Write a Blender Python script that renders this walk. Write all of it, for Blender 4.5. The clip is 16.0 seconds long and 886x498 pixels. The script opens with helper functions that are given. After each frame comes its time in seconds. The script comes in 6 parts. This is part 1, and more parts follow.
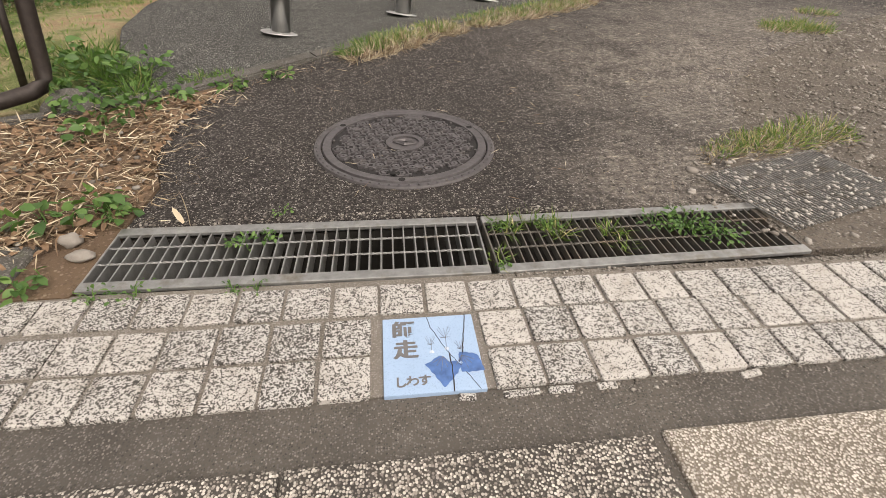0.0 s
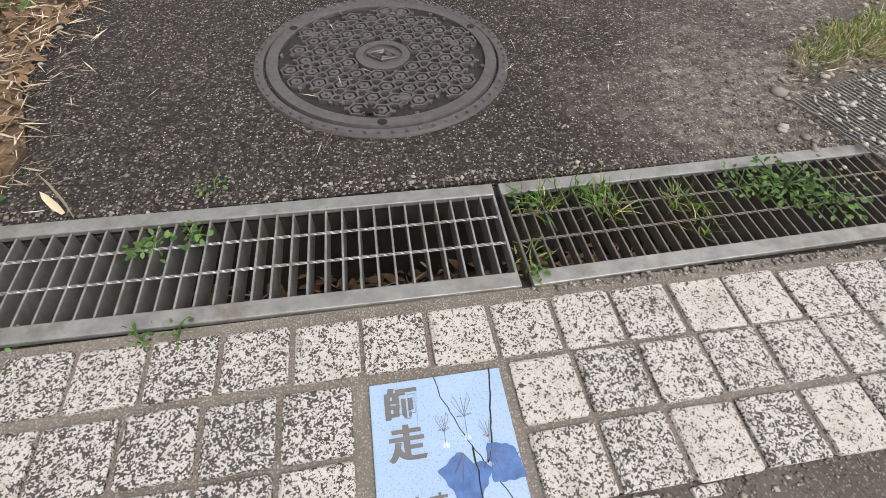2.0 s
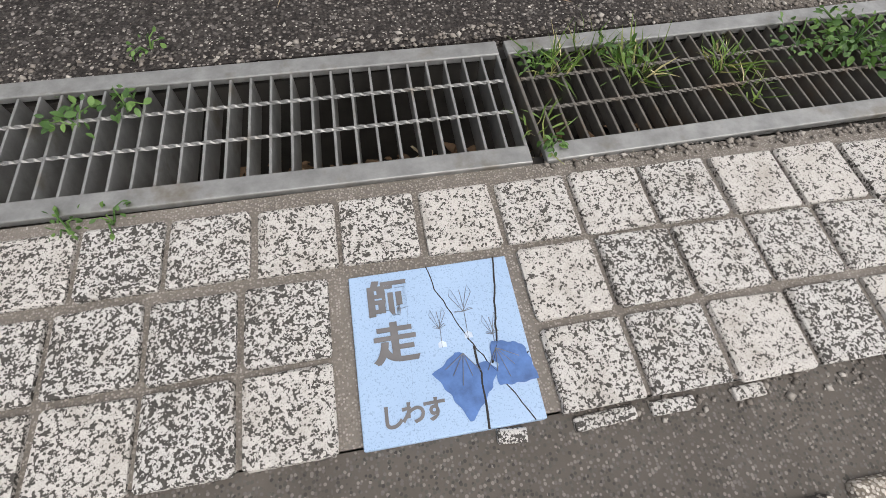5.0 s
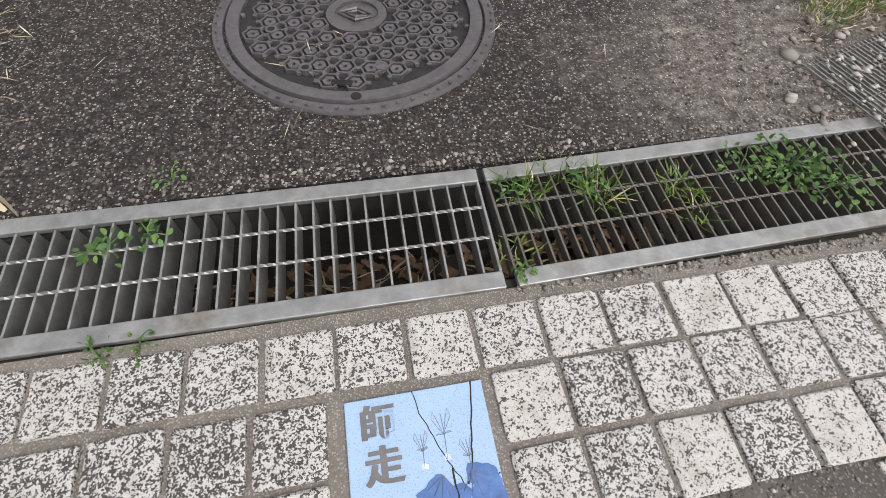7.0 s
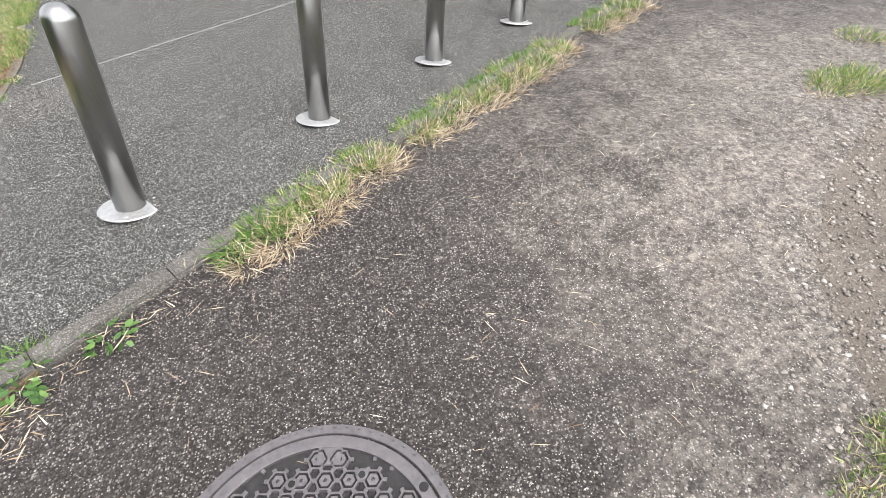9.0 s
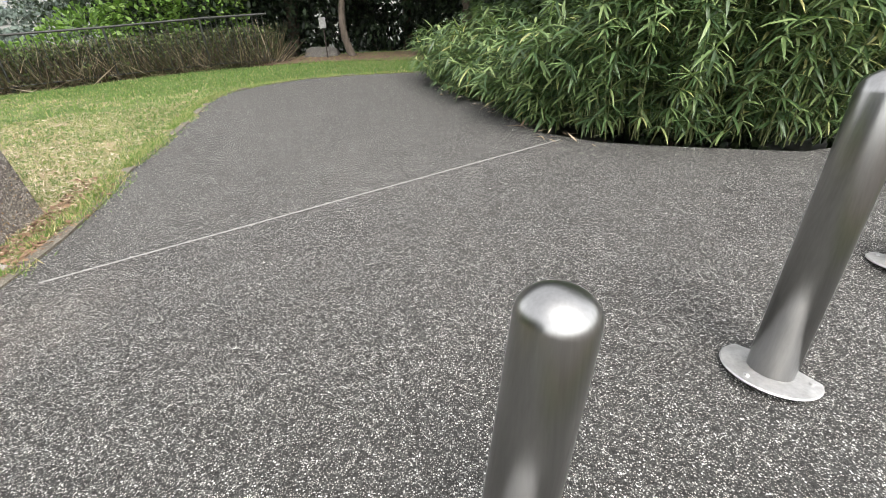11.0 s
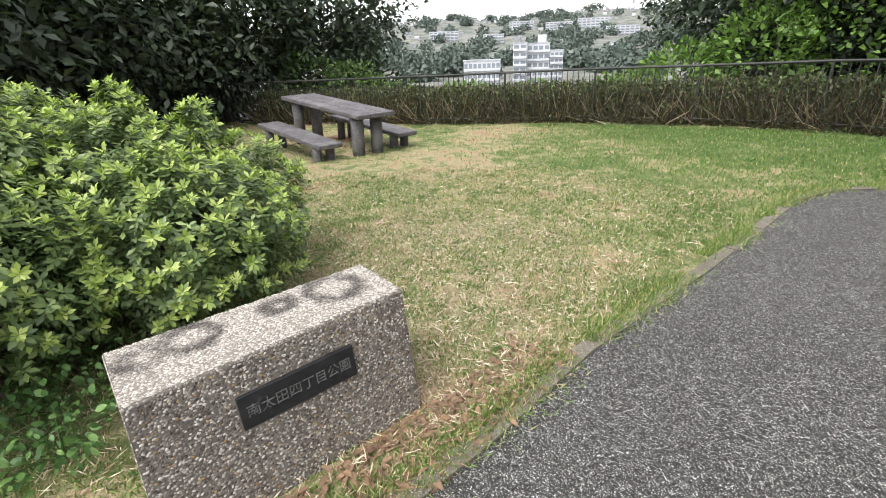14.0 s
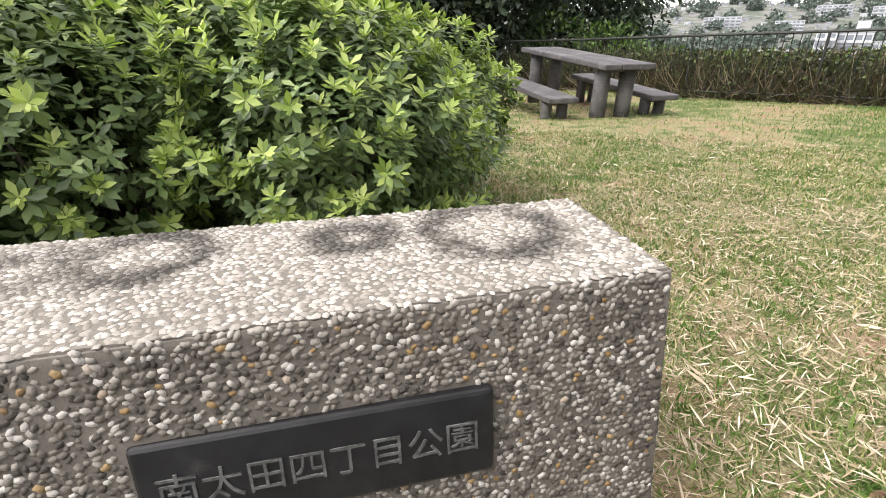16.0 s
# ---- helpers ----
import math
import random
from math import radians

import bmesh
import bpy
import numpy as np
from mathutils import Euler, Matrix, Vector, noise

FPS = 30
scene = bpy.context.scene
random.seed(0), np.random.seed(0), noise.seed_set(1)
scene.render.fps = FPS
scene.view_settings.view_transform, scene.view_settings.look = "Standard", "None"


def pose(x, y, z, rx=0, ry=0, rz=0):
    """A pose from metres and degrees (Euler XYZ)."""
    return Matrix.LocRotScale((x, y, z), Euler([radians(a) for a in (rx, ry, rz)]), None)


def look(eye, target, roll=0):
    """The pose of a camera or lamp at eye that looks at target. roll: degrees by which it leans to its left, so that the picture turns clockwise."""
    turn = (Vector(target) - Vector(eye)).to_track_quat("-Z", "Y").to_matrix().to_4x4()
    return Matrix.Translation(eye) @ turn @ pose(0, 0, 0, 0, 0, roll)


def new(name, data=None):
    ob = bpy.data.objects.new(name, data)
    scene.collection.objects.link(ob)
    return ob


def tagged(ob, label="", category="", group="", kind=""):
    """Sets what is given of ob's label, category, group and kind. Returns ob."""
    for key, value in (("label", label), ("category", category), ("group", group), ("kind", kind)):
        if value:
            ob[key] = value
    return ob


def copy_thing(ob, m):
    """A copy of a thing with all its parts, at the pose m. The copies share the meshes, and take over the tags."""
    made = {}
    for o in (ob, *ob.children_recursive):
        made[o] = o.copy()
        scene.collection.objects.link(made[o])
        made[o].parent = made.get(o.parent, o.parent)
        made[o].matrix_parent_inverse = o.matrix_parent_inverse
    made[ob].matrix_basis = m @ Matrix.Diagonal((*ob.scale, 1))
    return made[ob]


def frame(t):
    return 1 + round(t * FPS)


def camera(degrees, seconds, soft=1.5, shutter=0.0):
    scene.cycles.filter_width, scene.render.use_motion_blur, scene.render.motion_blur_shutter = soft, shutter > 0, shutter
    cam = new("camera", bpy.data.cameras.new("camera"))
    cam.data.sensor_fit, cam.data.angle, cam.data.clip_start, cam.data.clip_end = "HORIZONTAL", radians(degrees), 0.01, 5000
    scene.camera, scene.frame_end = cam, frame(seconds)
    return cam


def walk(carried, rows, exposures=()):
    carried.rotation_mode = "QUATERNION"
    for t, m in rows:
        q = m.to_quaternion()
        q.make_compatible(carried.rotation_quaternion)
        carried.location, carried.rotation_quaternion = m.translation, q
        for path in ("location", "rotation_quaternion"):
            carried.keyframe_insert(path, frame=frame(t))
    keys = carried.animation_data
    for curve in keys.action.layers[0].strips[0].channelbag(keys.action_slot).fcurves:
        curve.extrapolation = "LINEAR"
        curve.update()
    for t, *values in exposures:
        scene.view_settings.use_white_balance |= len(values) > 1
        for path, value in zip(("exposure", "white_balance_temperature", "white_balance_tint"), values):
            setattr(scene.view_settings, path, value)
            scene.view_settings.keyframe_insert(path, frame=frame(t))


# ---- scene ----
# ---- camera ----
cam = camera(86.7, 16.0, soft=0.5)

# seconds, eye, target, roll
PATH = [
    (0, (0.046, -1.115, 1.142), (0.261, 0.463, -0.069), 1.9),
    (0.5, (0.035, -0.825, 1.199), (0.265, 0.685, -0.092), 2.0),
    (1, (0.071, -0.501, 1.24), (0.312, 0.919, -0.148), 2.2),
    (1.5, (0.073, -0.404, 1.157), (0.314, 0.911, -0.331), 2.3),
    (2, (0.073, -0.424, 1.025), (0.314, 0.784, -0.55), 2.6),
    (2.5, (0.088, -0.431, 0.921), (0.321, 0.687, -0.721), 2.9),
    (3, (0.107, -0.4, 0.868), (0.332, 0.64, -0.826), 3.2),
    (3.5, (0.112, -0.381, 0.81), (0.334, 0.598, -0.919), 3.4),
    (4, (0.104, -0.38, 0.802), (0.324, 0.542, -0.959), 3.8),
    (6.5, (0.085, -0.356, 0.839), (0.292, 0.545, -0.934), 3.4),
    (7, (0.133, -0.265, 1.034), (0.376, 0.742, -0.677), 3.8),
    (7.5, (0.138, -0.112, 1.29), (0.453, 1.045, -0.311), 4.3),
    (8, (0.282, 0.207, 1.554), (0.513, 1.479, 0.028), -1.9),
    (8.5, (0.402, 0.472, 1.667), (0.652, 1.836, 0.226), -2.9),
    (9, (0.533, 0.888, 1.709), (0.797, 2.341, 0.36), -3.0),
    (9.2, (0.555, 1.054, 1.705), (0.818, 2.543, 0.397), -3.2),
    (9.9, (0.5, 1.95, 1.68), (0.6, 3.5, 0.51), -3.2),
    (10.6, (0.33, 3.0, 1.55), (0.22, 4.68, 0.48), -3.0),
    (11.3, (0.164, 4.018, 1.368), (-0.118, 5.794, 0.492), -2.8),
    (11.5, (0.093, 4.235, 1.379), (-0.29, 6.004, 0.526), -2.7),
    (12, (-0.132, 4.719, 1.479), (-0.77, 6.429, 0.661), -2.4),
    (12.5, (-0.398, 5.146, 1.518), (-1.335, 6.722, 0.719), -2.5),
    (13, (-0.657, 5.557, 1.579), (-1.894, 6.918, 0.794), -2.6),
    (13.5, (-1.005, 5.805, 1.629), (-2.504, 6.875, 0.85), -2.6),
    (14, (-1.422, 6.01, 1.634), (-3.114, 6.726, 0.845), -2.3),
    (14.5, (-1.779, 6.211, 1.585), (-3.57, 6.547, 0.76), -2.1),
    (15, (-2.122, 6.243, 1.448), (-3.933, 6.361, 0.609), -1.8),
    (15.5, (-2.368, 6.259, 1.22), (-4.183, 6.231, 0.38), -1.1),
    (16, (-2.493, 6.246, 1.006), (-4.313, 6.105, 0.189), -0.7),
]
EXPOSURES = [
    (0.0, -0.48, 7450, 14), (1.0, -0.44, 7100, 13), (3.0, -0.61, 6700, 12), (6.5, -0.64, 6600, 12), (7.0, -0.55, 6550, 12), (7.5, -0.28, 6500, 12),
    (8.0, 0.17, 6400, 12), (8.5, 0.33, 6400, 12), (9.0, 0.5, 6450, 12), (11.3, 0.5, 6650, 12), (12.5, 0.27, 6550, 11), (14.5, 0.26, 6500, 12), (16.0, 0.28, 6700, 13),
]
walk(cam, [(t, look(e, g, r)) for t, e, g, r in PATH], EXPOSURES)

# ---- world and light: a bright overcast day ----
world = bpy.data.worlds.new("sky")
scene.world = world
world.use_nodes = True
wn = world.node_tree
sky = wn.nodes.new("ShaderNodeTexSky")
sky.sky_type, sky.sun_disc = "NISHITA", False
sky.sun_elevation, sky.sun_rotation = radians(58), radians(150)
sky.air_density, sky.dust_density, sky.ozone_density = 1.0, 2.5, 1.0
hsv = wn.nodes.new("ShaderNodeHueSaturation")
hsv.inputs["Saturation"].default_value, hsv.inputs["Value"].default_value = 0.16, 3.0
back = wn.nodes["Background"]
back.inputs["Strength"].default_value = 0.15
wn.links.new(sky.outputs["Color"], hsv.inputs["Color"])
wn.links.new(hsv.outputs["Color"], back.inputs["Color"])
sun = new("sun", bpy.data.lights.new("sun", "SUN"))
sun.data.energy, sun.data.angle, sun.data.color = 1.2, radians(22), (1.0, 0.96, 0.9)
sun.matrix_world = look((0, 0, 30), (0 - 30 * math.sin(radians(150)) / math.tan(radians(58)), -30 * math.cos(radians(150)) / math.tan(radians(58)), 0))

# ---- building helpers ----
rng = np.random.default_rng(7)


def mesh_np(name, verts, faces):
    me = bpy.data.meshes.new(name)
    verts, faces = np.asarray(verts, np.float32), np.asarray(faces, np.int32)
    k = faces.shape[1]
    me.vertices.add(len(verts))
    me.vertices.foreach_set("co", verts.ravel())
    me.loops.add(faces.size)
    me.loops.foreach_set("vertex_index", faces.ravel())
    me.polygons.add(len(faces))
    me.polygons.foreach_set("loop_start", np.arange(0, faces.size, k, dtype=np.int32))
    me.update(calc_edges=True)
    me.validate()
    return me


def finish(me, material, smooth=False):
    me.materials.append(material)
    if smooth:
        me.polygons.foreach_set("use_smooth", np.ones(len(me.polygons), dtype=bool))
    return me


def solid(name, bm, material, smooth=False):
    me = bpy.data.meshes.new(name)
    bmesh.ops.recalc_face_normals(bm, faces=bm.faces[:])
    bm.to_mesh(me)
    bm.free()
    return finish(me, material, smooth)


def part(name, bm, material, parent=None, label="", smooth=False):
    me = bm if isinstance(bm, bpy.types.Mesh) else solid(name, bm, material, smooth)
    ob = new(name, me)
    if parent is not None:
        ob.parent = parent
    if label:
        ob["label"] = label
    return ob


def thing(name, at, label, category, group="", kind="", turn=0):
    ob = new(name)
    ob.empty_display_size = 0.1
    ob.matrix_world = pose(*at, 0, 0, turn)
    return tagged(ob, label, category, group, kind)


def box(bm, lo, hi, bevel=0.0, seg=2, m=None):
    r = bmesh.ops.create_cube(bm, size=1.0)
    vs = r["verts"]
    for v in vs:
        v.co = Vector([l + (h - l) * (c + 0.5) for l, h, c in zip(lo, hi, v.co)])
    if bevel:
        es = list({e for v in vs for e in v.link_edges})
        r2 = bmesh.ops.bevel(bm, geom=es, offset=bevel, segments=seg, affect="EDGES", profile=0.5)
        vs = list({v for f in r2["faces"] for v in f.verts} | {v for v in vs if v.is_valid})
    if m is not None:
        bmesh.ops.transform(bm, matrix=m, verts=vs)
    return vs


def prism(poly, z0, z1):
    bm = bmesh.new()
    low = [bm.verts.new((x, y, z0)) for x, y in poly]
    top = [bm.verts.new((x, y, z1)) for x, y in poly]
    bm.faces.new(top), bm.faces.new(low[::-1])
    n = len(poly)
    for i in range(n):
        bm.faces.new((low[i], low[(i + 1) % n], top[(i + 1) % n], top[i]))
    return bm


def lathe(bm, profile, seg=24, m=None):
    rings = []
    for r, z in profile:
        if r < 1e-5:
            rings.append([bm.verts.new((0, 0, z))])
        else:
            rings.append([bm.verts.new((r * math.cos(2 * math.pi * i / seg), r * math.sin(2 * math.pi * i / seg), z)) for i in range(seg)])
    for a, b in zip(rings, rings[1:]):
        for i in range(seg):
            j = (i + 1) % seg
            q = [a[i % len(a)], a[j % len(a)], b[j % len(b)], b[i % len(b)]]
            q = [v for k, v in enumerate(q) if v not in q[:k]]
            if len(q) > 2:
                bm.faces.new(q)
    if m is not None:
        bmesh.ops.transform(bm, matrix=m, verts=[v for r in rings for v in r])
    return bm


def tube(bm, pts, radii, seg=8, cap=True):
    pts = [Vector(p) for p in pts]
    rings = []
    ref = Vector((0.31, 0.17, 0.94))
    for i, p in enumerate(pts):
        d = (pts[min(i + 1, len(pts) - 1)] - pts[max(i - 1, 0)]).normalized()
        if abs(d.dot(ref)) > 0.97:
            ref = Vector((1, 0, 0))
        a = d.cross(ref).normalized()
        b = d.cross(a)
        rings.append([bm.verts.new(p + radii[i] * (math.cos(2 * math.pi * k / seg) * a + math.sin(2 * math.pi * k / seg) * b)) for k in range(seg)])
    for a, b in zip(rings, rings[1:]):
        for k in range(seg):
            bm.faces.new((a[k], a[(k + 1) % seg], b[(k + 1) % seg], b[k]))
    if cap:
        bm.faces.new(rings[0][::-1]), bm.faces.new(rings[-1])
    return bm


def unit(v):
    return v / np.maximum(np.linalg.norm(v, axis=1, keepdims=True), 1e-9)


def leaf_mesh(name, base, way, normal, length, width, material, us=(0, 0.45, 1), ws=(0.12, 1, 0.0), droop=0.2, fold=0.15):
    """One mesh of leaves: base points, directions, face normals, lengths and widths."""
    n = len(base)
    way = unit(way)
    side = unit(np.cross(way, normal))
    nor = np.cross(side, way)
    length, width = np.broadcast_to(length, n)[:, None], np.broadcast_to(width, n)[:, None]
    cols = []
    for u, w in zip(us, ws):
        mid = base + way * length * u - nor * length * droop * u * u
        edge = side * width * w * 0.5
        lift = nor * width * w * fold
        cols += [mid - edge + lift, mid, mid + edge + lift]
    verts = np.stack(cols, 1).reshape(-1, 3)
    k = 3 * len(us)
    quads = []
    for i in range(len(us) - 1):
        for s in (0, 1):
            a = 3 * i + s
            quads.append((a, a + 1, a + 4, a + 3))
    faces = (np.arange(n)[:, None, None] * k + np.array(quads)[None]).reshape(-1, 4)
    return finish(mesh_np(name, verts, faces), material, True)


def slip_mesh(name, base, way, normal, length, width, material, fold=0.2, broad=0.5):
    """Cheap small leaves: one folded pair of triangles each."""
    n = len(base)
    way = unit(way)
    side = unit(np.cross(way, normal))
    nor = np.cross(side, way)
    length, width = np.broadcast_to(length, n)[:, None], np.broadcast_to(width, n)[:, None]
    mid = base + way * length * broad + nor * width * fold
    v = np.stack([base, mid - side * width * 0.5, base + way * length, mid + side * width * 0.5], 1).reshape(-1, 3)
    f = (np.arange(n)[:, None, None] * 4 + np.array([[0, 2, 1], [0, 3, 2]])[None]).reshape(-1, 3)
    return finish(mesh_np(name, v, f), material)


def inside(poly, x, y):
    c = np.zeros(len(x), bool)
    n = len(poly)
    for i in range(n):
        (x0, y0), (x1, y1) = poly[i], poly[(i + 1) % n]
        hit = ((y0 > y) != (y1 > y)) & (x < (x1 - x0) * (y - y0) / (y1 - y0 + 1e-12) + x0)
        c ^= hit
    return c


def scatter(poly, n):
    p = np.array(poly)
    lo, hi = p.min(0), p.max(0)
    q = lo + (hi - lo) * rng.random((int(n * 1.0), 2))
    return q[inside(poly, q[:, 0], q[:, 1])]


def rand_dirs(n, up=0.0):
    v = rng.normal(size=(n, 3))
    v[:, 2] += up
    return unit(v)


# ---- materials ----
class Mat:
    def __init__(self, name, rough=0.85, metal=0.0, spec=0.5):
        self.m = bpy.data.materials.new(name)
        self.m.use_nodes = True
        self.nt = self.m.node_tree
        self.b = self.nt.nodes["Principled BSDF"]
        self.b.inputs["Roughness"].default_value = rough
        self.b.inputs["Metallic"].default_value = metal
        self.b.inputs["Specular IOR Level"].default_value = spec
        self.geo = self.nt.nodes.new("ShaderNodeNewGeometry")
        self.pos = self.geo.outputs["Position"]

    def link(self, a, b):
        self.nt.links.new(a, b)

    def tex(self, scale, detail=4.0, rough=0.55, warp=0.0, stretch=None):
        n = self.nt.nodes.new("ShaderNodeTexNoise")
        n.inputs["Scale"].default_value, n.inputs["Detail"].default_value = scale, detail
        n.inputs["Roughness"].default_value, n.inputs["Distortion"].default_value = rough, warp
        self.link(self.stretched(stretch), n.inputs["Vector"])
        return n.outputs["Fac"]

    def stretched(self, stretch):
        if stretch is None:
            return self.pos
        mp = self.nt.nodes.new("ShaderNodeMapping")
        mp.inputs["Scale"].default_value = stretch[:3]
        if len(stretch) > 3:
            mp.inputs["Rotation"].default_value = (0, 0, stretch[3])
        self.link(self.pos, mp.inputs["Vector"])
        return mp.outputs["Vector"]

    def cells(self, scale, out="Color", feature="F1", rand=1.0):
        n = self.nt.nodes.new("ShaderNodeTexVoronoi")
        n.feature = feature
        n.inputs["Scale"].default_value = scale
        n.inputs["Randomness"].default_value = rand
        self.link(self.pos, n.inputs["Vector"])
        if out == "Color":
            s = self.nt.nodes.new("ShaderNodeSeparateColor")
            self.link(n.outputs["Color"], s.inputs["Color"])
            return s.outputs["Red"], n.outputs["Distance"]
        return n.outputs[out]

    def ramp(self, fac, stops, ease="LINEAR"):
        r = self.nt.nodes.new("ShaderNodeValToRGB")
        r.color_ramp.interpolation = ease
        while len(r.color_ramp.elements) < len(stops):
            r.color_ramp.elements.new(0.5)
        for e, (p, c) in zip(r.color_ramp.elements, stops):
            e.position = p
            e.color = (*c, 1) if isinstance(c, tuple) else (c, c, c, 1)
        self.link(fac, r.inputs["Fac"])
        return r.outputs["Color"]

    def mix(self, fac, a, b, mode="MIX"):
        n = self.nt.nodes.new("ShaderNodeMix")
        n.data_type, n.blend_type = "RGBA", mode
        for sock, v in ((n.inputs[0], fac), (n.inputs[6], a), (n.inputs[7], b)):
            if isinstance(v, (int, float)):
                sock.default_value = v if sock.type == "VALUE" else (v, v, v, 1)
            elif isinstance(v, tuple):
                sock.default_value = (*v, 1)
            else:
                self.link(v, sock)
        return n.outputs[2]

    def maths(self, op, a, b=0.0):
        n = self.nt.nodes.new("ShaderNodeMath")
        n.operation = op
        for sock, v in zip(n.inputs, (a, b)):
            if isinstance(v, (int, float)):
                sock.default_value = v
            else:
                self.link(v, sock)
        return n.outputs[0]

    def paint(self, colour):
        if isinstance(colour, tuple):
            self.b.inputs["Base Color"].default_value = (*colour, 1)
        else:
            self.link(colour, self.b.inputs["Base Color"])
        return self

    def bump(self, height, strength=0.4, dist=0.004):
        n = self.nt.nodes.new("ShaderNodeBump")
        n.inputs["Strength"].default_value, n.inputs["Distance"].default_value = strength, dist
        self.link(height, n.inputs["Height"])
        self.link(n.outputs["Normal"], self.b.inputs["Normal"])
        return self

    def island(self):
        return self.geo.outputs["Random Per Island"]

    def lucent(self, colour, amount=0.35):
        t = self.nt.nodes.new("ShaderNodeBsdfTranslucent")
        if isinstance(colour, tuple):
            t.inputs["Color"].default_value = (*colour, 1)
        else:
            self.link(colour, t.inputs["Color"])
        x = self.nt.nodes.new("ShaderNodeMixShader")
        x.inputs[0].default_value = amount
        self.link(self.b.outputs[0], x.inputs[1])
        self.link(t.outputs[0], x.inputs[2])
        self.link(x.outputs[0], self.nt.nodes["Material Output"].inputs["Surface"])
        return self


def stony(name, scale, stones, ground, share, rough=0.9, patch=None, bump=0.5, dist=0.004, fine=None):
    """Binder with visible stones: share is the part of the cells that show as stones."""
    m = Mat(name, rough, spec=0.3)
    val, d = m.cells(scale)
    col = m.ramp(val, [(0.0, stones[0]), (0.35, stones[1]), (0.7, stones[2]), (1.0, stones[3])])
    edge = m.ramp(d, [(0.0, 1.0), (share, 1.0), (min(share + 0.12, 1.0), 0.0)])
    dirt = m.tex(1.7, 5, 0.6)
    grd = m.mix(m.ramp(dirt, [(0.35, 0.0), (0.65, 1.0)]), ground[0], ground[1])
    c = m.mix(edge, grd, col)
    g = m.tex(9.0, 5, 0.7)
    c = m.mix(m.ramp(g, [(0.3, 0.5), (0.7, 0.0)]), c, m.mix(1.0, c, (0.62, 0.6, 0.57), "MULTIPLY"))
    if patch:
        c = m.mix(m.ramp(m.tex(patch[0], 4, 0.6), [(patch[1], 0.0), (patch[1] + 0.12, 1.0)]), c, patch[2])
    m.paint(c)
    h = m.mix(0.5, edge, m.tex(scale * 2.2, 3, 0.6))
    m.bump(h, bump, dist)
    return m.m


def asphalt(name, scale, stones, ground, dust, white, bump=1.0, dist=0.007):
    """Worn asphalt: coarse grey stones, pale chips, dusty patches at given places."""
    m = Mat(name, 0.9, spec=0.35)
    val, d = m.cells(scale)
    val2, d2 = m.cells(scale * 1.9)
    col = m.ramp(val, [(0.0, stones[0]), (0.4, stones[1]), (0.75, stones[2]), (1.0, stones[3])])
    edge = m.ramp(d, [(0.0, 1.0), (0.33, 1.0), (0.52, 0.0)])
    grd = m.mix(m.ramp(m.tex(1.7, 5, 0.6), [(0.35, 0.0), (0.65, 1.0)]), ground[0], ground[1])
    fines = m.ramp(val2, [(0.0, ground[0]), (0.8, stones[1]), (1.0, stones[2])])
    binder = m.mix(0.6, grd, fines)
    grit = m.tex(26, 5, 0.7)
    for (cx, cy), r, amount in dust:
        v = m.nt.nodes.new("ShaderNodeVectorMath")
        v.operation = "DISTANCE"
        w = m.nt.nodes.new("ShaderNodeCombineXYZ")
        w.inputs[0].default_value, w.inputs[1].default_value = cx, cy
        m.link(m.pos, v.inputs[0]), m.link(w.outputs[0], v.inputs[1])
        far = m.maths("ADD", m.maths("DIVIDE", v.outputs["Value"], r), m.maths("MULTIPLY", m.maths("SUBTRACT", m.tex(3.2, 6, 0.7), 0.5), 1.7))
        k = m.maths("MULTIPLY", m.ramp(far, [(0.3, 1.0), (1.05, 0.0)]), m.ramp(grit, [(0.38, amount), (0.6, amount * 0.3)]))
        binder = m.mix(m.maths("MULTIPLY", k, 0.8), binder, (0.25, 0.222, 0.19))
        col = m.mix(m.maths("MULTIPLY", k, 0.5), col, (0.43, 0.395, 0.35))
    c = m.mix(edge, binder, col)
    chips = m.maths("MULTIPLY", m.ramp(val2, [(white, 0.0), (white + 0.02, 1.0)]), m.ramp(d2, [(0.0, 1.0), (0.3, 1.0), (0.42, 0.0)]))
    c = m.mix(chips, c, (0.55, 0.53, 0.49))
    c = m.mix(m.ramp(m.tex(6.0, 5, 0.7), [(0.35, 0.45), (0.65, 0.0)]), c, m.mix(1.0, c, (0.6, 0.57, 0.55), "MULTIPLY"))
    mottle = m.tex(scale * 0.3, 4, 0.8)
    c = m.mix(m.ramp(mottle, [(0.4, 0.75), (0.53, 0.0)]), c, m.mix(1.0, c, (0.42, 0.4, 0.39), "MULTIPLY"))
    c = m.mix(m.ramp(mottle, [(0.54, 0.0), (0.68, 0.6)]), c, m.mix(1.0, c, (1.9, 1.88, 1.82), "MULTIPLY"))
    m.paint(c)
    m.bump(m.mix(0.35, edge, m.mix(0.5, m.ramp(d2, [(0.0, 1.0), (0.6, 0.0)]), grit)), bump, dist)
    return m.m


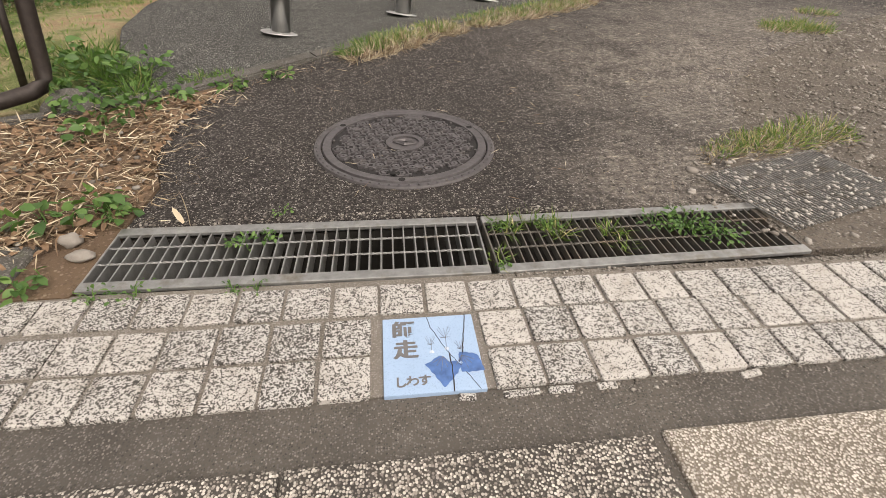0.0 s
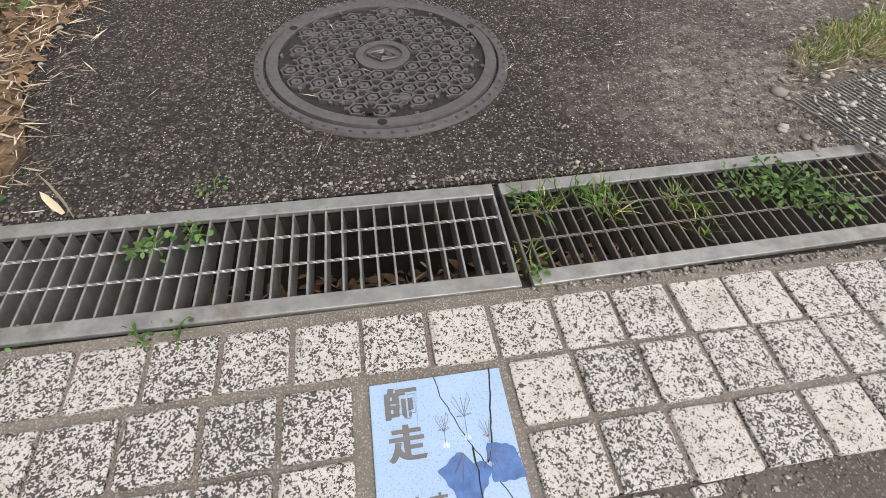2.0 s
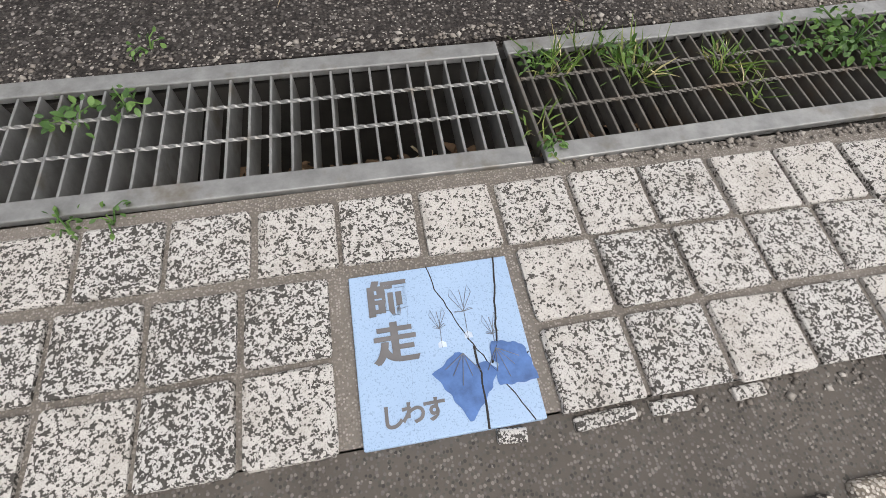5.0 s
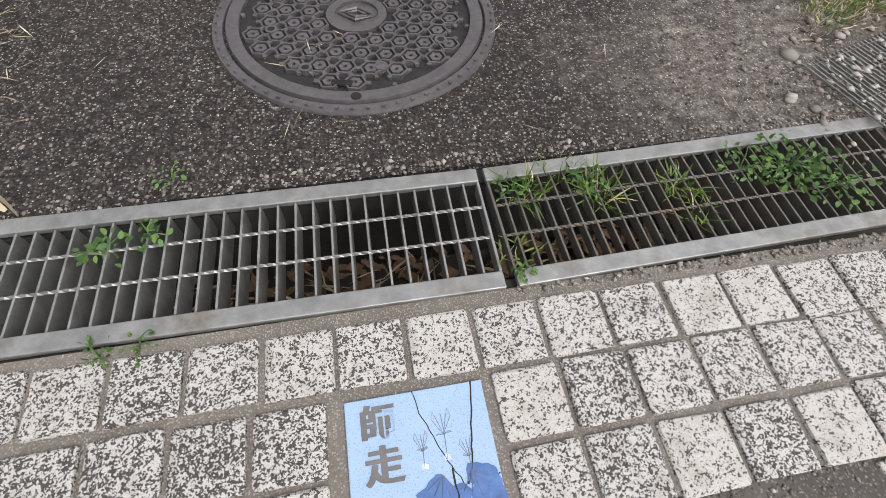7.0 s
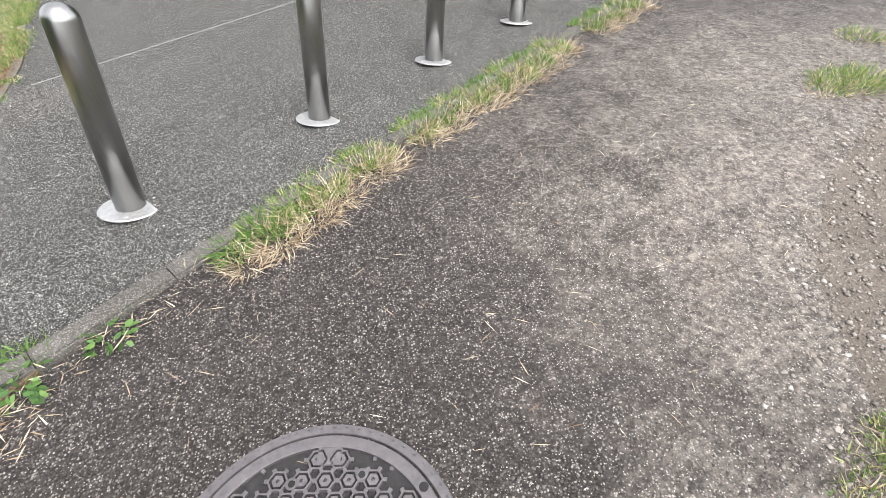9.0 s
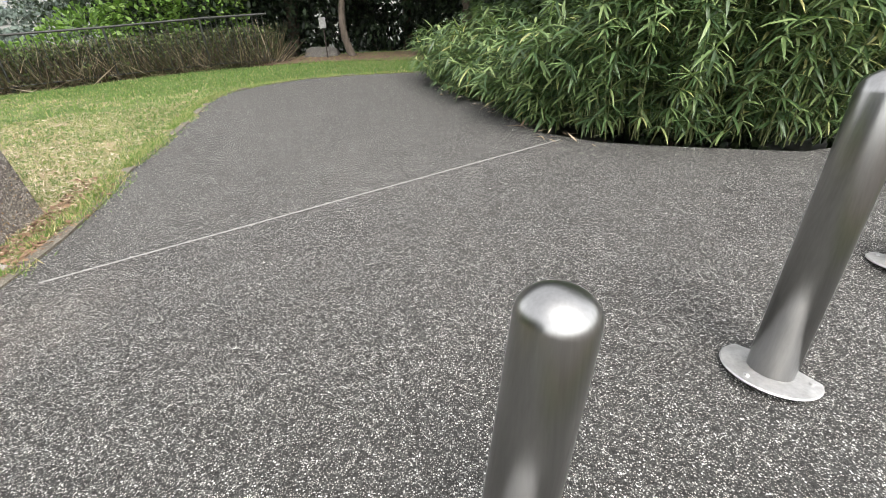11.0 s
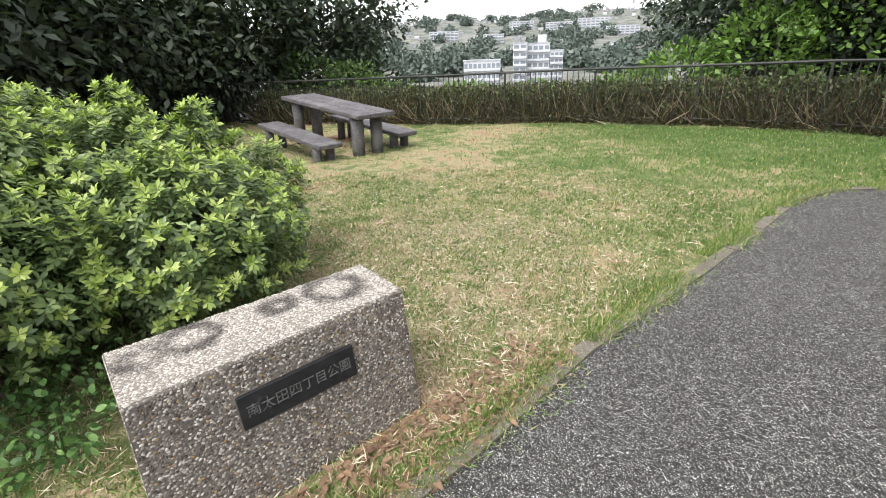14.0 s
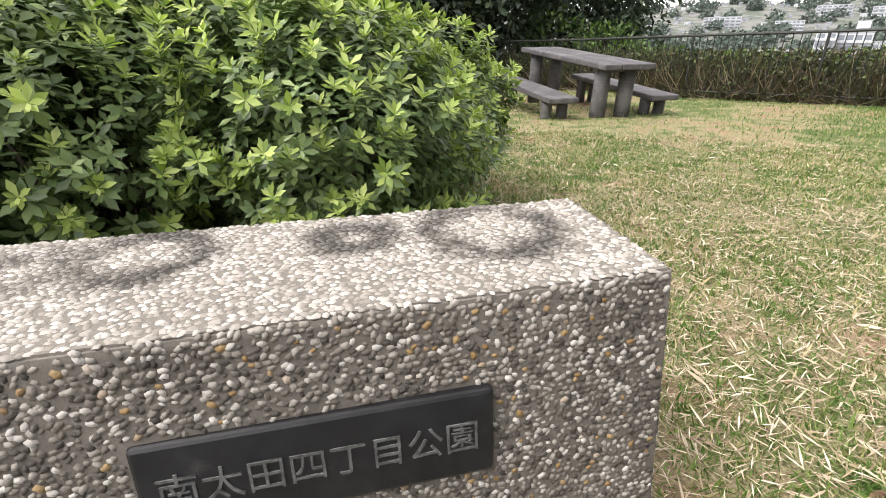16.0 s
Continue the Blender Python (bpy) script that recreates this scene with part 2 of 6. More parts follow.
PATH_ASPHALT = asphalt("worn_asphalt", 90, [(0.018, 0.015, 0.014), (0.06, 0.053, 0.048), (0.135, 0.122, 0.112), (0.33, 0.305, 0.28)], [(0.012, 0.0095, 0.0085), (0.03, 0.0245, 0.022)], [((1.4, 0.9), 0.62, 1.0), ((2.6, 1.9), 1.5, 0.9), ((4.4, 3.6), 2.6, 0.9), ((1.7, 3.3), 1.2, 0.25), ((3.0, 3.4), 1.7, 0.45), ((1.7, 2.1), 1.0, 0.25)], 0.9)
PARK_ASPHALT = asphalt("park_asphalt", 135, [(0.018, 0.018, 0.0165), (0.067, 0.069, 0.063), (0.2, 0.203, 0.19), (0.66, 0.665, 0.63)], [(0.018, 0.0175, 0.0165), (0.036, 0.035, 0.033)], [((-2.0, 5.2), 0.6, 0.25)], 0.76, 0.9, 0.005)
STRIP = stony("dark_strip", 160, [(0.05, 0.047, 0.043), (0.09, 0.085, 0.075), (0.13, 0.12, 0.11), (0.22, 0.2, 0.18)], [(0.07, 0.062, 0.055), (0.11, 0.098, 0.085)], 0.4, bump=0.5, dist=0.002)
SLAB_DARK = stony("washed_slab_dark", 128, [(0.05, 0.045, 0.042), (0.3, 0.27, 0.24), (0.5, 0.47, 0.42), (0.7, 0.66, 0.6)], [(0.05, 0.046, 0.042), (0.09, 0.08, 0.07)], 0.46, bump=0.9, dist=0.004)
SLAB_LIGHT = stony("washed_slab_light", 145, [(0.2, 0.18, 0.15), (0.45, 0.41, 0.36), (0.6, 0.56, 0.5), (0.75, 0.7, 0.64)], [(0.16, 0.135, 0.11), (0.22, 0.19, 0.155)], 0.46, bump=0.9, dist=0.004)
MORTAR = stony("mortar", 220, [(0.16, 0.14, 0.12), (0.22, 0.2, 0.17), (0.27, 0.25, 0.22), (0.36, 0.33, 0.3)], [(0.14, 0.125, 0.11), (0.2, 0.18, 0.16)], 0.4, bump=0.5, dist=0.002)
KERB = stony("kerb_concrete", 150, [(0.06, 0.057, 0.05), (0.11, 0.105, 0.097), (0.16, 0.152, 0.14), (0.25, 0.24, 0.22)], [(0.06, 0.056, 0.048), (0.11, 0.103, 0.092)], 0.42, bump=0.5, dist=0.002, patch=(4.0, 0.58, (0.09, 0.095, 0.06)))
STONE = stony("washed_pebble_concrete", 88, [(0.11, 0.088, 0.068), (0.22, 0.19, 0.155), (0.31, 0.278, 0.235), (0.46, 0.425, 0.375)], [(0.085, 0.073, 0.061), (0.135, 0.118, 0.1)], 0.58, bump=1.0, dist=0.006)
SOIL = stony("soil", 60, [(0.11, 0.075, 0.05), (0.16, 0.11, 0.075), (0.2, 0.14, 0.1), (0.26, 0.2, 0.15)], [(0.1, 0.066, 0.043), (0.16, 0.11, 0.07)], 0.3, bump=0.8, dist=0.01)
GRAVEL_BED = stony("gravel_bed", 70, [(0.09, 0.08, 0.07), (0.14, 0.125, 0.11), (0.19, 0.17, 0.15), (0.3, 0.28, 0.25)], [(0.1, 0.085, 0.07), (0.17, 0.145, 0.12)], 0.36, bump=1.0, dist=0.012)


def lawn_ground():
    m = Mat("lawn_ground", 0.95, spec=0.2)
    a = m.tex(0.55, 5, 0.6)
    b = m.tex(3.5, 6, 0.65)
    f = m.maths("ADD", m.maths("MULTIPLY", a, 0.55), m.maths("MULTIPLY", b, 0.45))
    sep = m.nt.nodes.new("ShaderNodeSeparateXYZ")
    m.link(m.pos, sep.inputs[0])
    lush = m.ramp(m.maths("MULTIPLY", m.maths("SUBTRACT", m.maths("ADD", sep.outputs["Y"], m.maths("MULTIPLY", sep.outputs["X"], 0.35)), 6.8), 0.14), [(0.0, 0.0), (0.7, 0.12)])
    f = m.maths("SUBTRACT", f, lush)
    c = m.ramp(f, [(0.38, (0.075, 0.12, 0.035)), (0.46, (0.16, 0.18, 0.075)), (0.51, (0.3, 0.265, 0.155)), (0.56, (0.32, 0.235, 0.15)), (0.62, (0.26, 0.155, 0.1))])
    c = m.mix(m.ramp(m.tex(110, 5, 0.8), [(0.38, 0.85), (0.54, 0.0)]), c, m.mix(1.0, c, (0.34, 0.33, 0.27), "MULTIPLY"))
    c = m.mix(m.ramp(m.tex(240, 3, 0.7, stretch=(1, 0.35, 1, 0.7)), [(0.56, 0.0), (0.64, 0.7)]), c, m.mix(1.0, c, (1.7, 1.65, 1.5), "MULTIPLY"))
    m.paint(c).bump(m.tex(90, 4, 0.7), 0.8, 0.012)
    return m.m


LAWN = lawn_ground()

MOSSY = stony("mossy_concrete", 150, [(0.1, 0.09, 0.075), (0.16, 0.148, 0.122), (0.22, 0.205, 0.17), (0.3, 0.28, 0.24)], [(0.1, 0.088, 0.066), (0.16, 0.142, 0.112)], 0.4, bump=0.6, dist=0.003, patch=(6.0, 0.56, (0.1, 0.105, 0.05)))


def granite():
    m = Mat("granite_setts", 0.8, spec=0.35)
    info = m.nt.nodes.new("ShaderNodeObjectInfo")
    rnd = info.outputs["Random"]
    n1 = m.tex(78, 4, 0.65)
    n2 = m.tex(420, 2, 0.6)
    crystal, _ = m.cells(250)
    speck, _ = m.cells(520)
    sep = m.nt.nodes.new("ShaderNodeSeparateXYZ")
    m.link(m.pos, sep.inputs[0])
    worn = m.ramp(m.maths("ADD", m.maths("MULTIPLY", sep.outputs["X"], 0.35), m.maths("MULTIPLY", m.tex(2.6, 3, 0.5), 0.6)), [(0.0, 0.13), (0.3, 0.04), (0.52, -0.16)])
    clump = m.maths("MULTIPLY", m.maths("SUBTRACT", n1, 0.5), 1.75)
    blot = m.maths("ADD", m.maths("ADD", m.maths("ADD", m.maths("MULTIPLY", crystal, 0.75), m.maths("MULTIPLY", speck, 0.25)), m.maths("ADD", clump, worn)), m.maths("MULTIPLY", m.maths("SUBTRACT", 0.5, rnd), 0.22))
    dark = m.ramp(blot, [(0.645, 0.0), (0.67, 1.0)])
    base = m.mix(n2, (0.33, 0.32, 0.303), (0.6, 0.585, 0.56))
    base = m.mix(m.maths("MULTIPLY", rnd, 0.35), base, m.mix(1.0, base, (1.0, 0.94, 0.87), "MULTIPLY"))
    base = m.mix(m.ramp(m.tex(14, 4, 0.6), [(0.48, 0.0), (0.72, 0.5)]), base, (0.27, 0.24, 0.2))
    base = m.mix(m.ramp(m.tex(330, 3, 0.7), [(0.54, 0.0), (0.62, 0.45)]), base, (0.16, 0.15, 0.14))
    grey = m.mix(crystal, (0.01, 0.0095, 0.009), (0.05, 0.046, 0.04))
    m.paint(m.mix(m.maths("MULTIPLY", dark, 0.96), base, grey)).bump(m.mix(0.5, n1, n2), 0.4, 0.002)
    return m.m


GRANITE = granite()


def plain(name, colour, rough=0.6, metal=0.0, var=0.35, scale=20.0, bump=0.15, dist=0.002, stain=None, stretch=None, spec=0.5):
    m = Mat(name, rough, metal, spec)
    a = m.tex(scale, 5, 0.65, stretch=stretch)
    dk = tuple(c * (1 - var) for c in colour)
    lt = tuple(min(c * (1 + var), 0.95) for c in colour)
    c = m.mix(m.ramp(a, [(0.3, 0.0), (0.7, 1.0)]), dk, lt)
    if stain:
        c = m.mix(m.ramp(m.tex(stain[0], 5, 0.65), [(stain[1], 0.0), (stain[1] + 0.15, 1.0)]), c, stain[2])
    m.paint(c)
    r = m.ramp(m.tex(scale * 0.4, 4), [(0.3, max(rough - 0.12, 0.05)), (0.7, min(rough + 0.12, 1.0))])
    m.link(r, m.b.inputs["Roughness"])
    m.bump(m.tex(scale * 5, 4, 0.6, stretch=stretch), bump, dist)
    return m.m


GALV = plain("galvanised_steel", (0.3, 0.3, 0.29), 0.5, 0.7, 0.25, 18, 0.2, 0.001, stain=(7.0, 0.55, (0.2, 0.18, 0.15)))
RUSTY = plain("old_steel", (0.15, 0.14, 0.125), 0.6, 0.6, 0.3, 25, 0.3, 0.001, stain=(9.0, 0.5, (0.16, 0.13, 0.1)))
IRON = plain("cast_iron", (0.115, 0.106, 0.108), 0.5, 0.4, 0.25, 30, 0.3, 0.001, stain=(6.0, 0.58, (0.15, 0.135, 0.125)))
# darker copy of the cast iron: shade between the raised studs, as colour
IRON_RECESS_SHADE = plain("cast_iron_recess_shade", (0.022, 0.02, 0.02), 0.85, 0.1, 0.35, 40, 0.4, 0.002)
STEEL = Mat("brushed_stainless", 0.3, 1.0)
STEEL.paint(STEEL.mix(STEEL.tex(140, 3, 0.5, stretch=(1, 1, 0.02)), (0.27, 0.27, 0.262), (0.36, 0.36, 0.35)))
STEEL.bump(STEEL.tex(260, 2, 0.5, stretch=(1, 1, 0.01)), 0.05, 0.0004)
STEEL = STEEL.m
PLATE = plain("stainless_flange", (0.5, 0.5, 0.49), 0.5, 0.8, 0.15, 40, 0.1, 0.0005)
# near-black colour that paints the shade inside openings
HOLE_SHADE = plain("hole", (0.012, 0.011, 0.01), 0.95)
# concrete darkened to near black to carry the shade below the gratings
CHANNEL = plain("channel_concrete_shade", (0.035, 0.032, 0.028), 0.95, 0, 0.4, 8, 0.5, 0.004)
LEAF_DRY = plain("dry_leaf", (0.17, 0.105, 0.06), 0.8, 0, 0.45, 12, 0.2)
STRAW = Mat("straw", 0.85, spec=0.2)
STRAW.paint(STRAW.ramp(STRAW.island(), [(0.0, (0.18, 0.12, 0.078)), (0.4, (0.35, 0.28, 0.185)), (0.8, (0.54, 0.46, 0.335)), (0.97, (0.68, 0.61, 0.47)), (1.0, (0.25, 0.13, 0.07))]))
STRAW = STRAW.m
FENCE = plain("fence_paint", (0.03, 0.032, 0.028), 0.55, 0.2, 0.3, 30)
RAIL_BROWN = plain("brown_rail", (0.035, 0.026, 0.022), 0.5, 0.3, 0.3, 30)
TABLE = plain("imitation_wood_concrete", (0.085, 0.08, 0.083), 0.75, 0, 0.35, 9, 0.4, 0.004, stretch=(1, 1, 6), stain=(3, 0.5, (0.15, 0.145, 0.145)))
BARK = plain("bark", (0.085, 0.068, 0.052), 0.95, 0, 0.45, 14, 0.9, 0.02, stretch=(1, 1, 0.25))
LINE = plain("line_paint", (0.27, 0.265, 0.25), 0.9, 0, 0.3, 60, 0.3, stain=(45, 0.5, (0.13, 0.13, 0.13)))


def foliage(name, stops, amount=0.3, rough=0.5, spec=0.4):
    m = Mat(name, rough, spec=spec)
    c = m.ramp(m.island(), stops)
    m.paint(c)
    m.lucent(m.mix(1.0, c, (1.0, 1.15, 0.6), "MULTIPLY"), amount)
    return m.m


GRASS = foliage("grass", [(0.0, (0.08, 0.15, 0.03)), (0.35, (0.135, 0.23, 0.05)), (0.68, (0.2, 0.28, 0.075)), (0.8, (0.4, 0.35, 0.17)), (1.0, (0.58, 0.5, 0.3))], 0.25)
GRASS_GREEN = foliage("grass_green", [(0.0, (0.06, 0.13, 0.025)), (0.5, (0.1, 0.19, 0.04)), (0.85, (0.16, 0.25, 0.06)), (1.0, (0.4, 0.35, 0.18))], 0.25)
SHRUB = foliage("shrub_leaf", [(0.0, (0.055, 0.09, 0.032)), (0.5, (0.12, 0.18, 0.062)), (1.0, (0.22, 0.29, 0.105))], 0.2, 0.42)
SHRUB_TIP = foliage("shrub_tip", [(0.0, (0.19, 0.27, 0.06)), (0.5, (0.32, 0.41, 0.1)), (1.0, (0.48, 0.55, 0.2))], 0.35, 0.5)
WEED = foliage("weed_leaf", [(0.0, (0.045, 0.1, 0.028)), (0.6, (0.09, 0.18, 0.048)), (1.0, (0.16, 0.27, 0.075))], 0.3)
# next two: shade under the canopy is put into the near-black leaf colours
TREE_DEEP_SHADE = foliage("tree_leaf_deep_shade", [(0.0, (0.01, 0.018, 0.01)), (0.5, (0.022, 0.038, 0.018)), (1.0, (0.05, 0.078, 0.036))], 0.2, 0.5)
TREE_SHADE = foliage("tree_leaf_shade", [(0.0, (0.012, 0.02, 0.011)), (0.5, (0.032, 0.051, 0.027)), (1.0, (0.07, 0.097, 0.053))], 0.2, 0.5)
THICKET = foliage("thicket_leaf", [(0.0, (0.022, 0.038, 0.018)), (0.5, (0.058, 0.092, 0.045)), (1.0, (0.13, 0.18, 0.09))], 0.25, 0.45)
TREE_MID = foliage("tree_leaf", [(0.0, (0.03, 0.055, 0.015)), (0.5, (0.06, 0.11, 0.025)), (1.0, (0.13, 0.21, 0.05))], 0.3)
TREE_LIGHT = foliage("vine_leaf", [(0.0, (0.06, 0.11, 0.025)), (0.5, (0.11, 0.2, 0.04)), (1.0, (0.19, 0.3, 0.07))], 0.35)
BAMBOO = foliage("bamboo_leaf", [(0.0, (0.028, 0.058, 0.021)), (0.4, (0.07, 0.122, 0.046)), (0.75, (0.15, 0.22, 0.083)), (0.96, (0.24, 0.31, 0.125)), (1.0, (0.45, 0.42, 0.18))], 0.25, 0.4)
REED = foliage("reed", [(0.0, (0.03, 0.023, 0.016)), (0.35, (0.1, 0.07, 0.048)), (0.6, (0.07, 0.085, 0.035)), (0.8, (0.22, 0.17, 0.115)), (1.0, (0.45, 0.38, 0.28))], 0.2, 0.7)
HEDGE = foliage("hedge_leaf", [(0.0, (0.02, 0.03, 0.012)), (0.4, (0.045, 0.065, 0.022)), (0.6, (0.1, 0.075, 0.045)), (0.8, (0.07, 0.11, 0.03)), (1.0, (0.16, 0.2, 0.07))], 0.2, 0.6)
# ---- plan ----
GRATE_Y0, GRATE_Y1 = 0.205, 0.60
KERB_LINE = [(-3.2, 1.35), (-1.95, 1.85), (-1.4, 2.15), (-1.02, 2.43), (-0.5, 2.8), (0.15, 3.29), (0.72, 3.68), (1.7, 4.5), (2.9, 5.45), (4.0, 6.3), (7.0, 8.6), (13.0, 13.2)]
PARK_RISE = 0.13  # the path climbs to the park
LAWN_EDGE = [(-2.32, 5.3), (-2.42, 5.8), (-2.5, 6.15), (-2.68, 6.7), (-3.02, 7.55), (-3.36, 8.75), (-3.72, 9.9), (-4.05, 10.9), (-4.08, 11.5), (-3.8, 12.15), (-3.2, 12.75), (-2.3, 13.05), (-0.95, 13.15)]
BAMBOO_EDGE = [(-0.75, 12.3), (-0.35, 11.1), (0.25, 10.0), (0.5, 9.2), (0.8, 8.5), (1.3, 8.1), (2.0, 7.9), (2.9, 7.7), (4.5, 8.3), (7.0, 10.0), (12.5, 14.2)]
FENCE_LINE = [(-17.5, 4.6), (-16.2, 6.6), (-14.6, 8.6), (-12.6, 10.3), (-11.3, 11.9), (-9.9, 13.3), (-8.3, 14.5), (-6.4, 15.2), (-4.9, 15.5)]


def lawn_z(x, y):
    d = np.clip(-x - 4.2, 0, 20)
    return 0.0 - 0.028 * d + 0.012 * np.sin(1.3 * x + 0.7 * y) * np.clip(d, 0, 1)


def offset(line, d):
    out = []
    for i, (x, y) in enumerate(line):
        a, b = line[max(i - 1, 0)], line[min(i + 1, len(line) - 1)]
        tx, ty = b[0] - a[0], b[1] - a[1]
        l = math.hypot(tx, ty)
        out.append((x - ty / l * d, y + tx / l * d))
    return out


def structure(name, bm, material, label, category, smooth=False):
    return tagged(part(name, bm, material, None, "", smooth), label, category, kind="structure")


# ---- terrain: the hill, the valley and the far slope ----
def terrain_z(x, y):
    r = np.hypot(x + 3, y - 6)
    t = np.clip((r - 22) / 110, 0, 1)
    z = -0.5 - 20 * t * t * (3 - 2 * t)
    u = np.clip((r - 330) / 1150, 0, 1)
    z = z + 86 * u * u * (3 - 2 * u) * (0.9 + 0.16 * np.sin(0.006 * x + 1.0) + 0.08 * np.sin(0.017 * y))
    return z


def terrain():
    rad = np.concatenate([np.linspace(0, 22, 12), np.geomspace(26, 4500, 46)])
    seg = 120
    ang = np.linspace(0, 2 * np.pi, seg, endpoint=False)
    x, y = -3 + rad[:, None] * np.cos(ang), 6 + rad[:, None] * np.sin(ang)
    z = terrain_z(x, y)
    v = np.stack([x, y, z], -1).reshape(-1, 3)
    i, j = np.meshgrid(np.arange(len(rad) - 1), np.arange(seg), indexing="ij")
    a = i * seg + j
    b = i * seg + (j + 1) % seg
    faces = np.stack([a, a + seg, b + seg, b], -1).reshape(-1, 4)
    m = Mat("hill_ground", 0.95, spec=0.1)
    m.paint(m.mix(m.ramp(m.tex(0.05, 6, 0.6), [(0.4, 0.0), (0.6, 1.0)]), (0.1, 0.115, 0.09), (0.19, 0.19, 0.175)))
    ob = new("ground", finish(mesh_np("ground", v, faces), m.m, True))
    tagged(ob, "wooded hill ground falling to a built-up valley", "ground", kind="structure")


terrain()

# street side: washed aggregate slabs, dark strip, setts in mortar
SLAB_Z = 0.004
for name, x0, x1, y0, y1, mt in (("pavement_slab", -0.25, 0.715, -2.2, -0.485, SLAB_DARK), ("pavement_slab", -2.2, -0.256, -2.2, -0.485, SLAB_DARK), ("pavement_slab", 0.745, 2.6, -2.2, -0.475, SLAB_LIGHT), ("pavement_slab", 2.62, 5.0, -2.2, -0.475, SLAB_LIGHT), ("pavement_slab", -5.0, -2.21, -2.2, -0.485, SLAB_DARK)):
    bm = bmesh.new()
    box(bm, (x0, y0, -0.3), (x1, y1, SLAB_Z), 0.012)
    structure(name, bm, mt, "washed pebble concrete paving slab beside the road strip", "paving slab")
structure("road", prism([(-40, -30), (40, -30), (40, -2.21), (-40, -2.21)], -0.4, -0.03), PATH_ASPHALT, "grey asphalt road beside the paving", "road")
structure("gutter_strip", prism([(-6, -2.205), (6, -2.205), (6, -0.305), (-6, -0.29)], -0.4, -0.012), STRIP, "dark stained asphalt strip along the setts", "pavement")
structure("sett_bed", prism([(-1.45, -0.292), (6, -0.302), (6, 0.19), (-1.45, 0.215)], -0.35, -0.006), MORTAR, "grey mortar bed under the granite setts", "pavement")

# path and its verges
east = offset(KERB_LINE, -0.06)
path_poly = [(-1.04, 0.61), (-1.02, 0.95), (-1.16, 1.3), (-1.2, 1.7), (-1.1, 2.25)] + east[4:] + [(13.5, 11.5), (8.0, 5.5), (4.6, 3.6), (3.9, 3.1), (3.2, 2.7), (2.6, 2.1), (2.3, 1.5), (1.9, 1.0), (1.72, 0.61)]
structure("path", prism(path_poly, -0.4, 0.0), PATH_ASPHALT, "worn dark asphalt footpath with exposed stones", "path")
structure("gravel_ground", prism([(1.725, 0.25), (6.5, 0.2), (16, 8), (13.3, 11.9), (7.6, 5.8), (4.3, 3.9), (3.6, 3.4), (2.9, 2.9), (2.3, 2.3), (2.0, 1.6), (1.75, 1.1), (1.725, 0.6)], -0.39, -0.003), GRAVEL_BED, "pale crushed gravel at the path's edge", "gravel")
structure("sett_verge", prism([(-6, -0.29), (-1.455, -0.292), (-1.455, 0.6), (-1.045, 0.605), (-1.025, 0.95), (-1.165, 1.3), (-1.205, 1.7), (-1.105, 2.24)] + [east[3], east[2], east[1], east[0], (-6, 0.9)], -0.4, 0.008), SOIL, "bare brown soil bed littered with dry leaves", "soil")
structure("soil_base", prism([(-7.0, 0.6), (-1.6, 1.4), (-1.6, 2.5), (-7.0, 2.9)], -0.4, -0.03), SOIL, "bare brown soil under the weeds", "soil")
structure("west_ground", prism([(-12, -2.2), (-6.005, -2.2), (-6.005, 0.9), (-3.2, 1.5), (-4.2, 2.2), (-12, 2.2)], -0.4, 0.0), SOIL, "bare brown soil under the trees", "soil")

# kerb along the park
west = offset(KERB_LINE, 0.06)
for (a0, a1), (b0, b1) in zip(zip(east, east[1:]), zip(west, west[1:])):
    n = max(1, round(math.dist(a0, a1) / 0.62))
    for k in range(n):
        u0, u1 = k / n, (k + 1) / n - 0.008
        q = [tuple(Vector(p).lerp(Vector(r), u)) for p, r, u in ((a0, a1, u0), (a0, a1, u1), (b0, b1, u1), (b0, b1, u0))]
        bm = prism(q, -0.3, 0.03 + 0.004 * math.sin(7 * k + 3 * a0[0]))
        bmesh.ops.bevel(bm, geom=[e for e in bm.edges if min(v.co.z for v in e.verts) > 0], offset=0.012, segments=2, affect="EDGES")
        structure("kerb", bm, KERB, "weathered grey concrete kerb block", "kerb")

# park surface
park_poly = [west[1], west[2]] + west[3:] + [BAMBOO_EDGE[-1]] + BAMBOO_EDGE[::-1][1:] + LAWN_EDGE[::-1] + [(-2.35, 4.6), (-2.2, 3.6), (-1.95, 2.9)]
structure("park_pavement", prism(park_poly, -0.4, 0.0), PARK_ASPHALT, "dark grey asphalt with fine pale aggregate", "pavement")
line_a, line_b = Vector((-2.2, 5.59)), Vector((0.95, 8.22))
d = (line_b - line_a).normalized()
s = Vector((-d.y, d.x)) * 0.006
structure("painted_line", prism([tuple(line_a - s), tuple(line_b - s), tuple(line_b + s), tuple(line_a + s)], -0.02, 0.004), LINE, "thin worn pale line across the asphalt", "line marking")

# lawn sheet
lawn_poly = [(-2.35, 4.55)] + LAWN_EDGE + [(-0.6, 13.2), (1.5, 13.6), (3, 18), (-4.5, 17.5), (-6.5, 16.2)] + [(x - 1.0, y + 0.8) for x, y in FENCE_LINE[::-1][2:]] + [(-19, 3.5), (-9, 1.0), (-4.5, 2.2), (-3.3, 1.55), (-2.05, 2.0), (-1.98, 2.88), (-2.23, 3.6)]


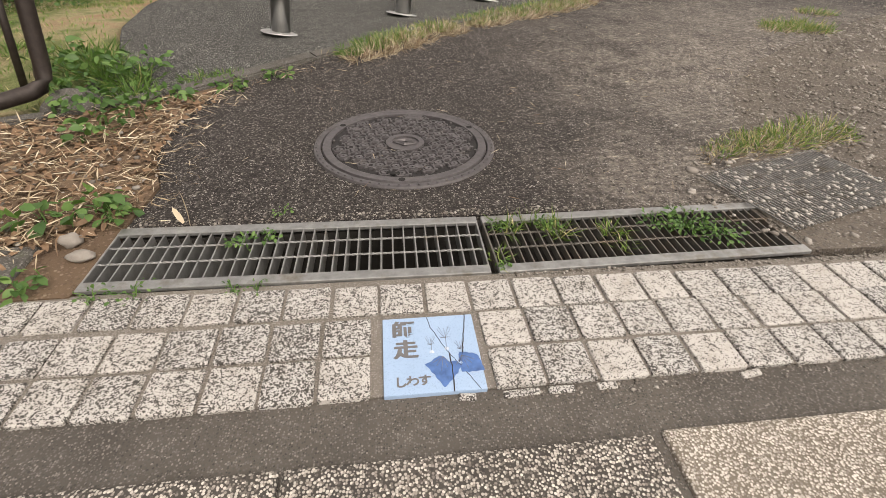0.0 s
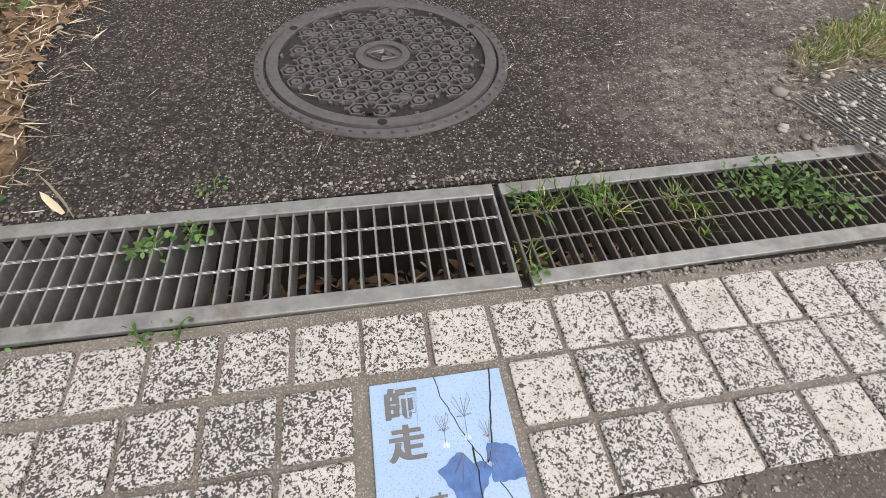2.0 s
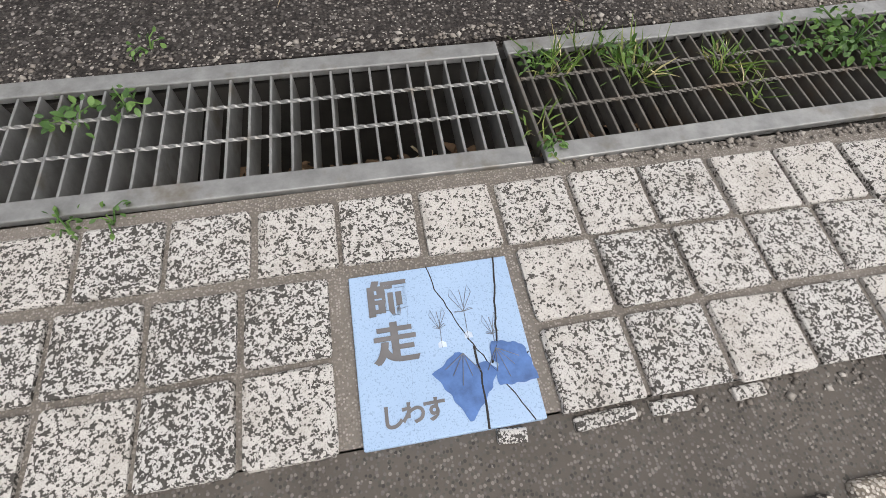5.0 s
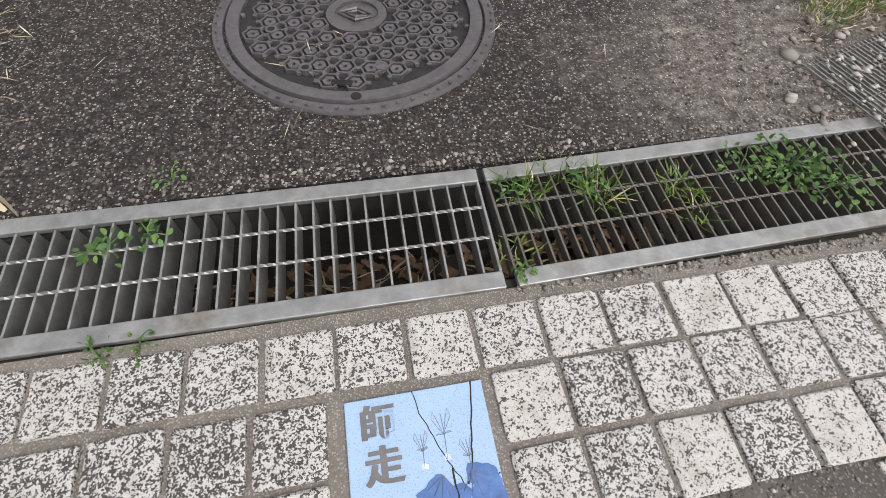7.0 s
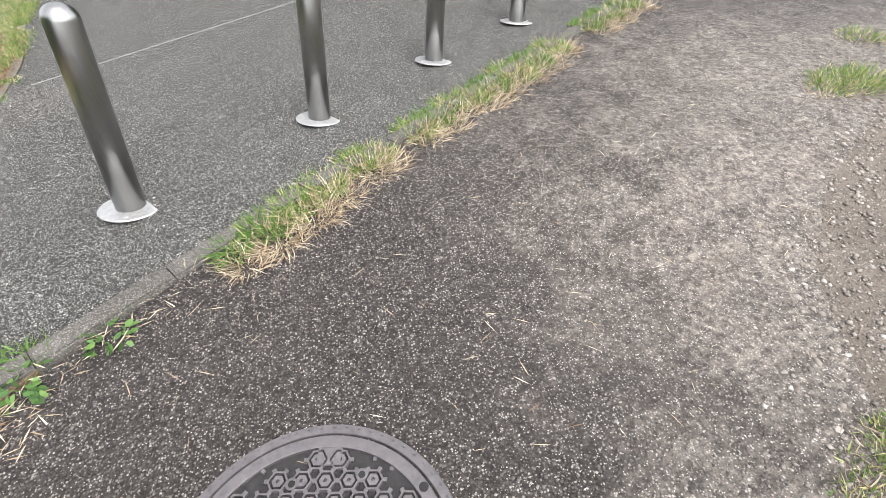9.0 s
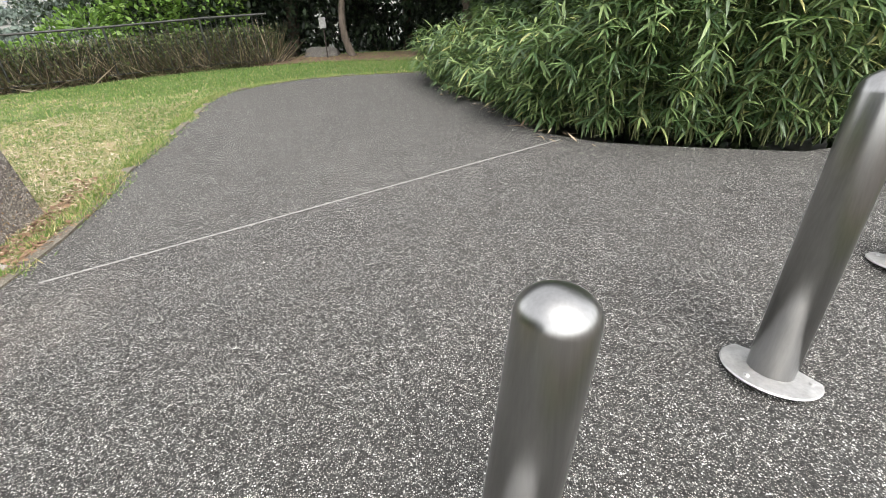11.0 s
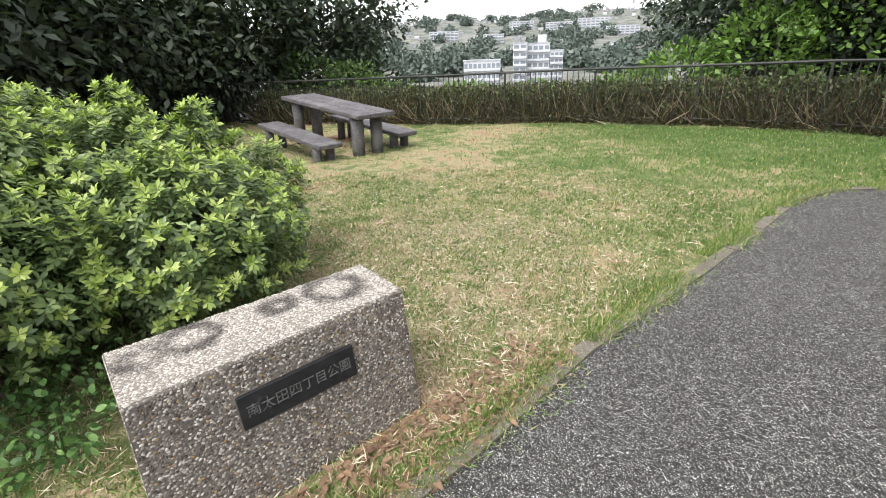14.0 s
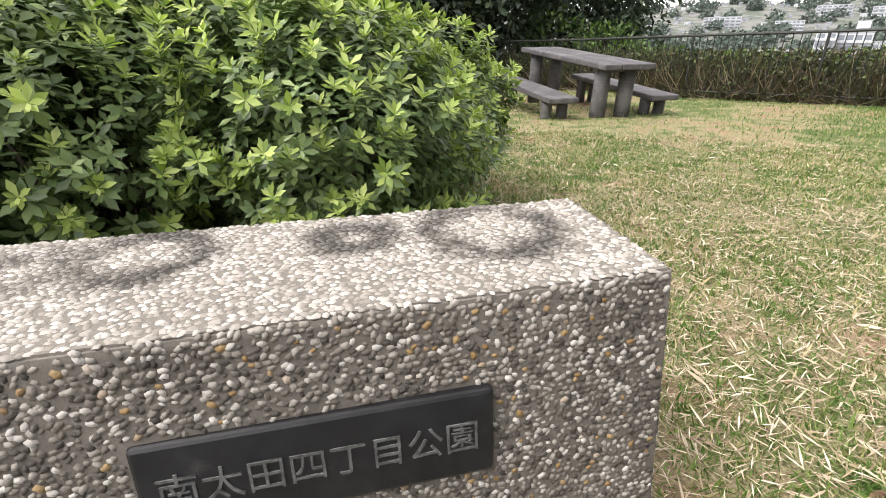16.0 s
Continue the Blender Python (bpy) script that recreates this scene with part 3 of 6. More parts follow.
def lawn():
    step = 0.25
    xs, ys = np.arange(-20, 4, step), np.arange(0.5, 19, step)
    gx, gy = np.meshgrid(xs, ys, indexing="ij")
    z = lawn_z(gx, gy) - 0.012
    bm = bmesh.new()
    ring = [bm.verts.new((x, y, 0)) for x, y in lawn_poly]
    bm.faces.new(ring)
    for axis, vals in ((0, np.arange(-20, 4, 0.5)), (1, np.arange(0.5, 19, 0.5))):
        for v in vals:
            co, no = [0, 0, 0], [0, 0, 0]
            co[axis], no[axis] = float(v), 1.0
            bmesh.ops.bisect_plane(bm, geom=bm.verts[:] + bm.edges[:] + bm.faces[:], plane_co=co, plane_no=no, dist=1e-4)
    for v in bm.verts:
        v.co.z = float(lawn_z(np.array(v.co.x), np.array(v.co.y))) - 0.01
    g = bmesh.ops.extrude_face_region(bm, geom=bm.faces[:])
    for v in g["geom"]:
        if isinstance(v, bmesh.types.BMVert):
            v.co.z -= 0.6
    structure("lawn_ground", bm, LAWN, "dry patchy lawn soil with straw", "lawn", True)


lawn()

# low kerb between lawn and asphalt
inner = offset(LAWN_EDGE, 0.0)
outer = offset(LAWN_EDGE, 0.085)
for i in range(len(LAWN_EDGE) - 1):
    n = max(1, round(math.dist(inner[i], inner[i + 1]) / 0.6))
    for k in range(n):
        u0, u1 = k / n, (k + 1) / n - 0.01
        q = [tuple(Vector(p).lerp(Vector(r), u)) for p, r, u in ((inner[i], inner[i + 1], u0), (inner[i], inner[i + 1], u1), (outer[i], outer[i + 1], u1), (outer[i], outer[i + 1], u0))]
        structure("edging", prism(q, -0.2, 0.012 + 0.004 * math.sin(5 * k + i)), MOSSY, "low mossy concrete lawn edging", "kerb")

# drain channel under the gratings, its deep shade put into near-black concrete
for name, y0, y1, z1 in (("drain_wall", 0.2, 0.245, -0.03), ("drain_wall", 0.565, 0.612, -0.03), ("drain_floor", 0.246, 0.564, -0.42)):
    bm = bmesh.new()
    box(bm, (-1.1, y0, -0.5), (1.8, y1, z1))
    structure(name, bm, CHANNEL, "concrete of the drain channel, deep shade painted into its colour", "drain")

# bare ground under the trees
structure("soil_ground", prism([(-6.2, 15.9), (-5.0, 15.35), (-3.2, 15.5), (-1.4, 15.2), (0.2, 15.4), (2.2, 15.0), (2.6, 17.3), (-2.0, 17.2), (-4.4, 17.2)], -0.3, 0.006), SOIL, "bare brown soil under the trees", "soil")
structure("soil_fill", prism([(-1.462, 0.2), (-1.066, 0.205), (-1.05, 0.604), (-1.462, 0.602)], -0.4, 0.0), SOIL, "bare soil at the grate's end", "soil")
# ---- bollards ----
UP = Vector((0.118, 0.108, 0.987)).normalized()
LEAN = Vector((0, 0, 1)).rotation_difference(UP).to_matrix().to_4x4()


def bollard():
    ob = thing("bollard", (0, 0, 0), "brushed stainless steel bollard with domed top on the asphalt", "bollard", "bollards along the park entrance")
    r, h = 0.078, 1.06
    prof = [(0.0, 0.0), (r, 0.0), (r, h - 0.075)] + [(r * math.cos(a), h - 0.075 + 0.075 * math.sin(a)) for a in np.linspace(0.12, math.pi / 2 - 0.05, 8)] + [(0.0, h)]
    part("post", lathe(bmesh.new(), prof, 40), STEEL, ob, "brushed steel post", True)
    fl = part("flange", lathe(bmesh.new(), [(0.0, 0.0), (0.166, 0.0), (0.168, 0.004), (0.164, 0.009), (r + 0.002, 0.012), (0.0, 0.012)], 40), PLATE, ob, "pale steel base plate")
    fl.parent = ob
    for k in range(3):
        a = 0.6 + 2.1 * k
        bm = lathe(bmesh.new(), [(0.0, 0.008), (0.011, 0.008), (0.011, 0.018), (0.0, 0.02)], 6, Matrix.Translation((0.128 * math.cos(a), 0.128 * math.sin(a), 0)))
        part("bolt", bm, PLATE, ob)
    return ob


first = bollard()
spots = [(-0.82, 3.39), (0.27, 4.2), (1.29, 5.03), (2.32, 5.8), (3.24, 6.5), (4.25, 7.25), (5.28, 8.0)]
first.matrix_world = Matrix.Translation((*spots[0], 0.002)) @ LEAN
for x, y in spots[1:]:
    post = copy_thing(first, Matrix.Translation((x, y, 0.002)) @ LEAN @ pose(0, 0, 0, 0, 0, 40 * x))
    if x == 0.27:
        post.scale = (1, 1, 0.81)
        post["label"] = "slightly shorter brushed stainless steel bollard on the asphalt"

# ---- name stone with plaque ----
stone = thing("name_stone", (-3.02, 5.98, 0), "tapered block of washed pebble concrete with dark ring stains on top", "name stone")


def name_stone():
    top = [(-3.125, 6.53), (-2.80, 5.55), (-3.155, 5.44), (-3.45, 6.44)]
    low = [(-3.03, 6.555), (-2.70, 5.55), (-3.34, 5.36), (-3.62, 6.4)]
    o = Vector((-3.02, 5.98))
    bm = bmesh.new()
    n = 6
    lay = []
    for k in range(n + 1):
        u = k / n
        lay.append([bm.verts.new((*(Vector(a).lerp(Vector(b), u) - o), -0.06 + u * 0.628)) for a, b in zip(low, top)])
    for a, b in zip(lay, lay[1:]):
        for i in range(4):
            bm.faces.new((a[i], a[(i + 1) % 4], b[(i + 1) % 4], b[i]))
    bm.faces.new(lay[-1]), bm.faces.new(lay[0][::-1])
    bmesh.ops.bevel(bm, geom=[e for e in bm.edges if all(v.co.z > 0.5 for v in e.verts)], offset=0.004, segments=2, affect="EDGES")
    def weathered(m, c, pale, bump):
        """Paler above the top edge, with dark ring-shaped stains, over a given colour."""
        sep = m.nt.nodes.new("ShaderNodeSeparateXYZ")
        m.link(m.pos, sep.inputs[0])
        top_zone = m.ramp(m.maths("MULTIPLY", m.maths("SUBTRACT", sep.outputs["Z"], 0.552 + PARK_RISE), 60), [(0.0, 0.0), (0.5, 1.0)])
        stain = None
        for cx, cy, r in ((-3.27, 6.27, 0.105), (-3.13, 5.72, 0.085), (-3.06, 5.57, 0.06), (-3.22, 6.04, 0.05)):
            v = m.nt.nodes.new("ShaderNodeVectorMath")
            v.operation = "DISTANCE"
            w = m.nt.nodes.new("ShaderNodeCombineXYZ")
            w.inputs[0].default_value, w.inputs[1].default_value, w.inputs[2].default_value = cx, cy, 0.568 + PARK_RISE
            m.link(m.pos, v.inputs[0]), m.link(w.outputs[0], v.inputs[1])
            dist = m.maths("ADD", v.outputs["Value"], m.maths("MULTIPLY", m.maths("SUBTRACT", m.tex(16, 4), 0.5), 0.08))
            ring = m.ramp(m.maths("ABSOLUTE", m.maths("SUBTRACT", dist, r)), [(0.012, 1.0), (0.05, 0.0)])
            stain = ring if stain is None else m.maths("MAXIMUM", stain, ring)
        stain = m.maths("MULTIPLY", stain, m.ramp(m.tex(9, 4, 0.7), [(0.36, 0.4), (0.55, 0.95)]))
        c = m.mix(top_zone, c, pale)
        c = m.mix(m.maths("MULTIPLY", stain, top_zone), c, m.mix(1.0, c, (0.2, 0.195, 0.19), "MULTIPLY"))
        m.paint(c).bump(bump, 0.6, 0.002)
        return m.m
    m = Mat("pebble_concrete_matrix", 0.92, spec=0.25)
    grain = m.tex(220, 4, 0.7)
    c = m.mix(m.ramp(m.tex(7, 5), [(0.35, 0.0), (0.65, 1.0)]), m.mix(grain, (0.05, 0.043, 0.036), (0.15, 0.132, 0.112)), m.mix(grain, (0.09, 0.08, 0.068), (0.21, 0.188, 0.16)))
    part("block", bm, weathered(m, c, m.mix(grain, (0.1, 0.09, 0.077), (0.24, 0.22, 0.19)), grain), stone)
    pm_ = Mat("set_pebbles", 0.7, spec=0.4)
    grain = pm_.tex(300, 3, 0.6)
    isl = pm_.island()
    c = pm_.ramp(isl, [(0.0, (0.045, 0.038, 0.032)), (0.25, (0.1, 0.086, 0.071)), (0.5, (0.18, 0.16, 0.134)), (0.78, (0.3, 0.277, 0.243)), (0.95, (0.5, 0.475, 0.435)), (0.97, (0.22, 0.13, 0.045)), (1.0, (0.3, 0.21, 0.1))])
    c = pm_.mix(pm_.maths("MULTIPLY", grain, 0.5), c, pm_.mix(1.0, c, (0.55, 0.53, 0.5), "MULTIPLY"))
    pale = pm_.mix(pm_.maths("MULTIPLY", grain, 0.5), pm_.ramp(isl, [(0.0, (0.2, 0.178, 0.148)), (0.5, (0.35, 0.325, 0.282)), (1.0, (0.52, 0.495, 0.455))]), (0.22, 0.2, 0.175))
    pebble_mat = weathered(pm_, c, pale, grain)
    lo3 = [Vector((x - o.x, y - o.y, -0.06)) for x, y in low]
    hi3 = [Vector((x - o.x, y - o.y, 0.568)) for x, y in top]
    pa, pb = (Vector((-2.735, 5.55, 0)) + Vector((-3.045, 6.545, 0))) / 2, (Vector((-2.8, 5.55, 0.568)) + Vector((-3.125, 6.53, 0.568))) / 2
    plaque_mid = pa * 0.345 + pb * 0.655 - Vector((o.x, o.y, 0))
    ring_u = np.array([(math.cos(a), math.sin(a)) for a in np.arange(5) * math.pi / 2.5])
    unit_v = np.vstack([np.column_stack([ring_u, np.full(5, -0.35)]), np.column_stack([ring_u * 0.72, np.full(5, 0.7)]), [[0, 0, 1.0]]])
    unit_f = np.array([f for k in range(5) for f in ((k, (k + 1) % 5, 5 + (k + 1) % 5), (k, 5 + (k + 1) % 5, 5 + k), (5 + k, 5 + (k + 1) % 5, 10))])
    V, F, count = [], [], 0
    for q, gap, flatness in (((lo3[1], lo3[0], hi3[0], hi3[1]), 0.0109, 0.42), ((lo3[0], lo3[3], hi3[3], hi3[0]), 0.0109, 0.42), ((lo3[2], lo3[1], hi3[1], hi3[2]), 0.0109, 0.42), ((hi3[1], hi3[0], hi3[3], hi3[2]), 0.0112, 0.3)):
        across, along_ = ((q[1] - q[0]) + (q[2] - q[3])) / 2, ((q[3] - q[0]) + (q[2] - q[1])) / 2
        nx, ny = int(across.length / gap), int(along_.length / (gap * 0.8))
        ex = across.normalized()
        nrm = ex.cross(along_).normalized()
        if nrm.dot((q[0] + q[2]) / 2 - Vector((-0.08, 0.0, 0.25))) < 0:
            nrm = -nrm
        ey = nrm.cross(ex)
        for i in range(nx):
            for j in range(ny):
                if rng.random() < 0.07:
                    continue
                u, v = (i + 0.5 + 0.5 * (j % 2) - 0.25 + rng.normal() * 0.2) / nx, (j + 0.5 + rng.normal() * 0.2) / ny
                if not (0.004 < u < 0.996 and 0.006 < v < 0.994):
                    continue
                p = q[0].lerp(q[1], u).lerp(q[3].lerp(q[2], u), v)
                w = p - plaque_mid
                if nrm.x > 0.6 and abs(w.dot(ex) - 0.013) < 0.232 and abs(w.z) < 0.07:
                    continue
                size = gap * (0.36 + 0.3 * rng.random())
                t = rng.normal() * 0.7
                e1, e2 = ex * math.cos(t) + ey * math.sin(t), ey * math.cos(t) - ex * math.sin(t)
                frame3 = np.array([e1 * size * 1.25, e2 * size * 0.85, nrm * size * flatness])
                V.append((unit_v * (1 + 0.1 * rng.normal(size=(11, 1)))) @ frame3 + np.array(p))
                F.append(unit_f + count)
                count += 11
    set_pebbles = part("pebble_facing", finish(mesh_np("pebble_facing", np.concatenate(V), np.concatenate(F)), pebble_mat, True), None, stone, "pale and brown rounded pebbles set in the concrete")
    set_pebbles["kind"] = "stuff"
    # plaque on the sloped front
    a, b = Vector((-2.735, 5.55, 0.0)), Vector((-3.045, 6.545, 0.0))
    a2, b2 = Vector((-2.80, 5.55, 0.568)), Vector((-3.125, 6.53, 0.568))
    along = (b - a).normalized()
    upw = ((a2 + b2) / 2 - (a + b) / 2)
    upw = (upw - along * upw.dot(along)).normalized()
    out = along.cross(upw).normalized()
    mid = (a + b) / 2 * 0.345 + (a2 + b2) / 2 * 0.655
    mid = mid + along * 0.013 + out * 0.004
    frame_m = Matrix((along, upw, out)).transposed().to_4x4()
    frame_m.translation = mid - Vector((o.x, o.y, 0))
    w, h = 0.455, 0.135
    slate = plain("black_slate", (0.012, 0.012, 0.013), 0.4, 0, 0.5, 30, 0.2, 0.001, stain=(12, 0.62, (0.05, 0.05, 0.05)))
    bm = bmesh.new()
    box(bm, (-w / 2, -h / 2, -0.03), (w / 2, h / 2, 0.012), 0.006, 2, frame_m)
    pl = part("plaque", bm, slate, stone, "black stone plaque with carved characters")
    cu = bpy.data.curves.new("lettering", "FONT")
    cu.body, cu.size, cu.align_x, cu.align_y, cu.extrude, cu.space_character = "\u5357\u592a\u7530\u56db\u4e01\u76ee\u516c\u5712", 0.052, "CENTER", "CENTER", 0.0015, 0.98
    cu.materials.append(plain("carved_grey", (0.075, 0.075, 0.072), 0.8, var=0.6, scale=60))
    txt = new("lettering", cu)
    txt.parent = pl
    txt.matrix_basis = frame_m @ Matrix.Translation((0, -0.004, 0.0125))


name_stone()

# ---- picnic table and benches ----
TABLE_AT, TABLE_TURN = (-10.55, 7.75), 17.6


def plank_top(name, length, width, z, thick, parent, planks):
    w = width / planks
    for k in range(planks):
        bm = bmesh.new()
        y0 = -width / 2 + k * w
        box(bm, (-length / 2, y0 + 0.004, z - thick), (length / 2, y0 + w - 0.004, z), 0.016)
        part(name, bm, TABLE, parent)


def furniture(name, x, y, length, width, height, legs, planks, label, category, group=""):
    z = float(lawn_z(np.array(x), np.array(y))) - 0.02
    ob = thing(name, (x, y, z), label, category, group)
    ob.matrix_world = pose(x, y, z, 0, 0, TABLE_TURN) @ pose(0, 0, 0, 0, 3.4, 0)
    plank_top("plank", length, width, height, 0.075, ob, planks)
    for lx, ly, rr in legs:
        bm = lathe(bmesh.new(), [(0, -0.05), (rr, -0.05), (rr * 0.96, height * 0.5), (rr, height - 0.076), (0, height - 0.076)], 14, Matrix.Translation((lx, ly, 0)))
        part("leg", bm, TABLE, ob, "", True)
    for lx in sorted({l[0] for l in legs}):
        bm = bmesh.new()
        box(bm, (lx - 0.05, -width * 0.42, height - 0.135), (lx + 0.05, width * 0.42, height - 0.077), 0.01)
        part("batten", bm, TABLE, ob)
    return ob


ca, sa = math.cos(radians(TABLE_TURN)), math.sin(radians(TABLE_TURN))
furniture("picnic_table", *TABLE_AT, 2.87, 0.74, 0.85, [(sx * 1.1, sy * 0.19, 0.11) for sx in (-1, 1) for sy in (-1, 1)], 3, "grey imitation-log concrete picnic table on the lawn", "table")
for sgn in (-1, 1):
    furniture("bench", TABLE_AT[0] - sa * sgn * 0.78, TABLE_AT[1] + ca * sgn * 0.78, 2.45, 0.44, 0.41, [(sx * 0.95, sy * 0.12, 0.08) for sx in (-1, 1) for sy in (-1, 1)], 1, "grey imitation-log concrete bench beside the picnic table", "bench", "benches at the picnic table")

# ---- fence ----
def fence():
    top_h = 1.12
    pts = [Vector((x, y, float(lawn_z(np.array(x), np.array(y))))) for x, y in FENCE_LINE]
    for a, b in zip(pts, pts[1:]):
        ob = thing("fence", tuple(a), "dark painted steel railing with upright bars", "fence", "fence panels along the lawn")
        d = b - a
        n = max(2, round(d.length / 0.12))
        tube_bm = tube(bmesh.new(), [(0, 0, top_h), tuple(d + Vector((0, 0, top_h)))], [0.024, 0.024], 8)
        part("top_rail", tube_bm, FENCE, ob)
        part("bottom_rail", tube(bmesh.new(), [(0, 0, 0.12), tuple(d + Vector((0, 0, 0.12)))], [0.014, 0.014], 6), FENCE, ob)
        bar_me = solid("bar", tube(bmesh.new(), [(0, 0, 0.12), (0, 0, top_h)], [0.008, 0.008], 5), FENCE)
        for k in range(1, n):
            p = part("bar", bar_me, None, ob)
            p.location = d * (k / n)
        m = max(1, round(d.length / 1.9))
        post_me = solid("post", tube(bmesh.new(), [(0, 0, -0.2), (0, 0, top_h + 0.01)], [0.024, 0.024], 8), FENCE)
        for k in range(m):
            p = part("post", post_me, None, ob)
            p.location = d * (k / m)


fence()
# ---- plants ----
def shell(centre, radii, n, inner=0.75):
    v = rand_dirs(n)
    r = inner + (1 - inner) * rng.random((n, 1)) ** 0.7
    return np.array(centre) + v * r * np.array(radii), v


def limb(bm, a, b, r0, r1, sag=0.1, n=6, seg=8):
    a, b = Vector(a), Vector(b)
    bend = Vector(rng.normal(size=3) * (b - a).length * sag)
    pts = [a.lerp(b, i / n) + bend * math.sin(math.pi * i / n) for i in range(n + 1)]
    tube(bm, pts, [r0 + (r1 - r0) * i / n for i in range(n + 1)], seg)
    return pts


def tree(name, base, trunk_h, trunk_r, blobs, material, leaf, count, label, lean=(0, 0), fork=3):
    ob = thing(name, base, label, "tree")
    bm = bmesh.new()
    top = Vector((lean[0], lean[1], trunk_h))
    limb(bm, (0, 0, -0.3), top, trunk_r, trunk_r * 0.65, 0.06, 8, 12)
    for c, r in blobs:
        e = Vector(c)
        p = limb(bm, top * (0.75 + 0.25 * rng.random()), e, trunk_r * 0.5, trunk_r * 0.1, 0.12)
        for k in range(fork):
            q = e + Vector(rng.normal(size=3)) * 0.5 * max(r)
            limb(bm, p[3 + k % 3], q, trunk_r * 0.16, 0.01, 0.15, 4, 5)
    part("trunk", bm, BARK, ob, "", True)
    B, D, N = [], [], []
    vol = np.array([r[0] * r[1] + r[1] * r[2] + r[0] * r[2] for c, r in blobs])
    for (c, r), share in zip(blobs, vol / vol.sum()):
        n = int(0.66 * count * share)
        k = max(n // 22, 1)
        cc, dd = shell(c, r, k, 0.55)
        idx = rng.integers(0, k, n)
        off = rng.normal(size=(n, 3)) * leaf * 1.5
        B.append(cc[idx] + off)
        way = unit(dd[idx] * 0.7 + rng.normal(size=(n, 3)) * 0.7 + np.array([0, 0, -0.25]))
        D.append(way)
        N.append(unit(rng.normal(size=(n, 3)) * 0.5 + np.array([0, 0, 1.0]) + dd[idx] * 0.4))
    B, D, N = map(np.concatenate, (B, D, N))
    L = leaf * (0.85 + 0.65 * rng.random(len(B)))
    part("crown", slip_mesh("crown", B, D, N, L, L * 0.5, material), None, ob)
    return ob


# grove beyond the lawn
G = "dense broadleaf tree shading the lawn's end, leaves painted shade-dark"
tree("tree", (-3.05, 16.5, -0.1), 2.3, 0.105, [((0.6, 0.3, 4.2), (2.2, 2.0, 1.3)), ((-1.2, 0.2, 4.6), (2.0, 2.0, 1.4)), ((0.3, 1.5, 5.6), (2.2, 2.0, 1.5))], TREE_DEEP_SHADE, 0.16, 9000, "slender grey tree with forked trunk under the canopy", (0.0, 0.1))
for x, y, h, s, n, mt in ((-8.9, 18.6, 3.5, 1.25, 31500, TREE_DEEP_SHADE), (-6.2, 20.0, 4.5, 1.4, 30000, TREE_DEEP_SHADE), (-2.5, 21.0, 4.5, 1.5, 30000, TREE_DEEP_SHADE), (1.4, 19.0, 4.0, 1.4, 27000, TREE_DEEP_SHADE), (3.6, 15.4, 3.6, 1.25, 27000, TREE_DEEP_SHADE), (3.2, 12.0, 3.2, 0.95, 27000, TREE_DEEP_SHADE), (4.6, 10.6, 3.2, 1.05, 22500, TREE_DEEP_SHADE), (-11.5, 21.5, 3.0, 1.5, 18000, TREE_DEEP_SHADE)):
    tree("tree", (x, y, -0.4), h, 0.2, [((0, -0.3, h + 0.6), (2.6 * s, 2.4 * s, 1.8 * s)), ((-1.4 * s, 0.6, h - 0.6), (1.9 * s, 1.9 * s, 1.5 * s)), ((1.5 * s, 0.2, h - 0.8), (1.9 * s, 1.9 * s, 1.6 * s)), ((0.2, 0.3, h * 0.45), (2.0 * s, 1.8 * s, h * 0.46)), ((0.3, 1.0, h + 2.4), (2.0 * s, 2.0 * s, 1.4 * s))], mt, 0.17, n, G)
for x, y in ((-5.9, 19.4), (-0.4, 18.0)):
    tree("tree", (x, y, -0.3), 3.0, 0.17, [((0.2, -1.2, 4.3), (2.7, 2.5, 1.3)), ((-1.0, 0.8, 4.8), (2.6, 2.4, 1.5)), ((1.2, 0.6, 5.2), (2.4, 2.2, 1.6))], TREE_DEEP_SHADE, 0.17, 24000, "spreading tree roofing the lawn's end, leaves painted shade-dark")
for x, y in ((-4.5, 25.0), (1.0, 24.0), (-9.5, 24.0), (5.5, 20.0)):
    tree("tree", (x, y, -0.8), 4.5, 0.22, [((0, 0, 6.0), (3.4, 3.0, 2.4)), ((-1.6, 0, 3.6), (2.8, 2.4, 2.2)), ((1.6, 0, 3.4), (2.8, 2.4, 2.2)), ((0.2, 0, 8.0), (2.8, 2.6, 1.8))], TREE_DEEP_SHADE, 0.3, 9000, "tall tree closing the grove, leaves painted shade-dark")
tree("tree", (-19.6, 10.0, -1.2), 3.0, 0.18, [((0, 0, 4.2), (2.2, 2.3, 2.0)), ((0.6, -0.8, 2.4), (1.9, 1.9, 1.6)), ((0.2, 0.4, 1.0), (1.8, 1.8, 1.0))], TREE_SHADE, 0.2, 16000, "leafy tree beyond the railing, leaves painted shade-dark")
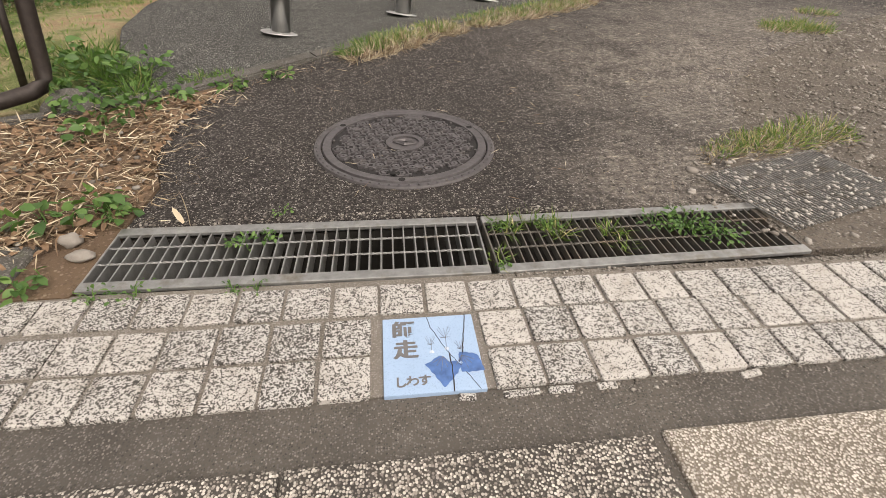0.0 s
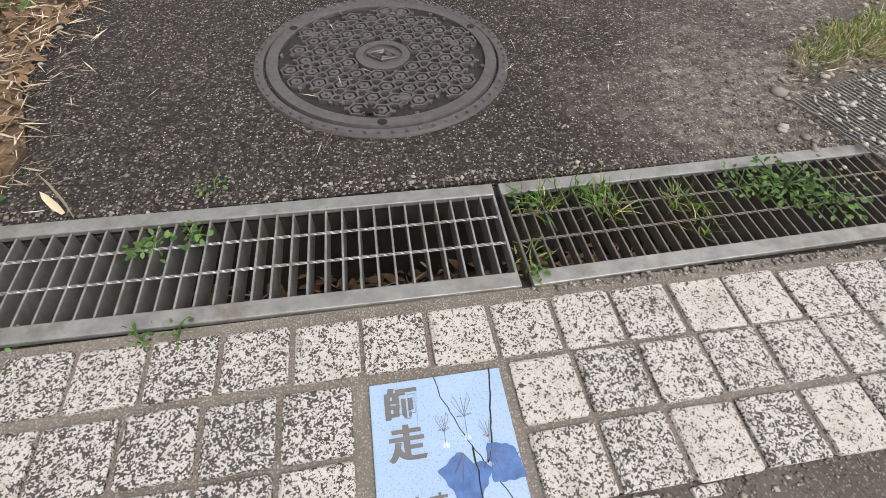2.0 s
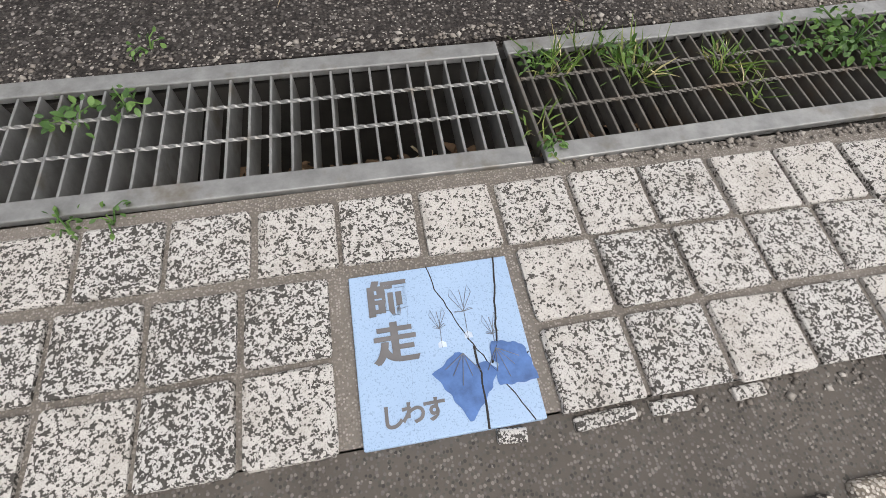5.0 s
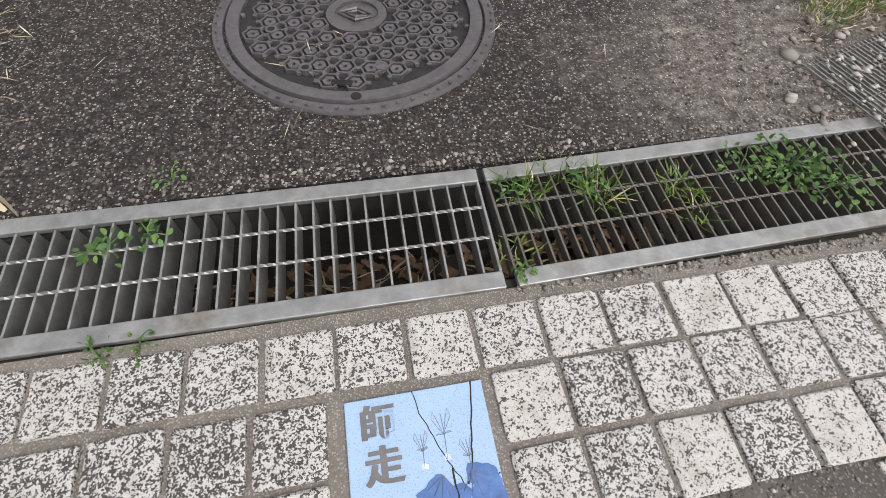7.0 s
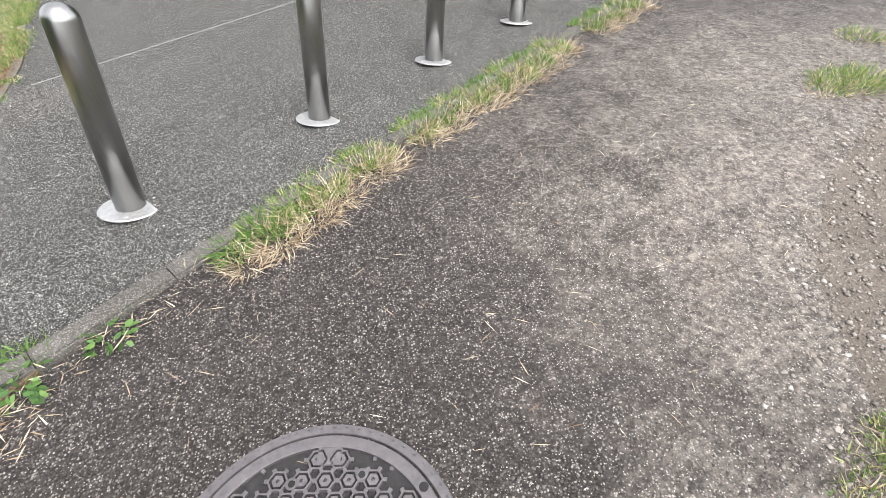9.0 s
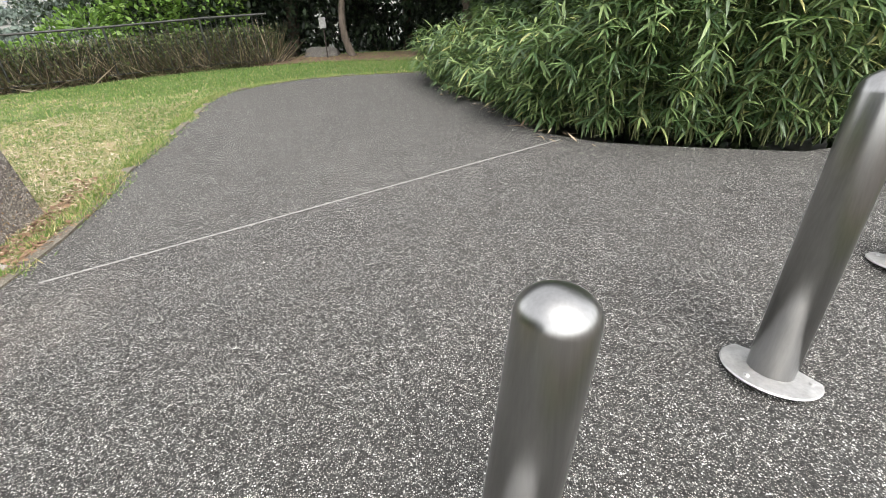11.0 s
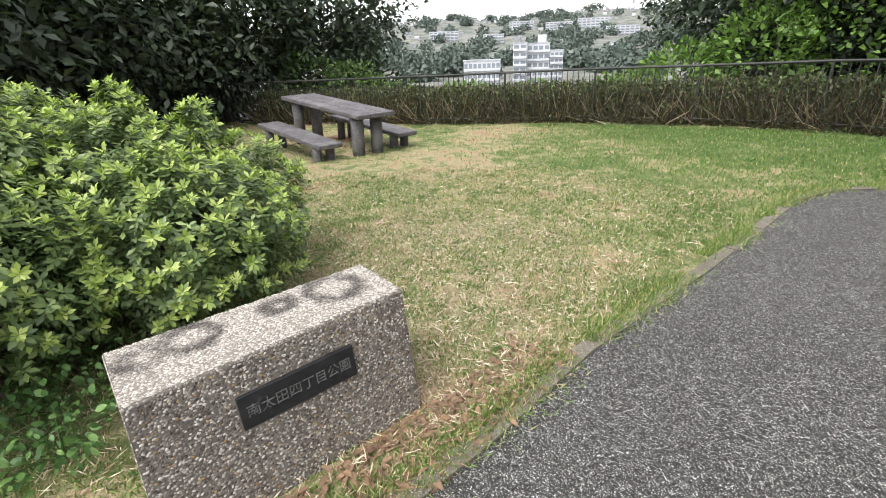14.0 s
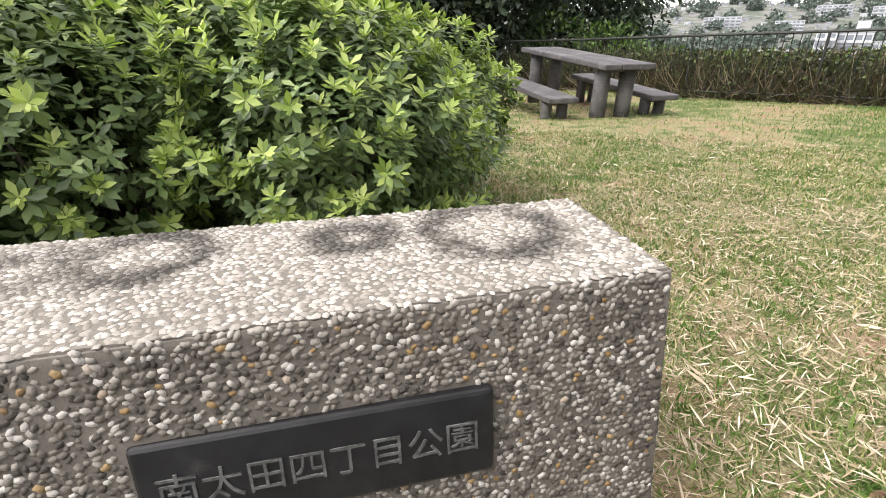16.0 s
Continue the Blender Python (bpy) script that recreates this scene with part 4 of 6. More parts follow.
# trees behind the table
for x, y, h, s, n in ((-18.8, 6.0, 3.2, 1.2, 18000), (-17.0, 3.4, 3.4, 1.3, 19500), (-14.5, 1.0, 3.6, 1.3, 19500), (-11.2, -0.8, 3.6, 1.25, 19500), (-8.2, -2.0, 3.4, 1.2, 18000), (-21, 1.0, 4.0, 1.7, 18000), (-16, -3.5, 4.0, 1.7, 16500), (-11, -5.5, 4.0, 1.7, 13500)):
    tree("tree", (x, y, -0.6), h, 0.19, [((0, 0, h + 0.8), (2.4 * s, 2.4 * s, 1.9 * s)), ((1.3 * s, 0.8, h - 0.4), (1.7 * s, 1.7 * s, 1.4 * s)), ((-0.8, -1.4 * s, h - 0.3), (1.9 * s, 1.9 * s, 1.5 * s)), ((0.3, 0.2, 1.5), (1.8 * s, 1.7 * s, 1.2))], TREE_SHADE, 0.21, n, "leafy tree behind the picnic table, leaves painted shade-dark")


def shrub_mass(name, pts, material, leaf, n, label, category, height, spread=0.5):
    """A low mass of leaves over a line of points."""
    ob = thing(name, (*pts[0][:2], -0.5), label, category)
    o = np.array([pts[0][0], pts[0][1], -0.5])
    B, D = [], []
    for (x, y, z), h in zip(pts, height):
        k = n // len(pts)
        c, d = shell((x, y, z + h * 0.45), (spread, spread, h * 0.55), k, 0.6)
        B.append(c - o), D.append(d)
    B, D = np.concatenate(B), np.concatenate(D)
    D2 = unit(D + rng.normal(size=D.shape) * 0.6)
    N = unit(D + np.array([0, 0, 0.8]) + rng.normal(size=D.shape) * 0.4)
    L = leaf * (0.6 + 0.8 * rng.random(len(B)))
    part("foliage", slip_mesh("foliage", B, D2, N, L, L * 0.7, material), None, ob)
    bm = bmesh.new()
    for (x, y, z), h in zip(pts, height):
        limb(bm, (x - o[0], y - o[1], z - o[2] - 0.4), (x - o[0] + 0.2, y - o[1], z - o[2] + h * 0.8), 0.03, 0.01)
    part("stem", bm, BARK, ob)["kind"] = "stuff"
    return ob


# thickets closing the view under the trees, mostly with shade painted into the leaves
DARK = "dense undergrowth beneath the trees, leaves painted shade-dark"
shrub_mass("thicket", [(-9.5, 19.5, -0.5), (-7.5, 20.5, -0.5), (-5.2, 21.0, -0.5), (-3.0, 21.5, -0.5), (-0.6, 21.0, -0.5), (1.2, 19.5, -0.5), (2.6, 17.8, -0.5)], TREE_DEEP_SHADE, 0.2, 16000, DARK, "undergrowth", [3.2, 3.4, 3.6, 3.6, 3.6, 3.4, 3.2], 1.7)
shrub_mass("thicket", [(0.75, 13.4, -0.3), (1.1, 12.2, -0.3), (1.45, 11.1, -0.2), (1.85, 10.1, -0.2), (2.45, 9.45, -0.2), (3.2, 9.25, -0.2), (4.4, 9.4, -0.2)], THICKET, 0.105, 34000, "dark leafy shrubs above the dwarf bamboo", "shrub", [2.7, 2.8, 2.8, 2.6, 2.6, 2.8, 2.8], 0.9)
shrub_mass("thicket", [(-20.5, 5.0, -0.8), (-19.5, 2.5, -0.8), (-17.5, 0.8, -0.8), (-15.0, -1.2, -0.8), (-12.5, -2.6, -0.8), (-10.0, -3.6, -0.8), (-7.0, -3.6, -0.8)], TREE_DEEP_SHADE, 0.17, 18000, DARK, "undergrowth", [3.2, 3.2, 3.4, 3.4, 3.4, 3.2, 3.0], 1.7)

# light vines and shrubs outside the fence
shrub_mass("vine_thicket", [(-8.4, 16.3, -0.6), (-9.6, 15.6, -0.6), (-10.6, 14.6, -0.8), (-7.2, 17.0, -0.5)], TREE_LIGHT, 0.13, 7000, "bright green creeper leaves beyond the railing", "shrub", [2.9, 2.1, 1.6, 3.4], 1.1)
shrub_mass("vine_thicket", [(-16.2, 9.6, -0.9), (-17.2, 8.3, -0.9), (-15.2, 10.6, -0.9), (-18.4, 7.2, -0.8)], TREE_MID, 0.12, 6000, "green bushy growth beyond the railing", "shrub", [2.2, 2.6, 1.6, 3.0], 1.1)
shrub_mass("vine_thicket", [(-13.6, 12.4, -1.2), (-12.4, 13.6, -1.2), (-14.8, 12.6, -1.2)], TREE_LIGHT, 0.12, 4000, "green bushy growth beyond the railing", "shrub", [1.7, 1.8, 1.8], 1.2)


def reeds():
    B = []
    for (x0, y0), (x1, y1) in zip(FENCE_LINE[1:], FENCE_LINE[2:]):
        n = int(1700 * math.dist((x0, y0), (x1, y1)) / 2)
        u = rng.random(n)[:, None]
        p = np.array([[x0, y0]]) * (1 - u) + np.array([[x1, y1]]) * u
        d = np.array([-(y1 - y0), x1 - x0])
        d = d / np.linalg.norm(d)
        p = p + d * (0.06 + 0.75 * rng.random((n, 1)))
        B.append(np.column_stack([p, lawn_z(p[:, 0], p[:, 1]) - 0.1]))
    B = np.concatenate(B)
    n = len(B)
    way = unit(rng.normal(size=(n, 3)) * 0.62 + np.array([0, 0, 0.85]))
    L = 0.5 + 0.75 * rng.random(n)
    me = slip_mesh("reeds", B, way, rand_dirs(n), L, 0.01 + 0.018 * rng.random(n), REED, 0.4, 0.4)
    ob = new("reeds", me)
    tagged(ob, "brown and green dry reeds behind the railing", "reeds", kind="stuff")
    k = 30000
    i = rng.integers(0, n, k)
    c = B[i] + np.column_stack([rng.normal(size=(k, 2)) * 0.1, 0.1 + 0.85 * rng.random(k)])
    me = slip_mesh("undergrowth", c, rand_dirs(k), rand_dirs(k, 1), 0.05 + 0.08 * rng.random(k), 0.045, HEDGE)
    tagged(new("undergrowth", me), "small green leaves among the reeds", "undergrowth", kind="stuff")


reeds()


def bamboo():
    """Dwarf bamboo: arching stems with fans of long narrow leaves."""
    edge = BAMBOO_EDGE[0:9]
    Bs, Ds, Ns, Ls, Ws = [], [], [], [], []
    clumps = []
    for (x0, y0), (x1, y1) in zip(edge, edge[1:]):
        n = int(95 * math.dist((x0, y0), (x1, y1)))
        for k in range(n):
            u, dep = rng.random(), rng.random() ** 1.3 * 1.5
            nx, ny = (y1 - y0), -(x1 - x0)
            l = math.hypot(nx, ny)
            nx, ny = -nx / l, -ny / l
            clumps.append((x0 + (x1 - x0) * u - nx * 0 + (-nx) * 0, y0 + (y1 - y0) * u, nx, ny, dep))
    made = []
    per = max(1, len(clumps) // 14)
    groups = [clumps[i:i + per] for i in range(0, len(clumps), per)]
    for g in groups:
        o = np.array([g[0][0], g[0][1], 0.0])
        B, D, N, L, W = [], [], [], [], []
        bm = bmesh.new()
        for x, y, nx, ny, dep in g:
            # nx, ny points from the asphalt into the thicket
            if ny < 0 and x > 0.9:
                nx, ny = -nx, -ny
            bx, by = x + nx * (0.15 + dep), y + ny * (0.15 + dep)
            h = 0.2 + 0.32 * rng.random() + 0.42 * dep + min(max((x - 0.5) * 0.5, 0.0), 0.42) * (0.2 + 1.2 * rng.random())
            h *= 1.15 + 0.5 * min(max((x - 0.4) * 0.8, 0.0), 1.0)
            out = -0.55 - 0.35 * rng.random()
            root = Vector((bx, by, -0.02))
            tip = Vector((bx + nx * out * (0.8 if dep > 0.3 else 0.35) + rng.normal() * 0.15, by + ny * out * (0.8 if dep > 0.3 else 0.35) + rng.normal() * 0.15, h))
            mid = (root + tip) / 2 + Vector((0, 0, h * 0.22))
            P = [root.lerp(mid, t).lerp(mid.lerp(tip, t), t) for t in np.linspace(0, 1, 6)]
            tube(bm, [p - Vector(o) for p in P], [0.006, 0.005, 0.005, 0.004, 0.003, 0.002], 4)
            for t in np.linspace(0.15, 1, 6):
                p = root.lerp(mid, t).lerp(mid.lerp(tip, t), t)
                az0 = math.atan2(ny * out, nx * out) + rng.normal() * 0.7
                m = 5 + int(4 * rng.random())
                for q in range(m):
                    az = az0 + (q - m / 2) * 0.5 + rng.normal() * 0.15
                    el = rng.normal() * 0.38 + 0.02
                    B.append((p.x - o[0], p.y - o[1], max(p.z, 0.05)))
                    D.append((math.cos(az) * math.cos(el), math.sin(az) * math.cos(el), math.sin(el)))
                    N.append((rng.normal() * 0.3, rng.normal() * 0.3, 1.0))
                    l = 0.13 + 0.12 * rng.random()
                    L.append(l), W.append(l * 0.125)
        ob = thing("dwarf_bamboo", tuple(o), "arching dwarf bamboo with long narrow green leaves", "bamboo", "bamboo along the asphalt")
        part("stem", bm, plain("bamboo_stem", (0.12, 0.14, 0.05), 0.6) if not made else made[0], ob)["kind"] = "stuff"
        if not made:
            made.append(ob.children[0].data.materials[0])
        part("foliage", leaf_mesh("foliage", np.array(B), np.array(D), np.array(N), np.array(L), np.array(W), BAMBOO, (0, 0.25, 0.7, 1), (0.35, 1, 0.75, 0), 0.36, 0.12), None, ob)


bamboo()


def whorl_bush(name, at, blobs, shoots, label):
    """A clipped evergreen bush: shoots ending in whorls, pale young leaves over dark old ones."""
    ob = thing(name, at, label, "bush")
    C, V = [], []
    area = np.array([r[0] * r[1] + r[1] * r[2] for c, r in blobs])
    for (c, r), s in zip(blobs, area / area.sum()):
        p, v = shell(c, r, int(shoots * s), 0.55)
        C.append(p), V.append(v)
    C, V = np.concatenate(C), np.concatenate(V)
    # keep shoots that are not deep in another blob
    keep = C[:, 2] > 0.03
    depth = np.full(len(C), 9.0)
    for c, r in blobs:
        q = np.linalg.norm((C - np.array(c)) / np.array(r), axis=1)
        depth = np.minimum(depth, q)
    C, V, depth = C[keep], V[keep], depth[keep]
    up = unit(V * 0.7 + np.array([0, 0, 0.75]) + rng.normal(size=V.shape) * 0.25)
    for kind, sel, per, size, el, mt in (("old_leaves", np.ones(len(C), bool), 12, 0.055, -0.15, SHRUB), ("young_leaves", (depth > 0.8) & (rng.random(len(C)) < 0.8) & (V[:, 2] > -0.55), 9, 0.049, 0.45, SHRUB_TIP)):
        c, u = C[sel], up[sel]
        n = len(c)
        a = unit(np.cross(u, np.array([0.3, 0.9, 0.2]) + rng.normal(size=u.shape) * 0.1))
        b = np.cross(u, a)
        k = np.tile(np.arange(per), n)
        i = np.repeat(np.arange(n), per)
        ang = k * 2.4 + np.repeat(rng.random(n) * 6.28, per)
        lift = el + 0.25 * rng.normal(size=len(k)) + 0.04 * k
        d = unit(a[i] * np.cos(ang)[:, None] + b[i] * np.sin(ang)[:, None] + u[i] * lift[:, None])
        stem = (k / per) * (0.07 if kind == "old_leaves" else 0.022)
        base = c[i] + u[i] * (stem - (0.06 if kind == "old_leaves" else 0.0))[:, None]
        L = size * (0.65 + 0.6 * rng.random(len(k)))
        nrm = u[i] + rng.normal(size=d.shape) * 0.15
        if kind == "old_leaves":
            part("old_foliage", slip_mesh(kind, base, d, nrm, L, L * 0.42, mt, 0.12, 0.58), None, ob, "dark older leaves")
        else:
            part("young_foliage", slip_mesh(kind, base, d, nrm, L, L * 0.4, mt, 0.12, 0.6), None, ob, "pale young shoots")
    bm = bmesh.new()
    for c, r in blobs:
        for k in range(9 if min(r) > 0.3 else 1):
            e = Vector(c) + Vector(rng.normal(size=3)) * 0.5 * min(r)
            limb(bm, (c[0] * 0.6 + rng.normal() * 0.05, c[1] * 0.6 + rng.normal() * 0.05, -0.05), e, 0.014, 0.004, 0.1, 5, 5)
    part("branch", bm, BARK, ob, "", True)
    return ob


BUSH = [((0.12, 0.5, 0.48), (0.62, 0.75, 0.55)), ((-0.3, 0.1, 0.68), (0.8, 0.8, 0.6)), ((0.38, -0.4, 0.6), (0.75, 0.7, 0.56)), ((0.15, -1.0, 0.75), (0.9, 0.75, 0.66)), ((-0.65, 0.75, 0.52), (0.6, 0.65, 0.5)), ((-0.8, -0.6, 0.85), (0.85, 0.85, 0.62)), ((-0.3, -1.7, 0.8), (0.9, 0.7, 0.7)), ((0.5, -0.75, 0.6), (0.5, 0.55, 0.42))]
# uneven outline: leafy sprigs standing out of the main mass
for c, r in BUSH[1:4] + BUSH[5:8]:
    for d in rand_dirs(10, 0.7):
        if d[2] > -0.2:
            q = 0.1 + 0.1 * rng.random()
            BUSH.append((tuple(np.array(c) + d * np.array(r) * (0.96 + 0.12 * rng.random())), (q, q, q * 1.35)))
whorl_bush("evergreen_bush", (-4.55, 5.1, 0.0), BUSH, 12500, "rounded evergreen bush with pale new shoots behind the name stone")


def blades(name, poly, n, length, width, material, label, zf=lawn_z, keepf=None, lean=0.45):
    p = scatter(poly, n)
    if keepf is not None:
        p = p[keepf(p)]
    z = zf(p[:, 0], p[:, 1])
    B = np.column_stack([p, z - 0.012])
    k = len(B)
    way = unit(rng.normal(size=(k, 3)) * lean + np.array([0, 0, 0.75]))
    L = length * (0.5 + rng.random(k))
    me = slip_mesh(name, B, way, rand_dirs(k), L, width * (0.8 + 0.7 * rng.random(k)), material, 0.3, 0.35)
    return tagged(new(name, me), label, "grass", kind="stuff")


near_lawn = [(-2.45, 4.7), (-2.52, 5.8), (-2.6, 6.15), (-2.78, 6.7), (-3.15, 7.55), (-3.52, 8.75), (-3.95, 9.9), (-4.5, 10.5), (-7.0, 10.0), (-8.0, 7.0), (-6.5, 5.0), (-4.5, 3.5)]


def patchy(p):
    v = np.array([noise.noise((x * 1.3, y * 1.3, 2.0)) + 0.7 * noise.noise((x * 5, y * 5, 5.0)) for x, y in p])
    return rng.random(len(p)) < np.clip(0.72 + 1.0 * v, 0.24, 1)


blades("grass", near_lawn, 175000, 0.03, 0.0045, GRASS, "short mixed green and dry lawn grass", keepf=patchy)
blades("grass", lawn_poly, 125000, 0.045, 0.008, GRASS, "short lawn grass, greener towards the trees", keepf=patchy)



stone_lawn = [(-2.62, 6.2), (-3.2, 7.8), (-4.6, 8.6), (-6.2, 7.8), (-5.0, 6.5), (-3.75, 6.3), (-3.15, 6.65)]
blades("grass", stone_lawn, 60000, 0.032, 0.004, GRASS, "short dry grass beside the name stone", keepf=patchy, lean=0.8)


def edge_grass():
    """Grass leaning over the lawn edging."""
    B = []
    line = offset(LAWN_EDGE, 0.07)
    for (x0, y0), (x1, y1) in zip(line, line[1:]):
        n = int(2900 * math.dist((x0, y0), (x1, y1)))
        u = rng.random((n, 1))
        p = np.array([[x0, y0]]) * (1 - u) + np.array([[x1, y1]]) * u
        p = p + rng.normal(size=(n, 2)) * np.array([0.06, 0.045]) + np.array([-0.025, 0.0])
        gap = np.array([noise.noise((x * 3.0, y * 3.0, 9.0)) for x, y in p])
        B.append(p[gap > -0.2])
    p = np.concatenate(B)
    k = len(p)
    way = unit(rng.normal(size=(k, 3)) * 0.6 + np.array([0.25, -0.05, 0.7]))
    me = slip_mesh("grass", np.column_stack([p, np.zeros(k)]), way, rand_dirs(k), 0.02 + 0.055 * rng.random(k), 0.0055, GRASS, 0.3, 0.35)
    tagged(new("grass", me), "longer green grass along the lawn edging", "grass", kind="stuff")


edge_grass()


def clumps(poly, n, per):
    """Denser green clumps in the thin lawn."""
    c = scatter(poly, n)
    r = 0.03 + 0.09 * rng.random(len(c)) ** 2
    i = np.repeat(np.arange(len(c)), per)
    p = c[i] + rng.normal(size=(len(i), 2)) * r[i][:, None]
    k = len(p)
    way = unit(rng.normal(size=(k, 3)) * 0.6 + np.array([0, 0, 0.6]))
    me = slip_mesh("grass", np.column_stack([p, lawn_z(p[:, 0], p[:, 1]) - 0.008]), way, rand_dirs(k), 0.022 + 0.03 * rng.random(k), 0.0055, GRASS_GREEN, 0.3, 0.35)
    tagged(new("grass", me), "small green clumps in the dry lawn", "grass", kind="stuff")


clumps(near_lawn, 800, 80)
lush_area = [(-3.0, 8.0), (-4.3, 11.2), (-3.9, 12.4), (-2.4, 13.3), (-0.8, 13.4), (1.0, 13.7), (1.5, 15.8), (-4.5, 15.6), (-8.0, 14.3), (-10.5, 12.3), (-8.0, 9.0), (-5.0, 7.5)]
blades("grass", lush_area, 120000, 0.05, 0.008, GRASS_GREEN, "lush green grass near the trees", keepf=lambda p: rng.random(len(p)) < np.clip((p[:, 1] + 0.35 * p[:, 0] - 6.6) / 4.5, 0, 0.9))
# ---- the town across the valley ----
# haze over the valley is put into these pale, low-contrast colours
WALLS = [plain("hazed_town_wall", c, 0.9, 0, 0.12, 0.6) for c in ((0.31, 0.32, 0.34), (0.25, 0.26, 0.28), (0.3, 0.29, 0.28), (0.44, 0.45, 0.47))]
ROOFS = [plain("hazed_town_roof", c, 0.9, 0, 0.15, 0.6) for c in ((0.17, 0.18, 0.2), (0.2, 0.17, 0.16), (0.13, 0.155, 0.19), (0.27, 0.27, 0.28))]
GLASS = plain("hazed_town_window", (0.16, 0.18, 0.2), 0.4)
TOWN_TREE = plain("hazed_town_tree", (0.075, 0.1, 0.08), 0.95, 0, 0.4, 0.4)


def house(i):
    w, d, h = ((9, 8, 5.5), (11, 8, 6), (8, 8, 7.5), (14, 9, 8.5))[i]
    ob = thing("house", (0, 0, 0), "house on the far slope, paled with painted haze", "house", "houses across the valley")
    bm = bmesh.new()
    box(bm, (-w / 2, -d / 2, -4), (w / 2, d / 2, h))
    part("wall", bm, WALLS[i], ob)
    bm = bmesh.new()
    if i == 3:
        box(bm, (-w / 2 - 0.3, -d / 2 - 0.3, h + 0.01), (w / 2 + 0.3, d / 2 + 0.3, h + 0.6))
    else:
        v = [bm.verts.new(c) for c in ((-w / 2 - 0.6, -d / 2 - 0.6, h), (w / 2 + 0.6, -d / 2 - 0.6, h), (w / 2 + 0.6, d / 2 + 0.6, h), (-w / 2 - 0.6, d / 2 + 0.6, h), (-w / 2 - 0.6, 0, h + 2.4), (w / 2 + 0.6, 0, h + 2.4))]
        for q in ((0, 1, 5, 4), (2, 3, 4, 5), (0, 4, 3), (1, 2, 5), (3, 2, 1, 0)):
            bm.faces.new([v[k] for k in q])
    part("roof", bm, ROOFS[i], ob)
    bm = bmesh.new()
    box(bm, (-0.9, -0.06, -0.7), (0.9, 0.06, 0.7))
    pane = solid("window", bm, GLASS)
    for z in (1.6, 4.2):
        for x in (-w / 4, w / 4):
            p = part("window", pane, None, ob)
            p.location = (x, -d / 2 - 0.03, z)
    return ob


def at_bearing(az, dist):
    a = radians(az)
    x, y = -0.5 - math.sin(a) * dist, 5.5 + math.cos(a) * dist
    return x, y, float(terrain_z(np.array(x), np.array(y)))


house_kinds = [house(i) for i in range(4)]
used = set()
for k in range(300):
    az, dist = 38 + 40 * rng.random(), 520 + 860 * rng.random() ** 0.8
    x, y, z = at_bearing(az, dist)
    m = pose(x, y, z - 1, 0, 0, az + rng.normal() * 25) @ Matrix.Diagonal((0.75, 0.75, 0.75, 1))
    i = int(rng.integers(4))
    if i not in used:
        house_kinds[i].matrix_world = m
        used.add(i)
    else:
        copy_thing(house_kinds[i], m)


def block(az, dist, w, d, h, storeys, cols, label, top=None):
    x, y, z = at_bearing(az, dist)
    ob = thing("apartment_building", (x, y, z), label, "building", turn=az)
    bm = bmesh.new()
    box(bm, (-w / 2, -d / 2, -3), (w / 2, d / 2, h))
    part("wall", bm, WALLS[3], ob)
    bm = bmesh.new()
    box(bm, (-w / 2 - 0.3, -d / 2 - 0.3, h + 0.01), (w / 2 + 0.3, d / 2 + 0.3, h + 0.5))
    part("roof", bm, WALLS[0], ob)
    if top:
        bm = bmesh.new()
        box(bm, (-top[0] / 2, -d / 4, h + 0.51), (top[0] / 2, d / 4, h + top[1]))
        o = part("roof_house", bm, WALLS[3], ob)
        o.location.x = w * 0.15
    sw, sh = w / cols, (h + 2) / storeys
    bm = bmesh.new()
    box(bm, (-sw * 0.36, -0.15, -sh * 0.2), (sw * 0.36, 0.05, sh * 0.25))
    pane = solid("window", bm, GLASS)
    bm = bmesh.new()
    box(bm, (-w / 2, -1.2, -0.12), (w / 2, 0.0, 0.9), 0.05)
    bal = solid("balcony", bm, WALLS[3])
    for r in range(storeys):
        zc = h - sh * (r + 0.5)
        for c in range(cols):
            p = part("window", pane, None, ob)
            p.location = (-w / 2 + sw * (c + 0.5), -d / 2, zc)
        b = part("balcony", bal, None, ob)
        b.location = (0, -d / 2 - 0.05, zc - sh * 0.45)


block(57.6, 255, 6.5, 8, 22.5, 7, 2, "white stepped apartment tower across the valley")
block(55.6, 262, 11, 9, 22.0, 6, 4, "white apartment block with long balconies", (4.2, 4.0))
block(53.6, 290, 7, 9, 18.0, 6, 3, "white apartment block with long balconies")
block(61.8, 240, 17, 9, 15.5, 4, 8, "long low grey building with flat pale roof")
for az, dist, w, h in ((60.5, 760, 30, 13), (57.5, 900, 40, 14), (53.5, 900, 44, 14), (50.0, 980, 54, 16), (66.0, 820, 46, 14), (47.0, 860, 50, 13)):
    block(az, dist, w, 10, h, 4, 7, "terrace of flats on the far slope, paled with painted haze")


